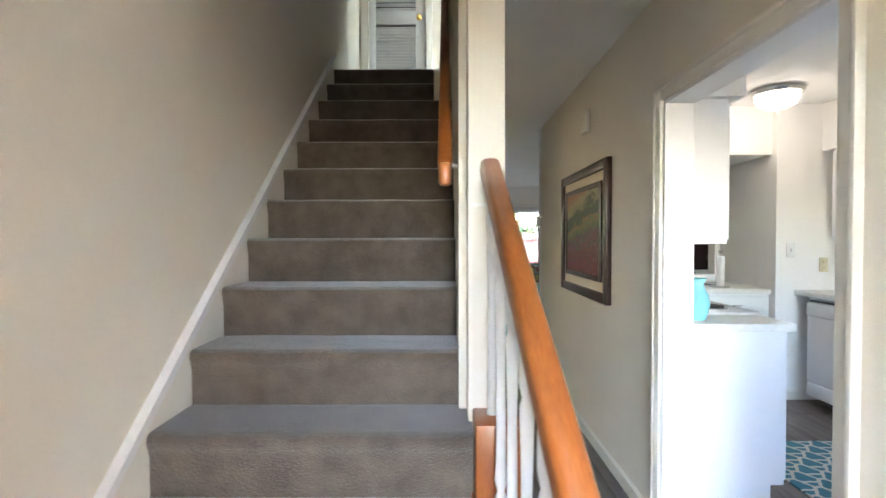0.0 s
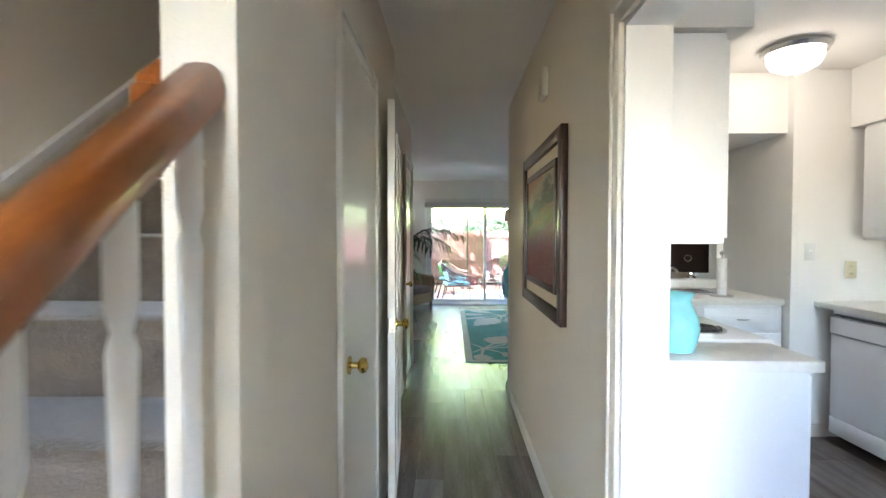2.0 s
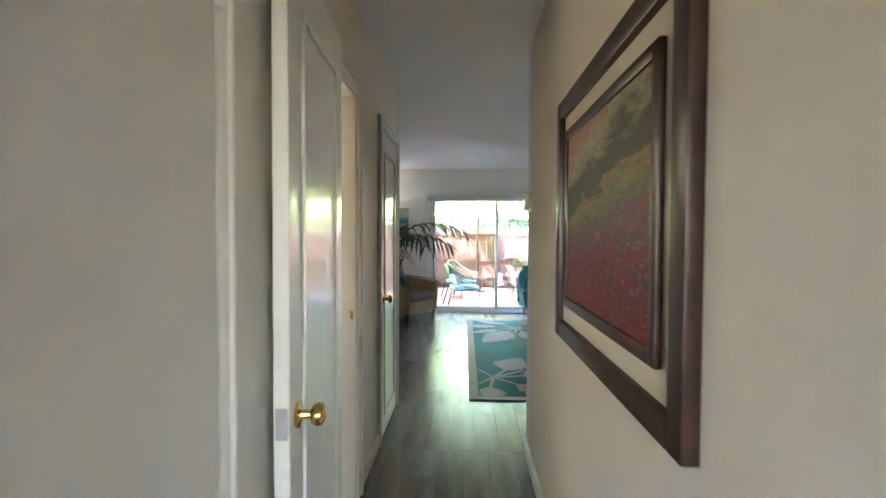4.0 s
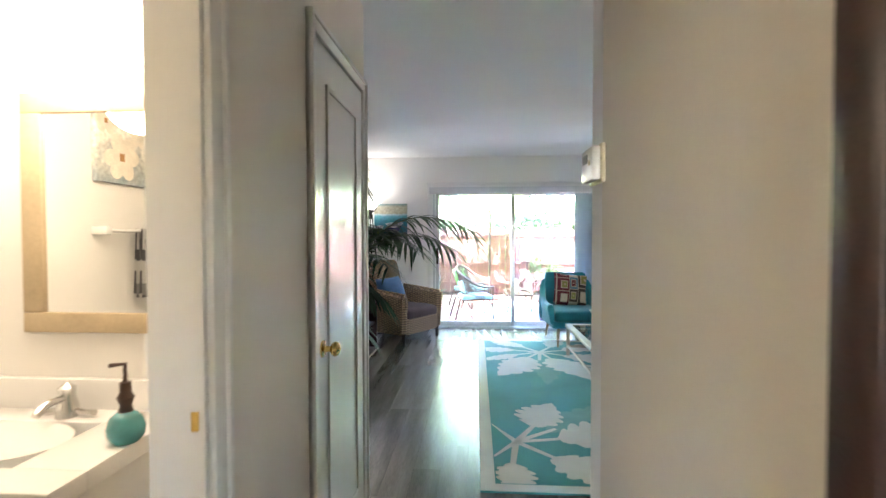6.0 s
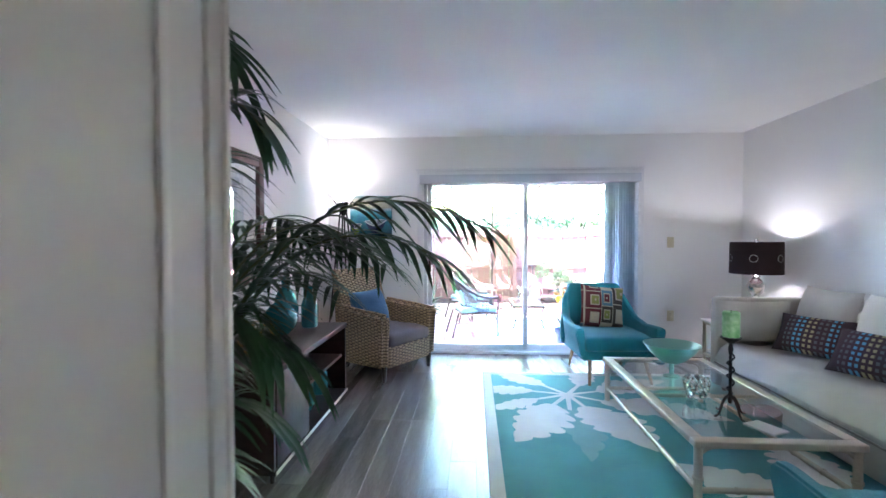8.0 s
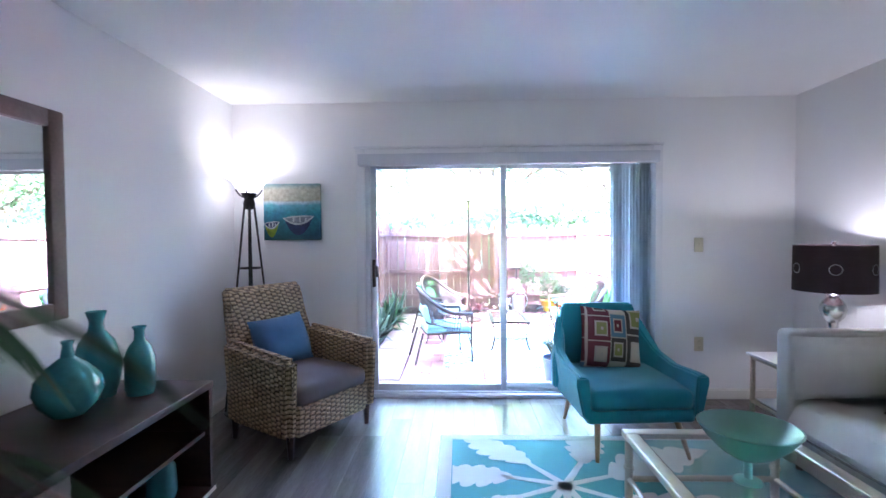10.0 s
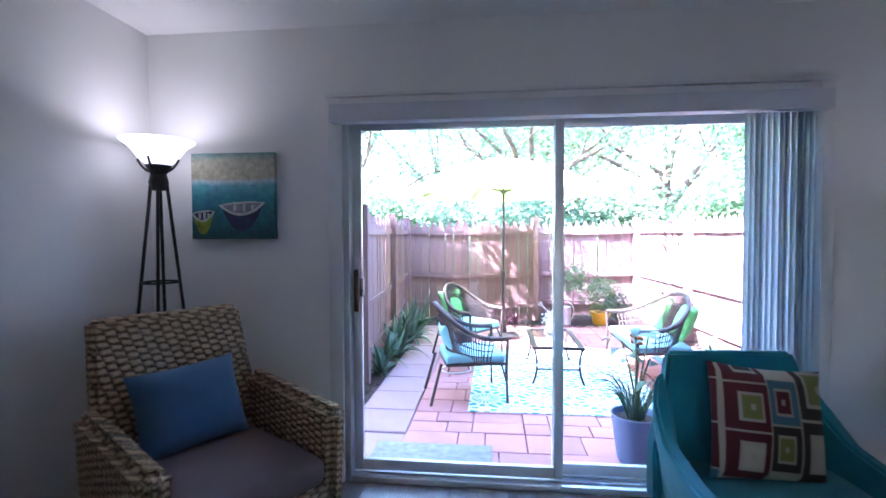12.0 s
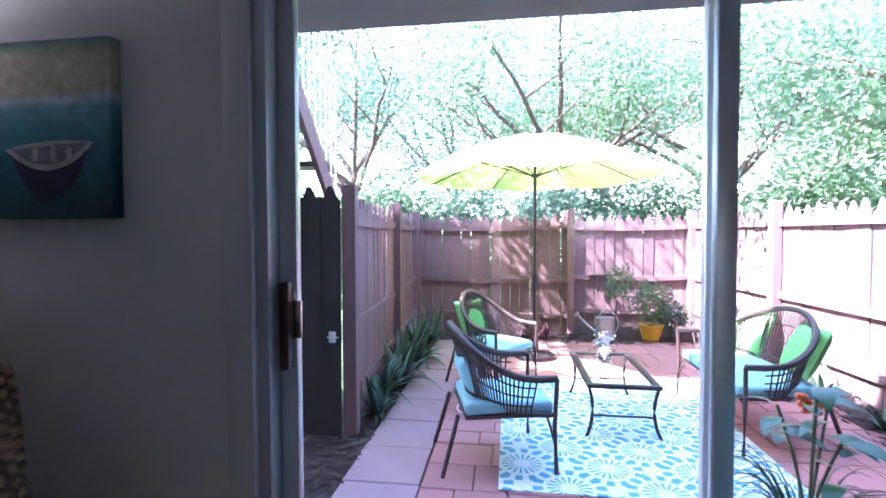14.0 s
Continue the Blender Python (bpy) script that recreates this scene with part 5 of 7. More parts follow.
def rug_leaf(cx, cy, ang, length, width, lobes, mat, z, seed):
    """A flat lobed leaf lying on the rug."""
    r = random.Random(seed)
    pts_l, pts_r = [], []
    n = lobes * 6
    for i in range(n + 1):
        t = i / n
        env = math.sin(math.pi * min(1.0, t * 0.97 + 0.03) ** 0.75) * width / 2
        notch = 0.62 + 0.38 * abs(math.sin(math.pi * t * lobes)) ** 0.6
        bend = 0.10 * length * math.sin(t * 2.2)
        pts_l.append((t * length - 0.05 * length * (1 - notch), bend + env * notch))
        pts_r.append((t * length - 0.05 * length * (1 - notch), bend - env * (0.62 + 0.38 * abs(math.sin(math.pi * (t + 0.07) * lobes)) ** 0.6)))
    bm = bmesh.new()
    c, s = math.cos(ang), math.sin(ang)
    def put(p):
        x, y = cx + p[0] * c - p[1] * s, cy + p[0] * s + p[1] * c
        return bm.verts.new((min(3.53, max(1.325, x)), min(10.605, max(7.165, y)), z))
    a, b = [put(p) for p in pts_l], [put(p) for p in pts_r]
    for i in range(n):
        bm.faces.new((a[i], b[i], b[i + 1], a[i + 1]))
    part("leaf_motif", bm, mat, rug, smooth=False)


def rug_spray(cx, cy, spec, z=0.0135):
    for i, (deg, length, width, mat) in enumerate(spec):
        ang = radians(deg)
        gap = 0.30
        sx, sy = cx + gap * math.cos(ang), cy + gap * math.sin(ang)
        stem = bmesh.new()
        nx, ny = -math.sin(ang) * 0.022, math.cos(ang) * 0.022
        v = [stem.verts.new((min(3.53, max(1.325, p)), min(10.605, max(7.165, q)), z + 0.0006)) for p, q in ((cx + nx, cy + ny), (cx - nx, cy - ny), (sx - nx * 0.7 + 0.06 * math.cos(ang), sy - ny * 0.7 + 0.06 * math.sin(ang)), (sx + nx * 0.7 + 0.06 * math.cos(ang), sy + ny * 0.7 + 0.06 * math.sin(ang)))]
        stem.faces.new(v)
        part("stem_motif", stem, RUG_IVORY, rug, smooth=False)
        rug_leaf(sx, sy, ang, length, width, 6, mat, z + 0.0003 * (i % 3) - (0.0009 if mat is RUG_PALE else 0), i)


rug_spray(1.93, 10.05, [(238, 0.78, 0.46, RUG_IVORY), (285, 0.80, 0.46, RUG_IVORY), (165, 0.52, 0.26, RUG_IVORY), (205, 0.5, 0.2, RUG_IVORY), (125, 0.6, 0.25, RUG_IVORY), (60, 0.55, 0.25, RUG_IVORY), (20, 0.75, 0.36, RUG_IVORY), (330, 0.9, 0.42, RUG_IVORY), (262, 0.9, 0.30, RUG_PALE)])
rug_spray(1.47, 7.68, [(62, 0.50, 0.38, RUG_IVORY), (12, 0.62, 0.42, RUG_IVORY), (130, 0.6, 0.16, RUG_IVORY), (215, 0.34, 0.22, RUG_IVORY), (262, 0.34, 0.24, RUG_IVORY), (315, 0.55, 0.36, RUG_IVORY), (38, 0.8, 0.26, RUG_PALE)])
rug_spray(3.0, 8.35, [(20, 0.5, 0.34, RUG_IVORY), (80, 0.6, 0.40, RUG_IVORY), (140, 0.6, 0.36, RUG_IVORY), (200, 0.5, 0.30, RUG_IVORY), (250, 0.6, 0.36, RUG_IVORY), (310, 0.5, 0.30, RUG_IVORY)])


def club_chair(at, turn, label, cushion=True):
    """A low armchair: swept shell, sloping arms, tapered legs. It faces local -y."""
    c = thing("armchair", at, turn, label, "armchair", group="teal armchairs")
    bm = bmesh.new()
    # back: leaning slab, narrower at the top
    v = []
    for z, hw, y0, y1 in ((0.24, 0.36, 0.27, 0.38), (0.45, 0.36, 0.28, 0.39), (0.62, 0.30, 0.33, 0.43), (0.80, 0.265, 0.38, 0.46), (0.825, 0.255, 0.395, 0.45)):
        v.append([bm.verts.new((x, y, z)) for x, y in ((-hw, y0), (0, y0 + 0.035), (hw, y0), (hw, y1 - 0.02), (0, y1), (-hw, y1 - 0.02))])
    for a, b in zip(v, v[1:]):
        for i in range(6):
            bm.faces.new((a[i], a[(i + 1) % 6], b[(i + 1) % 6], b[i]))
    bm.faces.new(v[0][::-1])
    bm.faces.new(v[-1])
    bmesh.ops.bevel(bm, geom=list(bm.edges), offset=0.012, segments=2, affect="EDGES")
    part("backrest", bm, TEAL, c)
    for s in (-1, 1):
        bm = bmesh.new()
        secs = []
        for y, zt, x_in, x_out in ((-0.36, 0.50, 0.32, 0.40), (-0.30, 0.505, 0.315, 0.395), (-0.05, 0.49, 0.31, 0.385), (0.18, 0.53, 0.305, 0.375), (0.32, 0.64, 0.27, 0.355), (0.40, 0.74, 0.25, 0.315)):
            zb = 0.24 + (0.02 if y < -0.32 else 0)
            secs.append([bm.verts.new((s * x, y, z)) for x, z in ((x_in - 0.01, zb), (x_out - 0.045, zb), (x_out, zt - 0.03), (x_out - 0.015, zt), (x_in + 0.01, zt), (x_in, zt - 0.03))])
        for a, b in zip(secs, secs[1:]):
            for i in range(6):
                bm.faces.new((a[i], a[(i + 1) % 6], b[(i + 1) % 6], b[i]))
        bm.faces.new(secs[0])
        bm.faces.new(secs[-1][::-1])
        bmesh.ops.recalc_face_normals(bm, faces=bm.faces)
        bmesh.ops.bevel(bm, geom=list(bm.edges), offset=0.010, segments=2, affect="EDGES")
        part("arm", bm, TEAL, c)
    part("base", boxed(-0.33, 0.33, -0.34, 0.33, 0.21, 0.30, 0.03, 3), TEAL, c)
    part("seat_cushion", seat_cushion(-0.31, 0.31, -0.36, 0.30, 0.29, 0.41, 0.02), TEAL, c)
    for x, y, dx, dy in ((-0.24, -0.26, -0.035, -0.10), (0.24, -0.26, 0.035, -0.10), (-0.24, 0.26, -0.03, 0.06), (0.24, 0.26, 0.03, 0.06)):
        part("leg", rodded((x + dx, y + dy, 0.0), (x, y, 0.23), 0.011, 0.021, 12), BIRCH, c)
    return c


club_chair((2.42, 10.68, 0.012), 4, "teal upholstered armchair with tapered wooden legs by the door")
club_chair((2.61, 7.50, 0.012), 180, "teal upholstered armchair with tapered wooden legs facing the table")


def throw_pillow(at, lean, turn, w, h, d, mat, label, seed, tilt=0, group=""):
    bm = pillow(w, h, d, seed=seed)
    p = solid("throw_pillow", bm, mat, label, "pillow", group=group)
    p.matrix_world = pose(*at, 0, 0, turn) @ pose(0, 0, 0, -lean, 0, 0) @ pose(0, 0, 0, 0, tilt, 0)
    return p


throw_pillow((2.40, 10.79, 0.425), 16, 6, 0.43, 0.42, 0.15, NESTED, "patchwork pillow with nested squares in red, olive and cream", 5, tilt=6)
throw_pillow((2.61, 7.32, 0.43), 16, 180, 0.42, 0.42, 0.15, LIME_CLOTH, "green pillow in the teal armchair", 6)


def wicker_armchair(at, turn):
    c = thing("wicker_armchair", at, turn, "honey brown woven wicker armchair with dark feet", "armchair")

    def slab(name, secs, bev):
        bm = bmesh.new()
        vs = [[bm.verts.new(p) for p in ring] for ring in secs]
        n = len(vs[0])
        for a, b in zip(vs, vs[1:]):
            for i in range(n):
                bm.faces.new((a[i], a[(i + 1) % n], b[(i + 1) % n], b[i]))
        bm.faces.new(vs[0][::-1])
        bm.faces.new(vs[-1])
        bmesh.ops.recalc_face_normals(bm, faces=bm.faces)
        bmesh.ops.bevel(bm, geom=list(bm.edges), offset=bev, segments=3, affect="EDGES")
        bmesh.ops.subdivide_edges(bm, edges=[e for e in bm.edges if e.calc_length() > 0.12], cuts=4, use_grid_fill=True)
        for v in bm.verts:
            v.co += 0.004 * noise.noise_vector(v.co * 22)
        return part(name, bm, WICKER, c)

    slab("backrest", [[(-0.34, 0.22, 0.14), (0.34, 0.22, 0.14), (0.34, 0.32, 0.14), (-0.34, 0.32, 0.14)], [(-0.34, 0.24, 0.55), (0.34, 0.24, 0.55), (0.34, 0.34, 0.55), (-0.34, 0.34, 0.55)], [(-0.32, 0.36, 0.98), (0.32, 0.36, 0.98), (0.32, 0.43, 1.0), (-0.32, 0.43, 1.0)]], 0.022)
    for s in (-1, 1):
        slab("arm", [[(s * 0.30, -0.36, 0.12), (s * 0.385, -0.36, 0.12), (s * 0.385, 0.28, 0.12), (s * 0.30, 0.28, 0.12)], [(s * 0.30, -0.38, 0.615), (s * 0.40, -0.38, 0.615), (s * 0.40, 0.30, 0.67), (s * 0.30, 0.30, 0.67)]], 0.034)
    slab("front_apron", [[(-0.30, -0.345, 0.12), (0.30, -0.345, 0.12), (0.30, -0.28, 0.12), (-0.30, -0.28, 0.12)], [(-0.30, -0.35, 0.31), (0.30, -0.35, 0.31), (0.30, -0.28, 0.31), (-0.30, -0.28, 0.31)]], 0.012)
    part("seat_board", boxed(-0.30, 0.30, -0.28, 0.24, 0.24, 0.30), DARK_FRAME, c)
    part("seat_cushion", seat_cushion(-0.295, 0.295, -0.36, 0.24, 0.305, 0.42, 0.035), SEATPAD, c, "taupe seat cushion")
    for x in (-0.33, 0.33):
        for y in (-0.31, 0.26):
            part("foot", rodded((x, y, 0), (x, y, 0.14), 0.017, 0.027, 8), DARK_FRAME, c)
    return c


wicker_armchair((0.26, 10.78, 0), 58)
throw_pillow((0.16, 10.84, 0.44), 22, 57, 0.45, 0.36, 0.19, BLUE_CLOTH, "blue cotton pillow in the wicker armchair", 7, tilt=-2)

# media console
cs = thing("media_console", (-0.34, 8.47, 0), 0, "espresso wood media console with one door and open shelves", "console")
part("top", boxed(-0.15, 0.475, 0, 1.39, 0.595, 0.63, 0.003), ESPRESSO, cs)
part("side_panel", boxed(-0.15, 0.465, 0.0, 0.025, 0.10, 0.595), ESPRESSO, cs)
part("side_panel", boxed(-0.15, 0.465, 1.365, 1.39, 0.10, 0.595), ESPRESSO, cs)
part("divider", boxed(-0.13, 0.45, 0.52, 0.54, 0.135, 0.595), ESPRESSO, cs)
part("back_panel", boxed(-0.15, -0.13, 0.025, 1.365, 0.10, 0.595), ESPRESSO, cs)
part("bottom", boxed(-0.15, 0.475, 0.0, 1.39, 0.075, 0.10, 0.003), ESPRESSO, cs)
part("bottom_edge", boxed(0.4755, 0.478, 0.0, 1.39, 0.078, 0.098), GOLD_CANE, cs, "pale metal edge strip")
part("shelf", boxed(-0.13, 0.44, 0.54, 1.365, 0.36, 0.38), ESPRESSO, cs)
dr = part("door", boxed(0.452, 0.470, 0.028, 0.515, 0.105, 0.59, 0.003), ESPRESSO, cs)
part("handle", boxed(0.470, 0.488, 0.47, 0.50, 0.50, 0.515, 0.003), CHROME, dr, "small nickel pull")
for x in (-0.10, 0.42):
    for y in (0.08, 1.31):
        part("leg", rodded((x, y, 0), (x, y, 0.076), 0.012, 0.018, 10), ESPRESSO, cs)


def vase(at, prof, label, mat=TURQ, ribs=0):
    bm = turned(prof, seg=36)
    if ribs:
        for v in bm.verts:
            v.co.xy *= 1 + 0.04 * math.cos(ribs * math.atan2(v.co.y, v.co.x)) * math.cos(v.co.z * 120)
    return solid("vase", bm, mat, label, "vase", group="turquoise vases on the console", at=at)


vase((-0.22, 9.40, 0.63), [(0, 0), (0.06, 0), (0.105, 0.05), (0.122, 0.10), (0.112, 0.15), (0.07, 0.20), (0.025, 0.235), (0.018, 0.28), (0.024, 0.30), (0.016, 0.298), (0.012, 0.26), (0, 0.2)], "round turquoise bottle vase with a thin neck")
vase((-0.27, 9.62, 0.63), [(0, 0), (0.07, 0), (0.09, 0.08), (0.095, 0.16), (0.07, 0.25), (0.032, 0.30), (0.028, 0.34), (0.042, 0.385), (0.036, 0.383), (0.022, 0.34), (0, 0.28)], "tall turquoise vase with flared lip")
vase((-0.10, 9.66, 0.63), [(0, 0), (0.055, 0), (0.062, 0.03), (0.062, 0.17), (0.045, 0.22), (0.022, 0.25), (0.02, 0.29), (0.03, 0.31), (0.024, 0.308), (0.014, 0.27), (0, 0.2)], "slim ribbed turquoise bottle vase", ribs=14)
vase((-0.05, 9.36, 0.10), [(0, 0), (0.06, 0), (0.078, 0.03), (0.075, 0.20), (0.06, 0.235), (0.05, 0.24), (0.05, 0.22), (0, 0.1)], "turquoise textured jar on the lower shelf", ribs=18)
vase((-0.05, 9.72, 0.10), [(0, 0), (0.055, 0), (0.07, 0.04), (0.06, 0.16), (0.045, 0.18), (0.04, 0.17), (0, 0.1)], "squat turquoise textured jar on the lower shelf", ribs=16)
tr = thing("glass_terrarium", (-0.08, 8.76, 0.63), 20, "brass and glass geometric terrarium with moss and driftwood", "terrarium")
n = 6
lo = [Vector((0.085 * math.cos(i * math.pi / 3), 0.085 * math.sin(i * math.pi / 3), 0.005)) for i in range(n)]
mi = [Vector((0.125 * math.cos((i + 0.5) * math.pi / 3), 0.125 * math.sin((i + 0.5) * math.pi / 3), 0.10)) for i in range(n)]
hi = [Vector((0.06 * math.cos(i * math.pi / 3), 0.06 * math.sin(i * math.pi / 3), 0.19)) for i in range(n)]
for i in range(n):
    j = (i + 1) % n
    for a, b in ((lo[i], lo[j]), (lo[i], mi[i]), (lo[j], mi[i]), (mi[i], hi[i]), (mi[i], hi[j]), (hi[i], hi[j])):
        part("wire", rodded(a, b, 0.0028, seg=6), BRASS, tr)
bm = turned([(0, 0.006), (0.078, 0.006), (0.085, 0.03), (0.05, 0.055), (0, 0.065)], seg=20)
for v in bm.verts:
    v.co += 0.012 * noise.noise_vector(v.co * 30)
part("moss", bm, material("moss_green", (0.08, 0.13, 0.03), 0.95, 0.4, 30, 120, 0.4), tr)
part("driftwood", tube(bmesh.new(), [(-0.09, -0.02, 0.07), (-0.03, 0.0, 0.075), (0.04, 0.02, 0.085), (0.07, 0.03, 0.12)], 0.012), BARK, tr)

# mirror
mm = thing("wall_mirror", (-0.50, 9.26, 1.45), 0, "large mirror in a weathered brown wood frame", "mirror")
part("glass", boxed(0.012, 0.016, -0.375, 0.375, -0.41, 0.41), MIRROR, mm, smooth=False)
FRAME_WOOD = material("weathered_walnut_frame", (0.14, 0.095, 0.075), 0.5, 0.25, 5, 70, 0.1)
for y0, y1, z0, z1 in ((-0.445, -0.365, -0.48, 0.48), (0.365, 0.445, -0.48, 0.48), (-0.365, 0.365, 0.40, 0.48), (-0.365, 0.365, -0.48, -0.40)):
    part("frame_rail", boxed(0.0, 0.035, y0, y1, z0, z1, 0.008), FRAME_WOOD, mm)

# harbour canvas
hc = thing("boat_canvas", (0.0, 11.44, 1.318), 0, "canvas painting of moored rowing boats in teal water", "painting")
c = part("canvas", boxed(-0.235, 0.235, -0.018, 0.018, 0, 0.462, 0.003), HARBOUR, hc, smooth=False)
c.matrix_local = pose(0, -0.019, 0) @ Matrix.Diagonal((1, 1, 1, 1))


def boat(cx, cz, w, h, hull, deck, rim):
    """A moored rowing boat in flat paint: dark hull, pale gunwale, shaded inside and thwarts."""
    def lens(sx, up, down, d, mat, n=14):
        bm = bmesh.new()
        a, b = [], []
        for i in range(n + 1):
            u = 2 * i / n - 1
            full, sheer = max(0.04, 1 - abs(u) ** 2.2), 0.16 * h * u * u + 0.05 * h * u
            x = cx + u * w / 2 * sx
            a.append(bm.verts.new((x, -d, cz + sheer + h * up * full)))
            b.append(bm.verts.new((x, -d, cz + sheer - h * down * full)))
        for i in range(n):
            bm.faces.new((a[i], b[i], b[i + 1], a[i + 1]))
        part("boat_motif", bm, mat, hc, smooth=False)

    lens(0.97, 0.05, 0.92, 0.0385, hull)
    lens(1.04, 0.26, 0.30, 0.0390, rim)
    lens(0.90, 0.17, 0.19, 0.0395, deck)
    for u, k in ((-0.35, 0.8), (0.08, 1.0), (0.45, 0.75)):
        part("thwart_motif", boxed(cx + u * w / 2 - 0.004, cx + u * w / 2 + 0.010, -0.0403, -0.0398, cz - 0.15 * h * k, cz + 0.16 * h * k), rim, hc, smooth=False)


HULL, WHITE_PAINT = material("navy_brush_paint", (0.02, 0.03, 0.09), 0.6, 0.3, 20, 90, 0.1), material("off_white_brush_paint", (0.50, 0.52, 0.50), 0.6, 0.2, 20, 90, 0.1)
boat(0.055, 0.165, 0.25, 0.135, HULL, material("grey_brush_paint", (0.22, 0.24, 0.27), 0.6, 0.3, 20, 90, 0.1), WHITE_PAINT)
boat(-0.168, 0.125, 0.125, 0.11, material("lime_brush_paint", (0.25, 0.33, 0.02), 0.6, 0.3, 20, 90, 0.1), HULL, WHITE_PAINT)

# torchiere
tl = thing("floor_lamp", (-0.25, 11.17, 0), 0, "black iron torchiere floor lamp with lit glass bowl", "floor lamp")
part("base", turned([(0, 0), (0.21, 0), (0.21, 0.012), (0.0, 0.016)]), BLACK_METAL, tl)
for i in range(4):
    a = i * math.pi / 2 + 0.5
    part("leg", rodded((0.195 * math.cos(a), 0.195 * math.sin(a), 0.012), (0.032 * math.cos(a), 0.032 * math.sin(a), 1.62), 0.008), BLACK_METAL, tl)
part("cross_ring", turned([(0.078, 0.0), (0.084, 0.0), (0.084, 0.01), (0.078, 0.01), (0.078, 0.0)], at=(0, 0, 1.10)), BLACK_METAL, tl)
part("collar", turned([(0.028, 1.56), (0.045, 1.60), (0.035, 1.64), (0.06, 1.685), (0.0, 1.69)]), BLACK_METAL, tl)
for i in range(4):
    a = i * math.pi / 2 + 0.2
    part("claw", tube(bmesh.new(), arc((0.03 * math.cos(a), 0.03 * math.sin(a), 1.65), (0.075 * math.cos(a), 0.075 * math.sin(a), 1.66), (0.098 * math.cos(a), 0.098 * math.sin(a), 1.715), 6), 0.006), BLACK_METAL, tl)
part("bowl", turned([(0.05, 1.685), (0.09, 1.72), (0.125, 1.77), (0.165, 1.80), (0.168, 1.806), (0.155, 1.803), (0.115, 1.775), (0.08, 1.725), (0.0, 1.692)], seg=36), FROST, tl, "glowing white glass bowl")
bulb("torchiere_bulb", (-0.25, 11.17, 1.742), 0.028, (1.0, 0.95, 0.88), 0.04)


def table_lamp(at, power):
    l = thing("table_lamp", at, 0, "table lamp with dark drum shade and silver ball base", "table lamp", group="pair of table lamps")
    part("base", turned([(0, 0), (0.075, 0), (0.075, 0.015), (0.03, 0.03), (0.022, 0.06), (0.05, 0.09), (0.075, 0.14), (0.05, 0.19), (0.022, 0.22), (0.03, 0.25), (0.028, 0.275), (0.060, 0.31), (0.074, 0.355), (0.060, 0.40), (0.028, 0.435), (0.04, 0.45), (0.02, 0.465), (0.010, 0.48), (0.010, 0.60), (0.0, 0.60)]), CHROME, l, "mercury silver ball base")
    part("shade", turned([(0.215, 0.475), (0.212, 0.765), (0.208, 0.765), (0.211, 0.475), (0.215, 0.475)], seg=40), SHADE_CLOTH, l, "dark plum drum shade")
    for i in range(6):
        a = 2 * math.pi * (i + 0.92) / 6
        for z, r in ((0.62, 0.034),):
            m = part("ring_motif", turned([(r - 0.005, 0), (r, 0), (r, 0.002), (r - 0.005, 0.002), (r - 0.005, 0)], seg=18), CHROME, l)
            m.matrix_local = pose(0.2155 * math.cos(a), 0.2155 * math.sin(a), z, 0, 90, math.degrees(a))
    part("finial", turned([(0, 0.745), (0.008, 0.745), (0.014, 0.785), (0.0, 0.80)]), CHROME, l)
    part("spider", rodded((-0.208, 0, 0.745), (0.208, 0, 0.745), 0.002, seg=6), CHROME, l)
    bulb("table_lamp_bulb", (at[0], at[1], at[2] + 0.68), power, (1.0, 0.95, 0.88), 0.035)
    return l


def end_table(at):
    e = thing("end_table", at, 0, "pale bamboo style end table with glass top", "end table")
    for x in (-0.22, 0.22):
        for y in (-0.22, 0.22):
            part("leg", rodded((x, y, 0), (x, y, 0.48), 0.017), GOLD_CANE, e)
    for z in (0.16, 0.47):
        for s in (-1, 1):
            part("rail", rodded((-0.22, s * 0.22, z), (0.22, s * 0.22, z), 0.013), GOLD_CANE, e)
            part("rail", rodded((s * 0.22, -0.22, z), (s * 0.22, 0.22, z), 0.013), GOLD_CANE, e)
    part("top", boxed(-0.25, 0.25, -0.25, 0.25, 0.484, 0.502, 0.005), TRIM_WHITE, e)
    part("shelf", boxed(-0.205, 0.205, -0.205, 0.205, 0.172, 0.182), TRIM_WHITE, e)
    return e


end_table((3.66, 10.72, 0))
table_lamp((3.74, 10.62, 0.502), 0.105)
et = end_table((3.66, 7.05, 0))
table_lamp((3.60, 7.10, 0.502), 0.105)

# sofa along the long wall
sf = thing("sofa", (3.20, 7.62, 0), 0, "oatmeal linen sofa with tufted seat and loose back cushions", "sofa")
SL = 2.72
part("base", boxed(0.04, 0.83, 0.02, SL - 0.02, 0.04, 0.27, 0.02, 3), LINEN, sf)
part("back", boxed(0.66, 0.85, 0.0, SL, 0.05, 0.78, 0.035, 3), LINEN, sf)
for y in (0.0, SL - 0.13):
    part("arm", boxed(0.0, 0.84, y, y + 0.13, 0.05, 0.80, 0.03, 3), LINEN, sf)
bm = bmesh.new()
nx, ny = 14, 44
grid = [[None] * (ny + 1) for _ in range(nx + 1)]
for i in range(nx + 1):
    for j in range(ny + 1):
        x, y = -0.02 + 0.69 * i / nx, 0.135 + (SL - 0.27) * j / ny
        tuft = (math.cos(2 * math.pi * (y - 0.135) / 0.35) * 0.5 + 0.5) * (math.cos(2 * math.pi * (x + 0.02) / 0.35) * 0.5 + 0.5)
        edge = min(1.0, min(i, nx - i) / 1.5) ** 0.5
        z = 0.30 + 0.13 * edge - 0.028 * tuft * edge + 0.008 * noise.noise((x * 9, y * 9, 2))
        grid[i][j] = bm.verts.new((x, y, z))
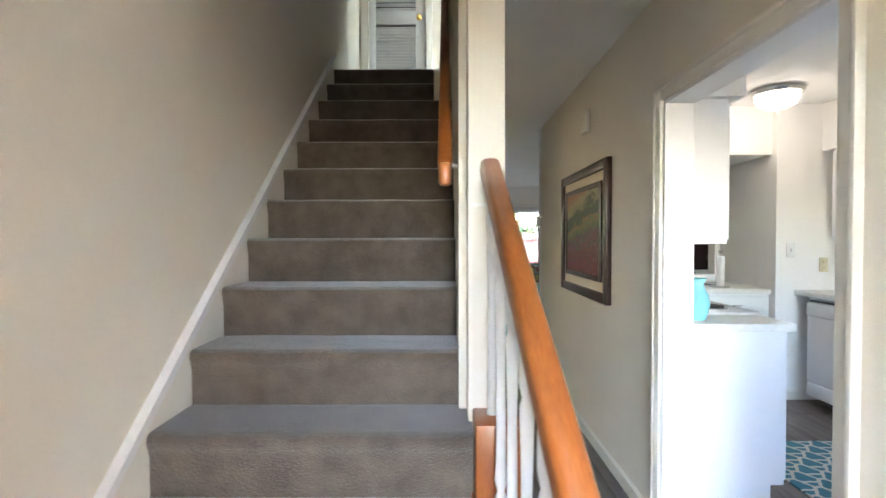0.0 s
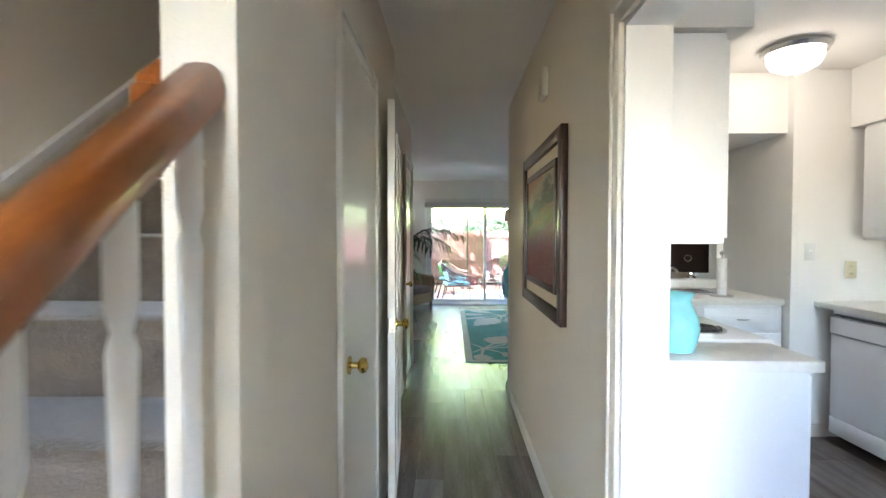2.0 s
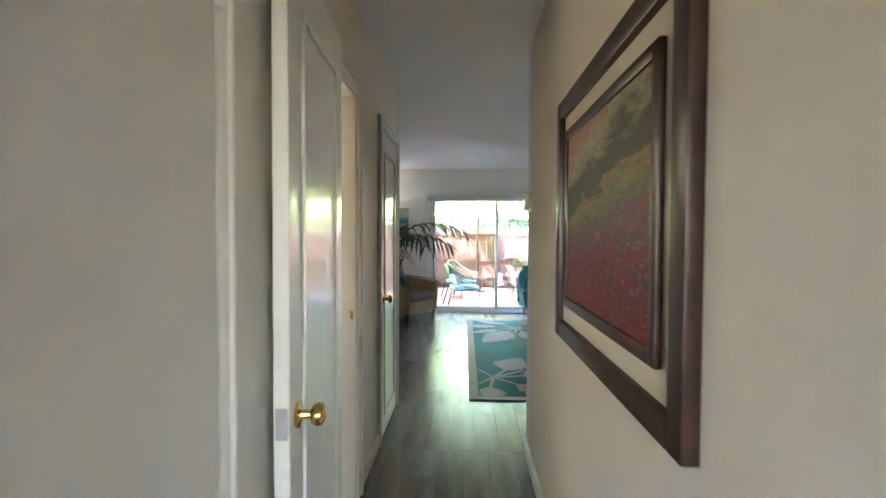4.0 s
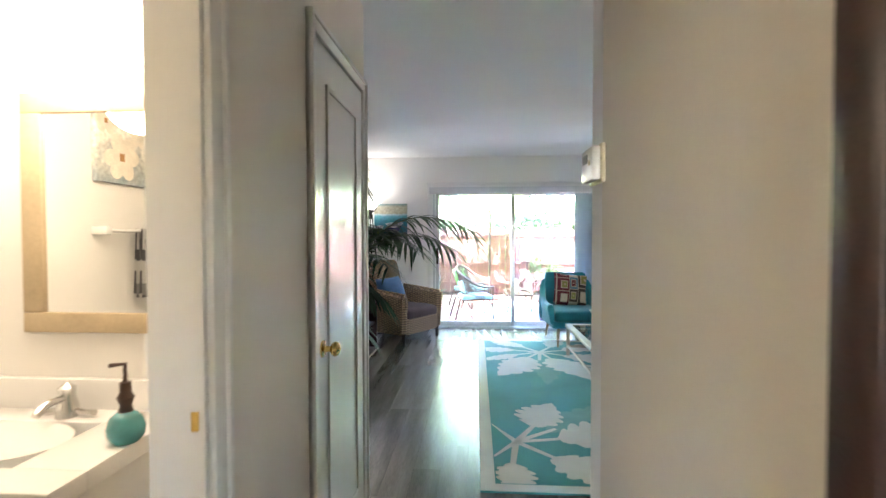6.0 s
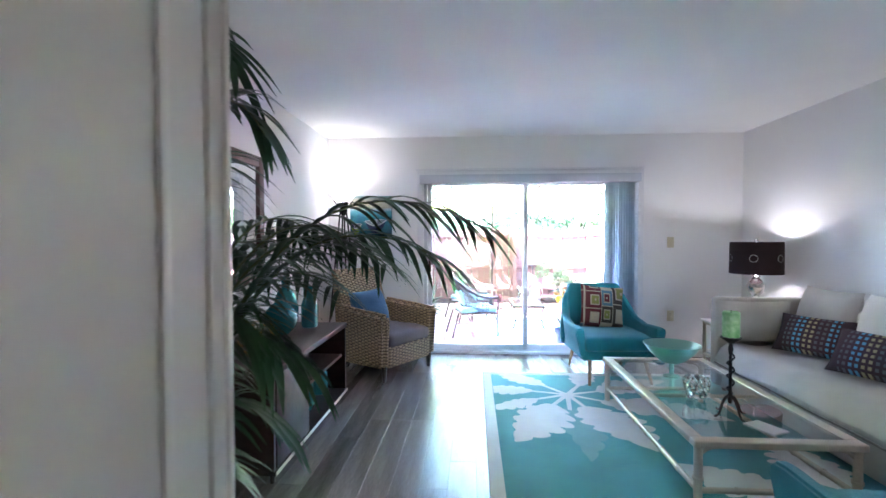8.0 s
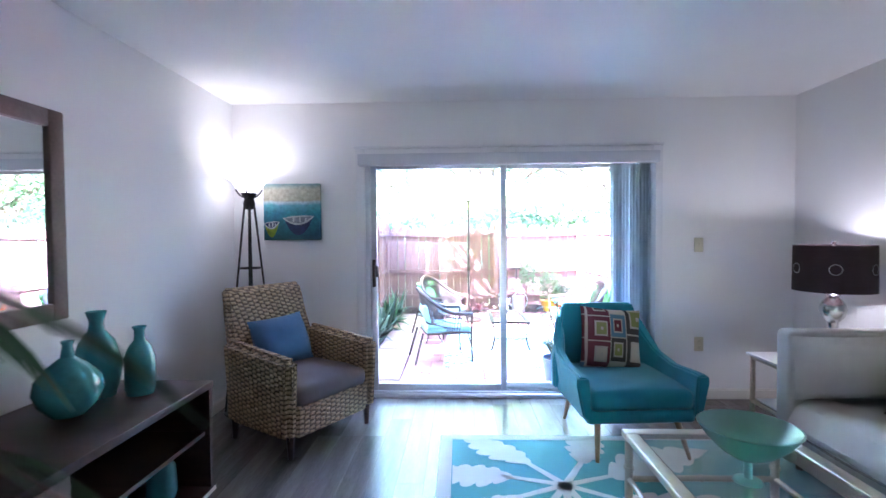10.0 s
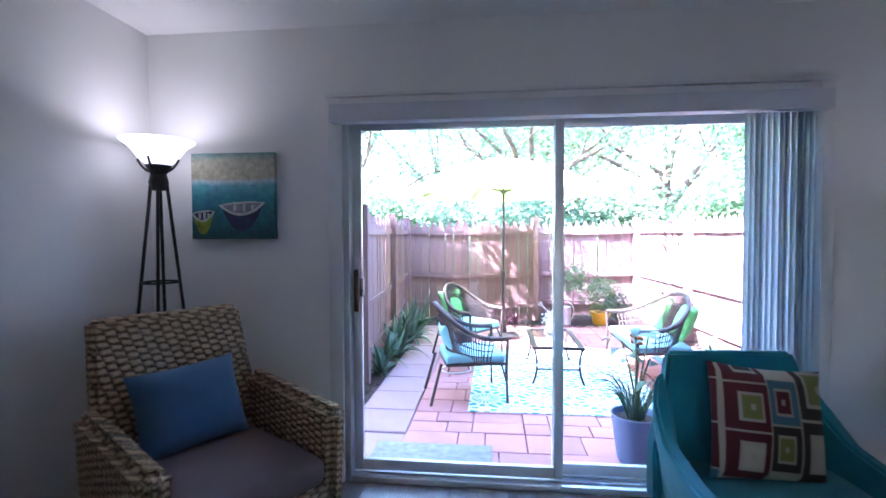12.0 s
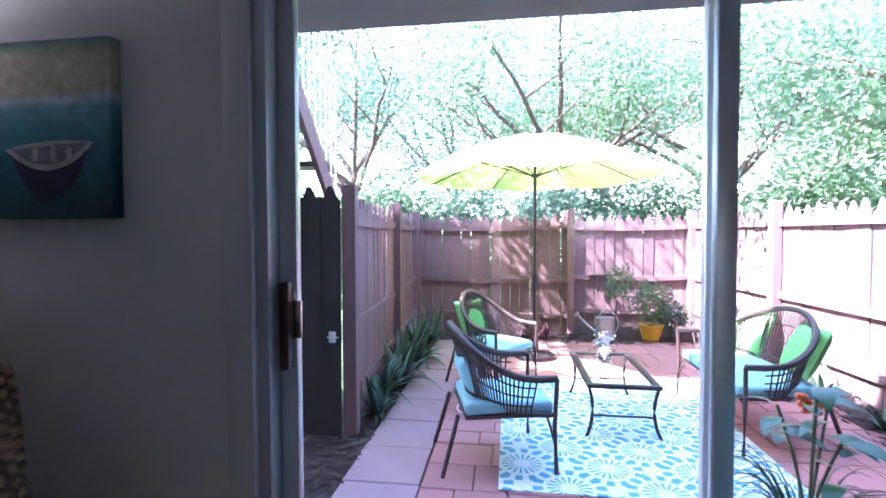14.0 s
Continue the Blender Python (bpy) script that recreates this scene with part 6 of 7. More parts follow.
for i in range(nx):
    for j in range(ny):
        bm.faces.new((grid[i][j], grid[i + 1][j], grid[i + 1][j + 1], grid[i][j + 1]))
part("seat_cushion", bm, LINEN, sf, "tufted oatmeal seat cushion")
part("seat_front", boxed(-0.015, 0.64, 0.137, SL - 0.137, 0.255, 0.315, 0.02, 3), LINEN, sf)
part("piping", tube(bmesh.new(), [(-0.022, 0.14 + (SL - 0.28) * i / 20, 0.262 + 0.004 * math.sin(i)) for i in range(21)], 0.006, 6), material("taupe_piping", (0.22, 0.19, 0.16), 0.9), sf)
for x, y in ((0.08, 0.1), (0.08, SL - 0.1), (0.78, 0.1), (0.78, SL - 0.1)):
    part("foot", rodded((x, y, 0), (x, y, 0.05), 0.02), DARK_FRAME, sf)
for i in range(4):
    p = part("back_cushion", pillow(0.58, 0.50, 0.20, seed=20 + i), LINEN, sf)
    p.matrix_local = pose(0.58, 0.43 + 0.615 * i, 0.43, 0, 0, 90) @ pose(0, 0, 0, 14, 0, 0)
sp2 = throw_pillow((3.46, 10.12, 0.45), 8, 0, 0.60, 0.34, 0.16, LINEN, "oatmeal linen pillow against the sofa arm", 31)
throw_pillow((3.60, 9.72, 0.44), 28, -62, 0.52, 0.31, 0.15, DOTTED, "dark pillow with woven blue and tan blocks on the sofa", 32, tilt=0, group="dark dotted pillows")
throw_pillow((3.55, 9.12, 0.44), 30, -70, 0.52, 0.31, 0.15, DOTTED, "dark pillow with woven blue and tan blocks on the sofa", 33, tilt=0, group="dark dotted pillows")

# coffee table
ct = thing("coffee_table", (2.22, 8.40, 0.012), 0, "champagne bamboo style coffee table with glass top", "coffee table")
W, D, H = 0.72, 1.53, 0.345
for x0, x1, y0, y1 in ((-0.03, W + 0.03, -0.03, 0.035), (-0.03, W + 0.03, D - 0.035, D + 0.03), (-0.03, 0.035, 0.035, D - 0.035), (W - 0.035, W + 0.03, 0.035, D - 0.035)):
    part("top_rail", boxed(x0, x1, y0, y1, H - 0.035, H, 0.008, 3), GOLD_CANE, ct)
g = part("glass_top", boxed(0.036, W - 0.036, 0.036, D - 0.036, H - 0.012, H - 0.004), CLEAR_GLASS, ct, "clear glass top", False)
g.visible_shadow = False


def cane(a, b, r, parent, name):
    """A bamboo style bar with knuckles."""
    a, b = Vector(a), Vector(b)
    bm = rodded(a, b, r)
    k = max(1, int((b - a).length / 0.24))
    for i in range(1, k + 1):
        p = a.lerp(b, i / (k + 1))
        d = (b - a).normalized() * 0.006
        rod(bm, p - d, p + d, r * 1.28)
    return part(name, bm, GOLD_CANE, parent)


for x in (0, W):
    for y in (0, D):
        cane((x, y, 0), (x, y, H - 0.03), 0.020, ct, "leg")
        sx, sy = (1 if x == 0 else -1), (1 if y == 0 else -1)
        part("brace", tube(bmesh.new(), arc((x, y, H - 0.13), (x, y + sy * 0.01, H - 0.04), (x + sx * 0.10, y, H - 0.037), 6), 0.008), GOLD_CANE, ct)
for s in (0, W):
    cane((s, 0, 0.10), (s, D, 0.10), 0.014, ct, "stretcher")
for s in (0, D):
    cane((0, s, 0.10), (W, s, 0.10), 0.014, ct, "stretcher")
cane((0, D / 2, H - 0.05), (W, D / 2, H - 0.05), 0.012, ct, "cross_bar")
TT = H + 0.012 - 0.004
bw = thing("glass_bowl", (2.52, 9.45, TT), 0, "frosted sea green glass bowl on a short stem", "bowl")
part("bowl", turned([(0.0, 0.10), (0.06, 0.10), (0.10, 0.125), (0.15, 0.175), (0.185, 0.225), (0.178, 0.227), (0.142, 0.182), (0.09, 0.133), (0.0, 0.112)], seg=36), AQUA_GLASS, bw)
part("stem", turned([(0, 0), (0.055, 0), (0.05, 0.008), (0.015, 0.016), (0.015, 0.09), (0.04, 0.102), (0.0, 0.103)]), AQUA_GLASS, bw)
og = thing("glass_ornament", (2.46, 8.98, TT), 0, "clear glass knot ornament on the table", "ornament")
pts = [(0.045 * math.sin(2 * t) + 0.012, 0.045 * math.cos(3 * t), 0.075 + 0.055 * math.sin(3 * t)) for t in (2 * math.pi * i / 48 for i in range(49))]
part("knot", tube(bmesh.new(), pts, 0.018, 8), CLEAR_GLASS, og)
ch = thing("candle_holder", (2.53, 8.72, TT), 15, "black wrought iron candle stand with four curled feet", "candle holder")
part("stem", turned([(0.009, 0.07), (0.014, 0.10), (0.008, 0.13), (0.008, 0.33), (0.013, 0.36), (0.009, 0.39), (0.05, 0.42), (0.052, 0.426), (0.0, 0.428)]), BLACK_METAL, ch)
part("twist", tube(bmesh.new(), [(0.017 * math.cos(i * 0.5), 0.017 * math.sin(i * 0.5), 0.12 + 0.22 * i / 40) for i in range(41)], 0.005, 6), BLACK_METAL, ch)
for i in range(4):
    a = i * math.pi / 2
    ca, sa = math.cos(a), math.sin(a)
    pts = arc((0.0, 0, 0.11), (0.03 * ca, 0.03 * sa, 0.11), (0.055 * ca, 0.055 * sa, 0.05), 6) + arc((0.055 * ca, 0.055 * sa, 0.05), (0.07 * ca, 0.07 * sa, 0.0), (0.095 * ca, 0.095 * sa, 0.008), 6)[1:]
    part("foot", tube(bmesh.new(), pts, 0.006, 6), BLACK_METAL, ch)
cd = thing("pillar_candle", (2.53, 8.72, TT + 0.428), 0, "pillar candle with green leaf decoration", "candle")
part("wax", turned([(0, 0), (0.042, 0), (0.043, 0.13), (0.036, 0.135), (0.03, 0.128), (0.0, 0.126)]), CANDLE_GREEN, cd)
part("wick", rodded((0, 0, 0.126), (0, 0, 0.142), 0.0015, seg=6), BLACK_PLASTIC, cd)
mg = thing("magazine", (2.62, 8.56, TT), 25, "white magazine lying on the glass table", "magazine")
part("pages", boxed(-0.055, 0.055, -0.08, 0.08, 0, 0.006, 0.001), TRIM_WHITE, mg)

# palm
pl = thing("potted_palm", (0.24, 7.34, 0), 0, "tall potted palm with long arching green fronds", "palm")
part("pot", turned([(0, 0), (0.14, 0), (0.175, 0.28), (0.19, 0.30), (0.175, 0.30), (0.16, 0.26), (0, 0.25)]), CLAY_POT, pl)
part("soil", turned([(0, 0.262), (0.162, 0.262), (0.0, 0.275)]), SOIL, pl)


def frond(parent, rachis, leaf_len, leaf_w, count, seed, droop=0.6):
    """An arching stem with paired, drooping strap leaflets."""
    r = random.Random(seed)
    pts = [Vector(p) for p in rachis]
    st = part("frond_stem", tube(bmesh.new(), pts, 0.008, 6, taper=0.3), PALM_STEM, parent)
    bm = bmesh.new()
    n = len(pts) - 1
    for i in range(count):
        t = 0.22 + 0.78 * i / (count - 1)
        f = t * n
        k = min(n - 1, int(f))
        p = pts[k].lerp(pts[k + 1], f - k)
        d = (pts[k + 1] - pts[k]).normalized()
        side = d.cross(Vector((0, 0, 1))).normalized()
        for s in (-1, 1):
            out = (side * s * r.uniform(0.75, 1.0) + d * r.uniform(0.55, 0.9) + Vector((0, 0, r.uniform(0.0, 0.35)))).normalized()
            ln = leaf_len * (0.55 + 0.6 * math.sin(math.pi * min(1, 0.15 + 0.85 * t))) * r.uniform(0.85, 1.15)
            rows = []
            for j in range(7):
                u = j / 6
                q = p + out * ln * u + Vector((0, 0, -droop * ln * u * u))
                w = leaf_w * (0.35 + 1.0 * math.sin(math.pi * min(1, u * 0.9 + 0.1))) * (1 - 0.25 * u) * 0.5 if j < 6 else 0.001
                wv = out.cross(Vector((0, 0, 1))).normalized()
                rows.append((bm.verts.new(q - wv * w), bm.verts.new(q + Vector((0, 0, -0.25 * w))), bm.verts.new(q + wv * w)))
            for a, b in zip(rows, rows[1:]):
                bm.faces.new((a[0], a[1], b[1], b[0]))
                bm.faces.new((a[1], a[2], b[2], b[1]))
    part("frond_blade", bm, PALM, st)


def palm_frond(az, rise, reach, drop, leaf, seed, count=22, base=(0, 0, 0.5)):
    a = radians(az)
    u = Vector((math.cos(a), math.sin(a), 0))
    b = Vector(base)
    p1 = b + u * reach * 0.22 + Vector((0, 0, rise * 1.12))
    p2 = b + u * reach + Vector((0, 0, rise - drop))
    frond(pl, arc(b, p1, p2, 14), leaf, 0.0185, count, seed)


FRONDS = ((17, 1.30, 0.96, 0.22, 0.30), (28, 1.22, 0.90, 0.26, 0.30), (48, 1.24, 0.86, 0.30, 0.30), (60, 1.26, 0.92, 0.26, 0.31), (74, 1.30, 0.88, 0.28, 0.31), (87, 1.22, 0.86, 0.30, 0.30), (66, 1.08, 0.80, 0.26, 0.29), (110, 1.15, 0.60, 0.50, 0.27), (150, 1.40, 0.50, 0.40, 0.26), (190, 1.20, 0.40, 0.50, 0.26), (8, 1.76, 0.26, 0.22, 0.26), (120, 1.70, 0.30, 0.25, 0.26), (36, 1.62, 0.32, 0.26, 0.26), (85, 1.50, 0.36, 0.30, 0.26), (92, 0.92, 0.50, 0.36, 0.25), (20, 0.92, 0.46, 0.26, 0.25), (40, 0.72, 0.40, 0.30, 0.24), (75, 0.55, 0.34, 0.30, 0.22), (5, 1.02, 0.36, 0.30, 0.25), (130, 0.80, 0.36, 0.30, 0.24))
for k, spec in enumerate(FRONDS):
    palm_frond(*spec, 40 + k, base=(0.02 * math.cos(k), 0.03 * math.sin(k * 2.1), 0.27))

# ---- ground outside ----
structure("ground", boxed(-300, 300, 11.62, 500, -0.60, -0.23), GRASS, "shaded ground cover reaching into the distance", "ground")

# ---- patio ----
G = -0.17


def picket_mesh(h, mat, w=0.138, t=0.018):
    """A fence board with a pointed top, its foot at z = 0."""
    bm = bmesh.new()
    prof = [(-w / 2, 0), (w / 2, 0), (w / 2, h - 0.10), (w / 2 - 0.022, h - 0.085), (0.012, h), (-0.012, h), (-w / 2 + 0.022, h - 0.085), (-w / 2, h - 0.10)]
    a = [bm.verts.new((x, 0, z)) for x, z in prof]
    b = [bm.verts.new((x, t, z)) for x, z in prof]
    bm.faces.new(a[::-1])
    bm.faces.new(b)
    for k in range(8):
        bm.faces.new((a[k], a[(k + 1) % 8], b[(k + 1) % 8], b[k]))
    return mesh_of("picket", bm, mat)


PICKET, SHADED_PICKET = picket_mesh(1.76, BOARD), picket_mesh(1.80, SHADED_BOARD, 0.150)
POST = mesh_of("post", boxed(-0.05, 0.05, -0.05, 0.05, 0, 1.80, 0.006), BOARD)


def fence(label, a, b, posts, gap=0.006, sag=0.02, inside=1, mesh=None, mat=BOARD):
    """Pointed boards on rails between two points; the rails are on the inner side."""
    a, b = Vector((*a, 0)), Vector((*b, 0))
    f = thing("fence", (a.x, a.y, G), math.degrees(math.atan2(b.y - a.y, b.x - a.x)), label, "fence", group="patio fence")
    L = (b - a).length
    n = int(L / (0.138 + gap))
    r = random.Random(int(L * 100))
    for k in range(n):
        piece("picket", mesh or PICKET, f, pose((k + 0.5) * L / n, 0.0, -0.03 + r.uniform(-0.018, 0.018), r.uniform(-0.4, 0.4), r.uniform(-0.5, 0.5), 0))
    for z in (0.22, 0.74, 1.52):
        for p, q in zip(posts, posts[1:]):
            bm = bmesh.new()
            secs = []
            for k in range(9):
                t = k / 8
                dz = -sag * math.sin(math.pi * t)
                secs.append([bm.verts.new((p + (q - p) * t, y, z + dz + h)) for y, h in ((-inside * 0.045, 0), (-inside * 0.001, 0), (-inside * 0.001, 0.07), (-inside * 0.045, 0.07))])
            for s0, s1 in zip(secs, secs[1:]):
                for k in range(4):
                    bm.faces.new((s0[k], s0[(k + 1) % 4], s1[(k + 1) % 4], s1[k]))
            bm.faces.new(secs[0][::-1])
            bm.faces.new(secs[-1])
            part("fence_rail", bm, mat, f)
    for p in posts:
        piece("post", POST, f, pose(p, -inside * 0.05, 0))
    return f


fence("mauve brown picket fence along the planting bed", (-0.22, 17.62), (0.06, 13.56), (0.05, 2.0, 4.02), inside=-1)
fence("mauve brown picket fence closing the far end", (-0.22, 17.62), (2.14, 17.40), (0.0, 2.36), sag=0.03)
fence("mauve brown picket fence in the recessed corner", (2.14, 18.05), (4.05, 18.05), (0.0, 1.88), sag=0.03)
fence("sunlit mauve brown picket fence along the patio", (4.05, 18.05), (4.42, 11.7), (0.02, 2.1, 4.2, 6.3), sag=0.0)
fence("dark picket gate with the house's shade put into its colour", (-1.6, 13.52), (0.05, 13.52), (0.0, 1.0), gap=-0.002, sag=0.0, inside=-1, mesh=SHADED_PICKET, mat=SHADED_BOARD)
gl = thing("gate_latch", (0.0, 13.51, 0.55), 0, "small steel gate latch", "latch")
part("plate", boxed(-0.02, 0.03, -0.008, 0, -0.04, 0.04, 0.003), GALVANISED, gl)
part("bolt", rodded((-0.03, -0.012, 0.0), (0.05, -0.012, 0.0), 0.006), GALVANISED, gl)

# neighbour's outdoor stair
os_ = thing("outdoor_stair", (-0.40, 0, 0), 0, "mauve painted outdoor stair with white railing", "outdoor stair")
for x in (0.0, -1.1):
    part("stringer", sloped(bmesh.new(), x - 0.045, x, 12.40, 3.92, 14.72, 1.38, 0.26), BOARD, os_)
for k in range(9):
    y = 12.55 + 0.26 * k
    part("tread", boxed(-1.06, -0.046, y - 0.14, y + 0.14, 3.86 - 0.285 * k, 3.90 - 0.285 * k), DARK_FRAME, os_)
for k in range(20):
    y = 12.5 + 0.118 * k
    z = 4.05 - (y - 12.5) * 1.095
    part("baluster", rodded((-1.12, y + 0.25, z), (-1.12, y + 0.25, z + 0.95), 0.011, seg=6), WHITE_METAL, os_)
    part("baluster", rodded((-0.02, y, z + 0.1), (-0.02, y, z + 0.98), 0.008, seg=6), WHITE_METAL, os_)
for x in (-1.12, -0.02):
    part("top_rail", rodded((x, 12.4, 5.12), (x, 14.8, 2.50), 0.016, seg=8), WHITE_METAL, os_)
part("support_post", boxed(-1.14, -1.05, 14.62, 14.70, -0.22, 1.5), BOARD, os_)
part("support_post", boxed(-0.045, 0.0, 14.60, 14.68, -0.22, 1.42), BOARD, os_)

# mulch beds
def mulch(name, x0, x1, y0, y1, seed):
    bm = bmesh.new()
    nx, ny = max(2, int((x1 - x0) / 0.06)), max(2, int((y1 - y0) / 0.06))
    g = [[bm.verts.new((x0 + (x1 - x0) * i / nx, y0 + (y1 - y0) * j / ny, G - 0.025 + 0.03 * noise.noise((i * 0.4, j * 0.4, seed)))) for j in range(ny + 1)] for i in range(nx + 1)]
    for i in range(nx):
        for j in range(ny):
            bm.faces.new((g[i][j], g[i + 1][j], g[i + 1][j + 1], g[i][j + 1]))
    r = random.Random(seed)
    for k in range(int((x1 - x0) * (y1 - y0) * 700)):
        x, y = r.uniform(x0, x1), r.uniform(y0, y1)
        l, w, a = r.uniform(0.02, 0.05), r.uniform(0.005, 0.012), r.uniform(0, 6.28)
        c = Vector((x, y, G + 0.005 + r.uniform(-0.02, 0.014)))
        u, v = Vector((math.cos(a), math.sin(a), r.uniform(-0.3, 0.3))) * l, Vector((-math.sin(a), math.cos(a), r.uniform(-0.3, 0.3))) * w
        bm.faces.new([bm.verts.new(p) for p in (c - u - v, c + u - v, c + u + v, c - u + v)])
    solid(name, bm, MULCH, "dark bark mulch bed along the fence", "mulch", kind="stuff", smooth=False)


mulch("mulch_bed", -0.20, 0.27, 11.75, 17.5, 1)
mulch("mulch_bed", 0.27, 4.0, 16.75, 18.0, 2)
mulch("mulch_bed", 3.75, 4.36, 12.0, 16.75, 3)


def strap_plant(at, n, length, width, mat, label, seed, spread=0.7, category="plant", pot=None):
    """A clump of arching strap leaves."""
    p = thing("strap_leaf_plant", at, 0, label, category)
    r = random.Random(seed)
    for k in range(n):
        a = r.uniform(0, 6.28)
        out, up = Vector((math.cos(a), math.sin(a), 0)), r.uniform(0.35, 1.0)
        ln = length * r.uniform(0.65, 1.1)
        bm = bmesh.new()
        rows = []
        side = Vector((-math.sin(a), math.cos(a), 0))
        for j in range(7):
            t = j / 6
            q = out * (0.02 + ln * spread * t * (1.15 - 0.6 * up)) + Vector((0, 0, ln * (up * t - 0.55 * t * t * (1.2 - up * 0.8)) + 0.01))
            w = width * (0.6 + 0.5 * math.sin(math.pi * min(1, t + 0.15))) * (1 - t ** 3) * 0.5 + 0.001
            rows.append((bm.verts.new(q - side * w), bm.verts.new(q - Vector((0, 0, w * 0.5))), bm.verts.new(q + side * w)))
        for u, v in zip(rows, rows[1:]):
            bm.faces.new((u[0], u[1], v[1], v[0]))
            bm.faces.new((u[1], u[2], v[2], v[1]))
        part("leaf", bm, mat, p)
    return p


AGAVE = material("blue_green_strap_leaf", (0.055, 0.13, 0.065), 0.45, 0.2, 5, 40, 0.0, dark=(0.018, 0.045, 0.028), island=0.3)
BURGUNDY = material("burgundy_strap_leaf", (0.11, 0.03, 0.045), 0.5, 0.2, 5, 40, 0.0)
for k, (x, y, n, l) in enumerate(((0.20, 13.95, 12, 0.36), (0.12, 14.35, 20, 0.55), (0.22, 14.75, 22, 0.62), (0.10, 15.15, 22, 0.62), (0.22, 15.6, 20, 0.60), (0.10, 16.1, 18, 0.55), (0.2, 16.6, 16, 0.55))):
    strap_plant((x, y, G), n + 8, l * 1.3, 0.046, AGAVE, "clump of dark green strap leaves in the mulch bed", 60 + k, 0.6)
for k, (x, y) in enumerate(((1.35, 16.95), (1.75, 17.0), (1.60, 16.85))):
    strap_plant((x, y, G), 16, 0.40, 0.035, BURGUNDY, "burgundy strap-leaf plant by the fence", 80 + k)
for k, (x, y) in enumerate(((3.95, 14.1), (4.0, 14.9), (3.95, 13.3))):
    strap_plant((x, y, G), 16, 0.42, 0.04, AGAVE, "clump of dark green strap leaves by the sunlit fence", 90 + k)

# furniture
def patio_frame(c, w, d, loveseat=False):
    """Curved woven back and arms on slim legs; faces local -y."""
    bm = bmesh.new()
    n = 30
    hw = w / 2
    ring_t, ring_b = [], []
    for i in range(n + 1):
        t = math.pi * i / n
        x = -hw * math.cos(t) * 1.02
        y = -0.22 + (d * 0.62) * math.sin(t) ** 0.75
        z = 0.585 + 0.285 * max(0, math.sin(t)) ** 1.6
        ring_t.append(Vector((x, y + 0.10 * math.sin(t), z)))
        ring_b.append(Vector((x * 0.86, y * 0.86, 0.36)))
    for i in range(n):
        for k in range(2):
            for (a, b) in ((ring_b[i], ring_t[i]),):
                p, q = a.lerp(ring_b[i + 1], k / 2), b.lerp(ring_t[i + 1], k / 2)
                rod(bm, p, q, 0.0055, seg=5)
    for h in (0.25, 0.5, 0.75):
        tube(bm, [a.lerp(b, h) for a, b in zip(ring_b, ring_t)], 0.006, 5)
    part("woven_back", bm, DARK_WICKER, c)
    part("rim", tube(bmesh.new(), [Vector((ring_t[0].x, -0.34, 0.585))] + ring_t + [Vector((ring_t[-1].x, -0.34, 0.585))], 0.022, 8), DARK_WICKER, c, "thick woven rim")
    part("seat_frame", tube(bmesh.new(), [Vector((-hw * 0.86, -0.32, 0.35))] + ring_b + [Vector((hw * 0.86, -0.32, 0.35)), Vector((-hw * 0.86, -0.32, 0.35))], 0.016, 8), DARK_WICKER, c)
    for s in (-1, 1):
        part("leg", tube(bmesh.new(), [(s * hw * 1.02, -0.34, 0.585), (s * hw * 0.98, -0.33, 0.30), (s * hw, -0.34, 0.0)], 0.014, 8), DARK_WICKER, c)
        part("leg", tube(bmesh.new(), [(s * hw * 0.70, 0.24, 0.36), (s * hw * 0.82, 0.34, 0.0)], 0.014, 8), DARK_WICKER, c)
        part("knee_brace", tube(bmesh.new(), arc((s * hw * 0.97, -0.33, 0.20), (s * hw * 0.9, -0.3, 0.33), (s * hw * 0.72, -0.30, 0.345), 6), 0.009, 6), DARK_WICKER, c)
    part("seat_deck", boxed(-hw * 0.84, hw * 0.84, -0.31, 0.20, 0.34, 0.36), DARK_WICKER, c)
    part("seat_pad", seat_cushion(-hw * 0.84, hw * 0.84, -0.34, 0.20, 0.362, 0.43, 0.02), AQUA_PAD, c, "aqua seat pad")


def patio_chair(at, turn):
    c = thing("patio_chair", at, turn, "dark resin wicker patio chair with aqua seat pad", "patio chair", group="patio chairs")
    patio_frame(c, 0.60, 0.62)
    return c


patio_chair((1.12, 13.38, G), 104)
patio_chair((1.05, 14.88, G), 52)
throw_pillow((1.02, 13.35, G + 0.45), 22, 104, 0.32, 0.26, 0.12, AQUA_PAD, "aqua pillow in the patio chair", 50)
throw_pillow((0.93, 15.01, G + 0.45), 24, 50, 0.38, 0.36, 0.13, LIME_CLOTH, "lime green pillow in the patio chair", 51)
ls = thing("patio_loveseat", (3.08, 14.18, G), -90, "dark resin wicker loveseat with aqua seat pad", "loveseat")
patio_frame(ls, 1.22, 0.66)
throw_pillow((3.20, 14.62, G + 0.45), 24, -80, 0.42, 0.38, 0.14, LIME_CLOTH, "lime green pillow on the loveseat", 52)
throw_pillow((3.22, 13.95, G + 0.45), 24, -98, 0.42, 0.38, 0.14, LIME_CLOTH, "lime green pillow on the loveseat", 53)
solid("outdoor_rug", boxed(1.18, 2.90, 12.96, 15.15, G + 0.001, G + 0.009, 0.002), BURST_RUG, "aqua outdoor rug with petalled bursts", "rug")
pt_ = thing("patio_table", (2.04, 14.22, G), 0, "dark metal patio coffee table with glass top", "patio table")
TW, TD = 0.51, 0.98
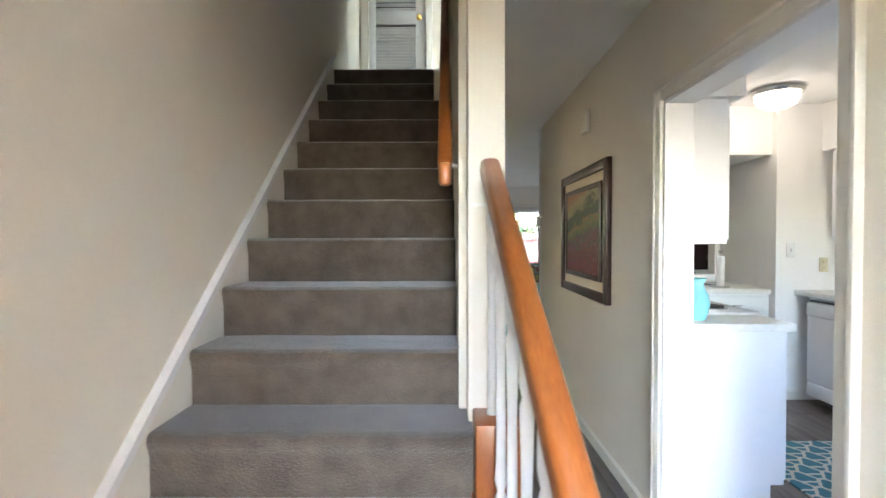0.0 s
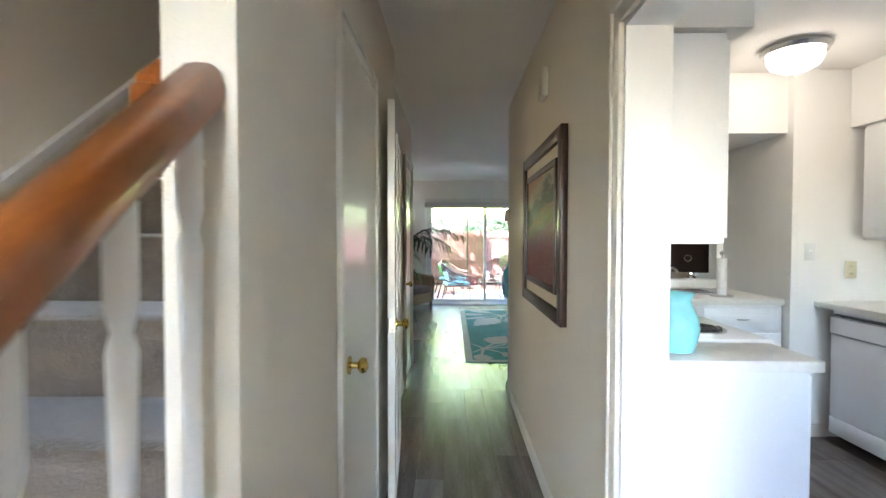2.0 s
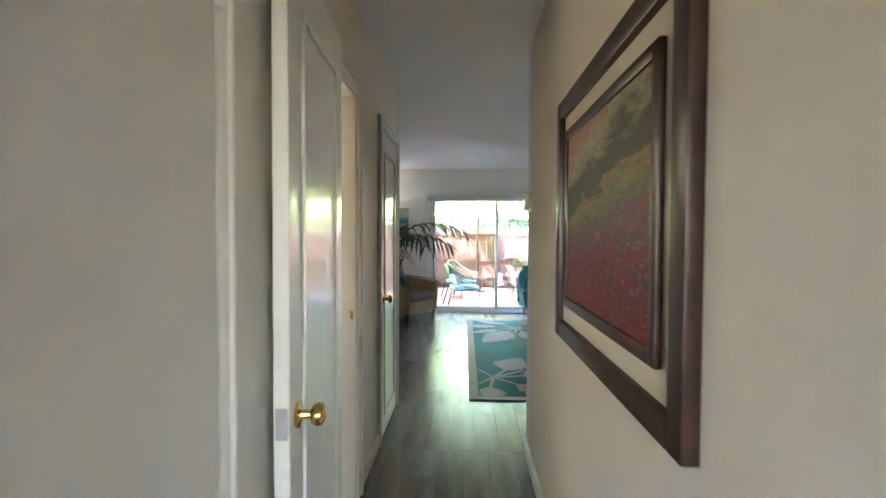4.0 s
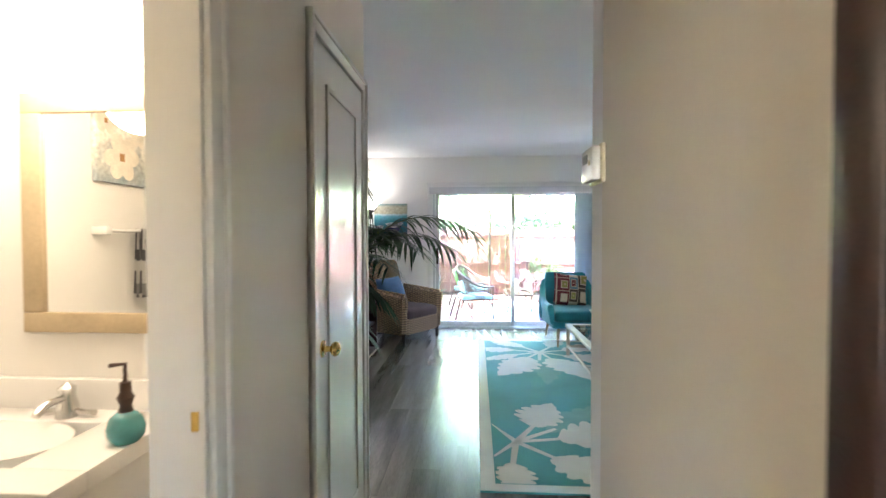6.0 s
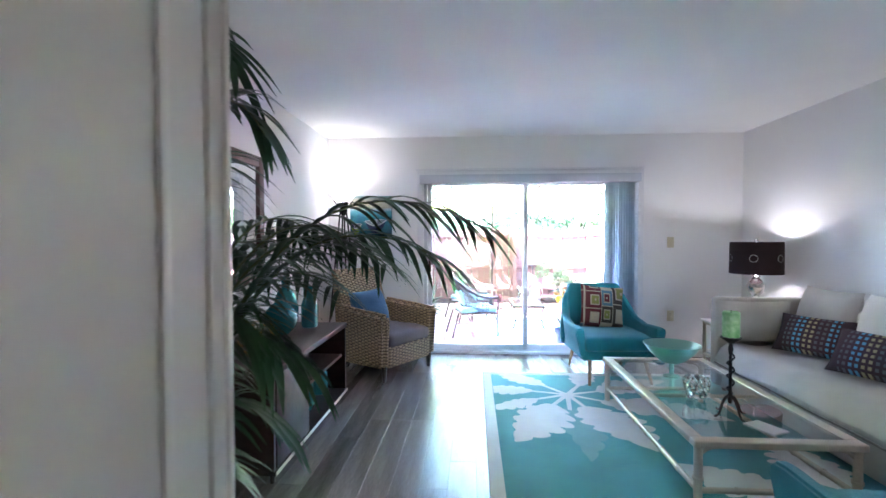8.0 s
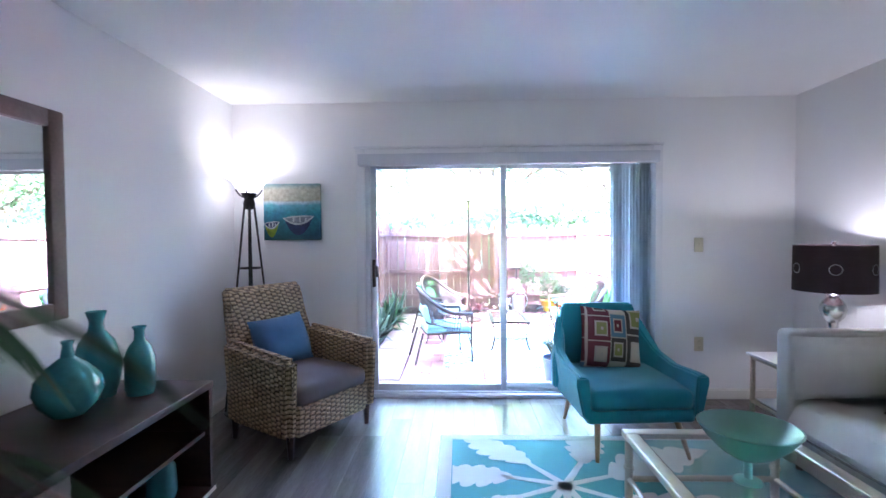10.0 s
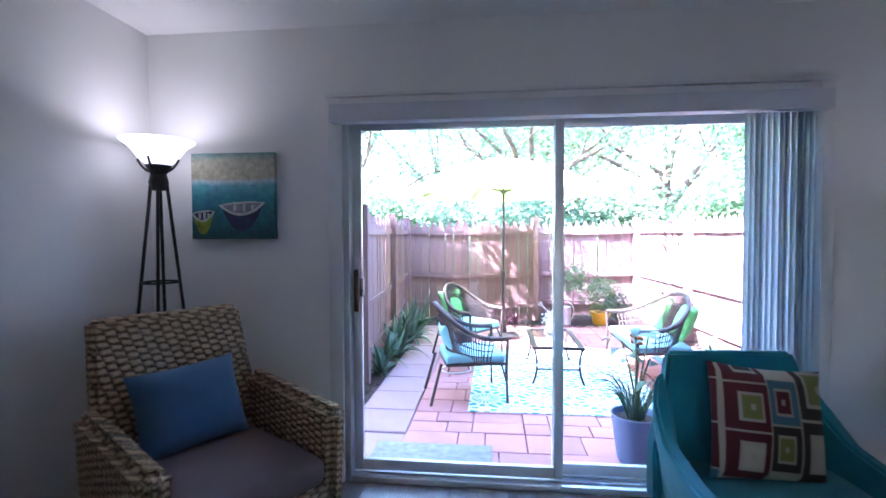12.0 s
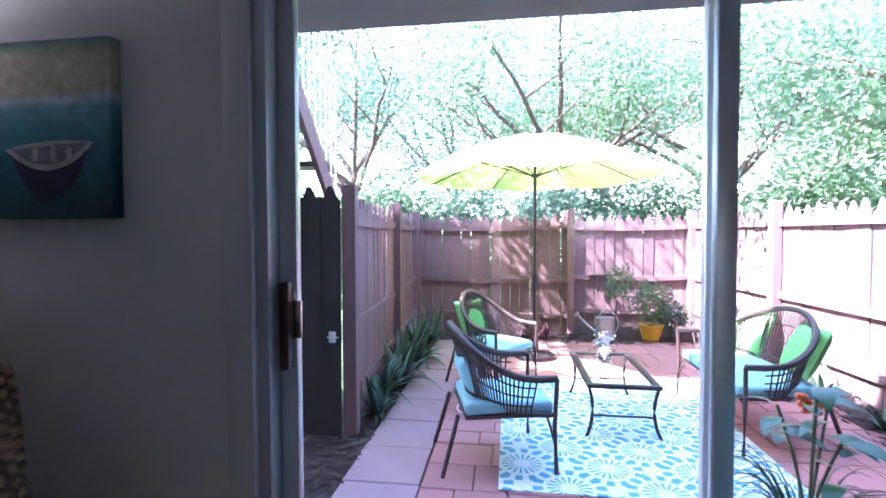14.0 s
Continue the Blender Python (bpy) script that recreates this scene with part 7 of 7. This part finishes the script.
part("top_frame", (lambda b: [box(b, *q, 0.355, 0.385, 0.006) for q in ((-TW / 2, TW / 2, -TD / 2, -TD / 2 + 0.05), (-TW / 2, TW / 2, TD / 2 - 0.05, TD / 2), (-TW / 2, -TW / 2 + 0.05, -TD / 2 + 0.05, TD / 2 - 0.05), (TW / 2 - 0.05, TW / 2, -TD / 2 + 0.05, TD / 2 - 0.05))][0])(bmesh.new()), BLACK_METAL, pt_)
part("glass_top", boxed(-TW / 2 + 0.05, TW / 2 - 0.05, -TD / 2 + 0.05, TD / 2 - 0.05, 0.368, 0.376), CLEAR_GLASS, pt_, "smoked glass top", False)
for x in (-1, 1):
    for y in (-1, 1):
        part("leg", tube(bmesh.new(), arc((x * (TW / 2 - 0.02), y * (TD / 2 - 0.03), 0.357), (x * (TW / 2 - 0.08), y * (TD / 2 - 0.06), 0.16), (x * (TW / 2 + 0.0), y * (TD / 2 - 0.02), 0.0), 8), 0.012, 8), BLACK_METAL, pt_)
    part("stretcher", rodded((-TW / 2 + 0.05, x * (TD / 2 - 0.05), 0.15), (TW / 2 - 0.05, x * (TD / 2 - 0.05), 0.15), 0.008, seg=6), BLACK_METAL, pt_)
vs = thing("glass_vase", (2.02, 14.35, G + 0.385), 0, "clear glass vase with white flowers on the patio table", "vase")
part("vase", turned([(0, 0), (0.05, 0), (0.06, 0.03), (0.045, 0.13), (0.055, 0.15), (0.05, 0.15), (0.038, 0.12), (0, 0.02)]), CLEAR_GLASS, vs)
bm = bmesh.new()
r = random.Random(3)
for k in range(60):
    c = Vector((r.gauss(0, 0.035), r.gauss(0, 0.035), 0.19 + r.gauss(0, 0.03)))
    bmesh.ops.create_icosphere(bm, subdivisions=1, radius=0.011, matrix=Matrix.Translation(c))
part("blossoms", bm, TRIM_WHITE, vs)
st = thing("patio_side_table", (0.98, 14.20, G), 0, "small round wire side table", "side table")
part("top", turned([(0, 0.40), (0.20, 0.40), (0.20, 0.415), (0, 0.415)]), BLACK_METAL, st)
for k in range(3):
    a = k * 2.094
    part("leg", tube(bmesh.new(), arc((0.03 * math.cos(a), 0.03 * math.sin(a), 0.40), (0.05 * math.cos(a), 0.05 * math.sin(a), 0.15), (0.16 * math.cos(a), 0.16 * math.sin(a), 0), 6), 0.008, 6), BLACK_METAL, st)
part("foot_ring", tube(bmesh.new(), [(0.165 * math.cos(k * 0.3142), 0.165 * math.sin(k * 0.3142), 0.008) for k in range(21)], 0.006, 6), WHITE_METAL, st)
ap = thing("potted_succulent", (0.98, 14.20, G + 0.415), 0, "spiky succulent in a woven tan pot", "potted plant")
part("pot", turned([(0, 0), (0.05, 0), (0.06, 0.09), (0.05, 0.09), (0, 0.08)]), material("woven_tan_pot", (0.45, 0.33, 0.18), 0.8, 0.2, 20, 90, 0.2), ap)
sp_ = strap_plant((0.98, 14.20, G + 0.495), 18, 0.20, 0.022, AGAVE, "x", 99)
for o in list(sp_.children):
    o.parent = ap
    o.matrix_local = pose(0, 0, 0.08)
bpy.data.objects.remove(sp_)

# umbrella
um = thing("patio_umbrella", (1.54, 15.95, G), 0, "open lime green patio umbrella on a dark pole", "umbrella")
part("pole", rodded((0, 0, 0), (0, 0, 2.62), 0.019, seg=12), BLACK_METAL, um)
part("base", turned([(0, 0), (0.23, 0), (0.23, 0.04), (0.05, 0.07), (0.035, 0.25), (0, 0.25)]), BLACK_METAL, um)
part("crank_box", boxed(-0.03, 0.03, -0.05, 0.02, 0.86, 0.98, 0.008), BLACK_METAL, um)
part("hub", turned([(0, 2.10), (0.045, 2.10), (0.045, 2.14), (0, 2.14)]), BLACK_METAL, um)
RIM, APEX, RR = 2.10, 2.60, 1.43
rim = [Vector((RR * math.cos((k + 0.5) * math.pi / 4), RR * math.sin((k + 0.5) * math.pi / 4), RIM)) for k in range(8)]
for k in range(8):
    a, b = rim[k], rim[(k + 1) % 8]
    bm = bmesh.new()
    rows = []
    for i in range(7):
        t = 0.05 + 0.95 * i / 6
        row = []
        for j in range(7):
            u = j / 6
            q = Vector((0, 0, APEX)).lerp(a.lerp(b, u), t)
            q.z += 0.10 * math.sin(math.pi * t) - 0.05 * t * math.sin(math.pi * u)
            q.xy *= 1 - 0.04 * t * math.sin(math.pi * u)
            row.append(bm.verts.new(q))
        rows.append(row)
    for r0, r1 in zip(rows, rows[1:]):
        for j in range(6):
            bm.faces.new((r0[j], r0[j + 1], r1[j + 1], r1[j]))
    part("canopy_panel", bm, CANOPY, um, "lime green canvas panel")
    rib = part("rib", rodded((0, 0, APEX - 0.02), a + Vector((0, 0, -0.015)), 0.007, seg=6), BLACK_METAL, um)
    part("strut", rodded((0.03 * math.cos((k + 0.5) * math.pi / 4), 0.03 * math.sin((k + 0.5) * math.pi / 4), 2.12), Vector((0, 0, APEX)).lerp(a, 0.52), 0.006, seg=6), BLACK_METAL, rib)
part("finial", turned([(0, 2.60), (0.03, 2.61), (0.018, 2.66), (0, 2.68)]), BLACK_METAL, um)

# pots and tools
solid("doormat", boxed(0.57, 1.39, 12.0, 12.30, G + 0.001, G + 0.014, 0.003), DOORMAT, "grey woven doormat on the pavers", "doormat")


def leafy(parent, name, centre, rad, n, size, mat, seed, flat=1.0):
    """Many small two-facet leaves scattered through a rounded, ragged volume."""
    r = random.Random(seed)
    verts, faces = [], []
    for k in range(n):
        d = Vector((r.gauss(0, 1), r.gauss(0, 1), r.gauss(0, 1))).normalized()
        lump = 0.75 + 0.5 * noise.noise(d * 2.2 + Vector((seed, 0, 0)))
        c = Vector(centre) + Vector((d.x * rad[0], d.y * rad[1], d.z * rad[2])) * lump * r.uniform(0.35, 1.0) ** 0.6
        u = Vector((r.gauss(0, 1), r.gauss(0, 1), r.gauss(0, 0.6) * flat)).normalized() * size * r.uniform(0.6, 1.3)
        v = u.cross(Vector((r.gauss(0, 1), r.gauss(0, 1), r.gauss(0, 1)))).normalized() * size * 0.42
        i = len(verts)
        verts += [c - u, c + v * 0.9 - u * 0.1, c + u, c - v * 0.9 - u * 0.1]
        faces.append((i, i + 1, i + 2, i + 3))
    me = bpy.data.meshes.new(name)
    me.from_pydata([tuple(p) for p in verts], [], faces)
    me.materials.append(mat)
    ob = new(name, me)
    ob.parent = parent
    return ob


pp = thing("potted_plant", (2.34, 12.22, G), 0, "bushy plant in a slate blue pot beside the door", "potted plant")
part("pot", turned([(0, 0), (0.115, 0), (0.155, 0.30), (0.165, 0.31), (0.15, 0.31), (0.14, 0.27), (0, 0.26)]), BLUE_POT, pp)
part("soil", turned([(0, 0.27), (0.142, 0.27), (0, 0.285)]), SOIL, pp)
for k in range(70):
    r = random.Random(200 + k)
    a, l = r.uniform(0, 6.28), r.uniform(0.22, 0.40)
    pts = arc((0.05 * math.cos(a), 0.05 * math.sin(a), 0.28), (0.12 * math.cos(a), 0.12 * math.sin(a), 0.28 + l), (0.9 * l * math.cos(a), 0.9 * l * math.sin(a), 0.28 + l * r.uniform(0.1, 0.8)), 6)
    part("grass_blade", tube(bmesh.new(), pts, 0.004, 4, taper=0.2), AGAVE, pp)
for k, (a, h) in enumerate(((0.4, 0.55), (2.4, 0.50), (4.4, 0.62), (5.4, 0.42))):
    stem_top = Vector((0.10 * math.cos(a), 0.10 * math.sin(a), 0.28 + h))
    s_ = part("stem", tube(bmesh.new(), arc((0, 0, 0.27), (0.01, 0, 0.45), stem_top, 6), 0.006, 6), PALM_STEM, pp)
    for m_ in range(4):
        b_ = a + m_ * 1.6
        bm = bmesh.new()
        rows = []
        for j in range(6):
            t = j / 5
            q = stem_top + Vector((math.cos(b_), math.sin(b_), 0.5 - 0.7 * t)) * 0.16 * t - Vector((0, 0, 0.05 * m_))
            w = 0.034 * math.sin(math.pi * min(1, t * 0.93 + 0.05))
            sd = Vector((-math.sin(b_), math.cos(b_), 0.2))
            rows.append((bm.verts.new(q - sd * w), bm.verts.new(q + sd * w)))
        for u, v in zip(rows, rows[1:]):
            bm.faces.new((u[0], u[1], v[1], v[0]))
        part("leaf", bm, PALM, s_)
bm = bmesh.new()
for k in range(10):
    bmesh.ops.create_icosphere(bm, subdivisions=1, radius=0.016, matrix=Matrix.Translation((0.03 * math.cos(k), 0.03 * math.sin(k * 1.7), 0.78 + 0.006 * k)))
part("blossom", bm, material("orange_blossom", (0.7, 0.15, 0.03), 0.6, 0.2), pp, "small orange blossom")
yp = thing("potted_plant", (3.15, 17.05, G), 0, "flowering shrub in a yellow glazed pot", "potted plant")
part("pot", turned([(0, 0), (0.10, 0), (0.16, 0.20), (0.175, 0.215), (0.155, 0.215), (0, 0.18)]), YELLOW_GLAZE, yp)
leafy(yp, "foliage", (0, 0.05, 0.50), (0.38, 0.32, 0.40), 900, 0.035, LEAF, 11)
gb = thing("shrub", (3.45, 17.15, G), 0, "leafy green shrub beside the yellow pot", "shrub")
part("stem", rodded((0, 0, 0), (0, 0, 0.3), 0.015), BARK, gb)
leafy(gb, "foliage", (0, 0, 0.30), (0.30, 0.28, 0.32), 700, 0.035, LEAF_BLUE, 12)
gb2 = thing("shrub", (2.75, 17.3, G), 0, "tall pale flowering shrub by the fence", "shrub")
part("stem", rodded((0, 0, 0), (0, 0, 0.5), 0.015), BARK, gb2)
leafy(gb2, "foliage", (0.05, 0, 0.75), (0.28, 0.25, 0.36), 600, 0.032, LEAF, 14)
wc = thing("watering_can", (2.55, 17.05, G), 0, "galvanised steel watering can", "watering can")
part("body", turned([(0, 0.0), (0.13, 0.0), (0.125, 0.30), (0.12, 0.30), (0.12, 0.29), (0, 0.02)]), GALVANISED, wc)
part("spout", tube(bmesh.new(), [(-0.11, 0, 0.08), (-0.25, 0, 0.20), (-0.36, 0, 0.32)], 0.022, 8, taper=0.6), GALVANISED, wc)
part("rose", rodded((-0.35, 0, 0.31), (-0.39, 0, 0.345), 0.018, 0.045), GALVANISED, wc)
part("handle", tube(bmesh.new(), arc((0.12, 0, 0.06), (0.28, 0, 0.30), (0.0, 0, 0.42), 8) + [Vector((-0.10, 0, 0.30))], 0.010, 8), GALVANISED, wc)
hb = thing("hose_bracket", (2.62, 18.0, 0.62), 0, "dark iron bracket on the fence", "bracket")
part("bar", boxed(-0.15, 0.15, -0.03, 0.0, -0.02, 0.02, 0.004), BLACK_METAL, hb)
part("drop", boxed(-0.015, 0.015, -0.03, 0.0, -0.25, -0.02, 0.004), BLACK_METAL, hb)

# trees behind the fence
def tree(at, height, crown_r, seed, mat, n, label, lean=0.0):
    t = thing("tree", at, 0, label, "tree")
    r = random.Random(seed)
    bm = bmesh.new()
    top = Vector((lean, 0, height * 0.42))
    tube(bm, arc((0, 0, 0), (lean * 0.2, 0.1, height * 0.25), top, 8), 0.16, 10, taper=0.6)
    tips = []
    for k in range(9):
        a = k * 2 * math.pi / 9 + r.uniform(-0.3, 0.3)
        reach = crown_r * r.uniform(0.5, 0.9)
        start = Vector((0, 0, 0)).lerp(top, r.uniform(0.6, 1.0))
        end = start + Vector((math.cos(a) * reach, math.sin(a) * reach, height * r.uniform(0.18, 0.5)))
        mid = start.lerp(end, 0.5) + Vector((0, 0, 0.3))
        pts = arc(start, mid, end, 8)
        pts = [p + 0.10 * noise.noise_vector(p * 1.3 + Vector((seed, 0, 0))) for p in pts]
        tube(bm, pts, 0.075, 7, taper=0.3)
        tips.append(end)
        for m_ in range(3):
            s = pts[3 + m_ * 2]
            e = s + Vector((r.uniform(-1, 1), r.uniform(-1, 1), r.uniform(0.2, 1.0))) * crown_r * 0.45
            tube(bm, [s, s.lerp(e, 0.5) + 0.15 * noise.noise_vector(s), e], 0.03, 5, taper=0.3)
            tips.append(e)
    part("trunk", bm, BARK, t, "grey brown branching trunk")
    verts, faces = [], []
    for c in tips + [tp + Vector((r.gauss(0, 0.7), r.gauss(0, 0.7), r.gauss(0, 0.6))) for tp in tips]:
        rad = r.uniform(0.45, 0.95) * crown_r * 0.36
        for k in range(n // (2 * len(tips))):
            d = Vector((r.gauss(0, 1), r.gauss(0, 1), r.gauss(0, 0.75)))
            p = c + d * rad * 0.55
            u = Vector((r.gauss(0, 1), r.gauss(0, 1), r.gauss(0, 0.7))).normalized() * r.uniform(0.032, 0.070)
            v = u.cross(Vector((r.gauss(0, 1), r.gauss(0, 1), r.gauss(0, 1)))).normalized() * u.length * 0.5
            i = len(verts)
            verts += [p - u, p + v, p + u, p - v]
            faces.append((i, i + 1, i + 2, i + 3))
    me = bpy.data.meshes.new("crown")
    me.from_pydata([tuple(p) for p in verts], [], faces)
    me.materials.append(mat)
    cr = new("crown", me)
    cr.parent = t
    return t


GZ = -0.23
# last tree is added, mostly out of view, to dapple the patio with shade
for x, y, h, cr_, seed, mat, n, lean in ((2.1, 21.0, 6.5, 3.2, 1, LEAF, 21000, 0.3), (-3.0, 22.5, 7.5, 3.4, 2, LEAF_BLUE, 21000, 0.2), (6.0, 21.5, 7.0, 3.4, 3, LEAF, 21000, -0.3), (9.5, 20.0, 6.5, 3.2, 4, LEAF_BLUE, 21000, 0.0), (7.2, 16.5, 5.5, 2.4, 5, LEAF, 21000, 0.0), (-0.5, 26.0, 9.0, 4.0, 6, LEAF_BLUE, 21000, 0.0), (4.5, 27.0, 9.5, 4.2, 7, LEAF_BLUE, 21000, 0.0), (-7.0, 25.0, 9.0, 4.2, 8, LEAF_BLUE, 21000, 0.0), (11.0, 27.0, 9.5, 4.5, 9, LEAF_BLUE, 21000, 0.0), (-3.6, 16.2, 9.0, 3.2, 10, LEAF, 24000, 0.3)):
    tree((x, y, GZ), h, cr_, seed, mat, n, "leafy green tree beyond the patio fence", lean)
for k, (x, y, w) in enumerate(((-3.5, 20.0, 2.2), (0.4, 20.5, 2.2), (4.2, 20.3, 2.4), (7.6, 19.5, 2.2), (-6.5, 23, 3.0), (11, 22, 3.0), (-1.4, 19.8, 1.9), (2.4, 19.9, 2.0), (6.0, 18.8, 1.8), (6.6, 15.2, 1.6))):
    h_ = thing("hedge_shrub", (x, y, GZ), 0, "dense green shrub beyond the patio fence", "shrub", group="shrubs beyond the fence")
    part("stem", rodded((0, 0, 0), (0, 0, 1.2), 0.05), BARK, h_)
    leafy(h_, "foliage", (0, 0, 1.3), (w, 1.2, 1.9), 9000, 0.075, LEAF_BLUE if k % 2 else LEAF, 300 + k)

# ---- patio pavers ----
patio = structure("pavement", boxed(-0.2, 4.4, 11.62, 16.75, -0.30, -0.222), SLAB, "pink clay and grey concrete patio pavers", "pavement")
slab_mesh = mesh_of("slab", boxed(0.004, 0.466, 0.004, 0.466, -0.05, 0, 0.006, 1), SLAB)
rng = random.Random(9)
for k in range(10):
    piece("slab", slab_mesh, patio, pose(0.265 + rng.uniform(-0.006, 0.006), 12.02 + 0.47 * k, G + rng.uniform(-0.004, 0.003), rng.uniform(-0.4, 0.4), rng.uniform(-0.4, 0.4), rng.uniform(-0.6, 0.6)))
paver_meshes = {(w, d): mesh_of("paver", boxed(0.003, w - 0.003, 0.003, d - 0.003, -0.05, 0, 0.006, 1), PAVER) for w in (0.2, 0.3, 0.4) for d in (0.2, 0.3)}
rest = bmesh.new()
y, count = 11.64, 0
while y < 16.7:
    d = rng.choice((0.2, 0.2, 0.3))
    x = 0.735 if y > 12.0 else -0.15
    while x < 3.75:
        w = rng.choice((0.2, 0.3, 0.4, 0.4))
        if count < 290:
            piece("paver", paver_meshes[w, d], patio, pose(x, y, G + rng.uniform(-0.004, 0.003), rng.uniform(-0.5, 0.5), rng.uniform(-0.5, 0.5), 0))
            count += 1
        else:
            box(rest, x + 0.003, x + w - 0.003, y + 0.003, y + d - 0.003, G - 0.05, G)
        x += w
    y += d
if len(rest.verts):
    tagged(part("pavers", rest, PAVER, patio, smooth=False), kind="stuff")

# ---- floor planks ----
PW, PL = 0.152, 1.22
plank_meshes = {}


def plank_mesh(w, l):
    key = (round(w, 3), round(l, 3))
    if key not in plank_meshes:
        plank_meshes[key] = mesh_of("plank", boxed(0.0003, w - 0.0003, 0.0004, l - 0.0004, -0.008, 0, 0.0006, 1), PLANK)
    return plank_meshes[key]


rng = random.Random(4)
strays = bmesh.new()
count = 0
for x0, x1, y0, y1, near in ((-0.50, 4.06, 7.02, 11.44, True), (0.665, 4.06, 6.20, 7.02, True), (0.745, 1.58, 1.6, 6.20, True), (1.58, 4.06, 2.5, 6.08, False), (-0.2, 1.58, 0.7, 1.6, False), (1.70, 4.06, 0.5, 2.5, False), (0.55, 0.745, 4.45, 6.20, False), (1.58, 4.06, 6.08, 6.20, False), (0.58, 2.95, 11.44, 11.46, False)):
    x = x0
    while x < x1 - 0.01:
        w = min(PW, x1 - x)
        y = y0 - rng.choice((0, 0.31, 0.61, 0.92))
        while y < y1 - 0.01:
            a, b = max(y, y0), min(y + PL, y1)
            if b - a > 0.02:
                if near and x < 3.4 and count < 300:
                    piece("plank", plank_mesh(w, b - a), floor, pose(x, a, 0))
                    count += 1
                else:
                    box(strays, x + 0.0006, x + w - 0.0006, a + 0.0008, b - 0.0008, -0.008, 0)
            y += PL
        x += w
PLANK_REST = material("grey_brown_vinyl_plank_joined", (0.25, 0.215, 0.19), 0.24, 0.3, 2.2, 26, 0.03, dark=(0.05, 0.042, 0.038), stretch=(7, 0.7, 1), island=0.35)
tagged(part("planks", strays, PLANK_REST, floor, smooth=False), kind="stuff")
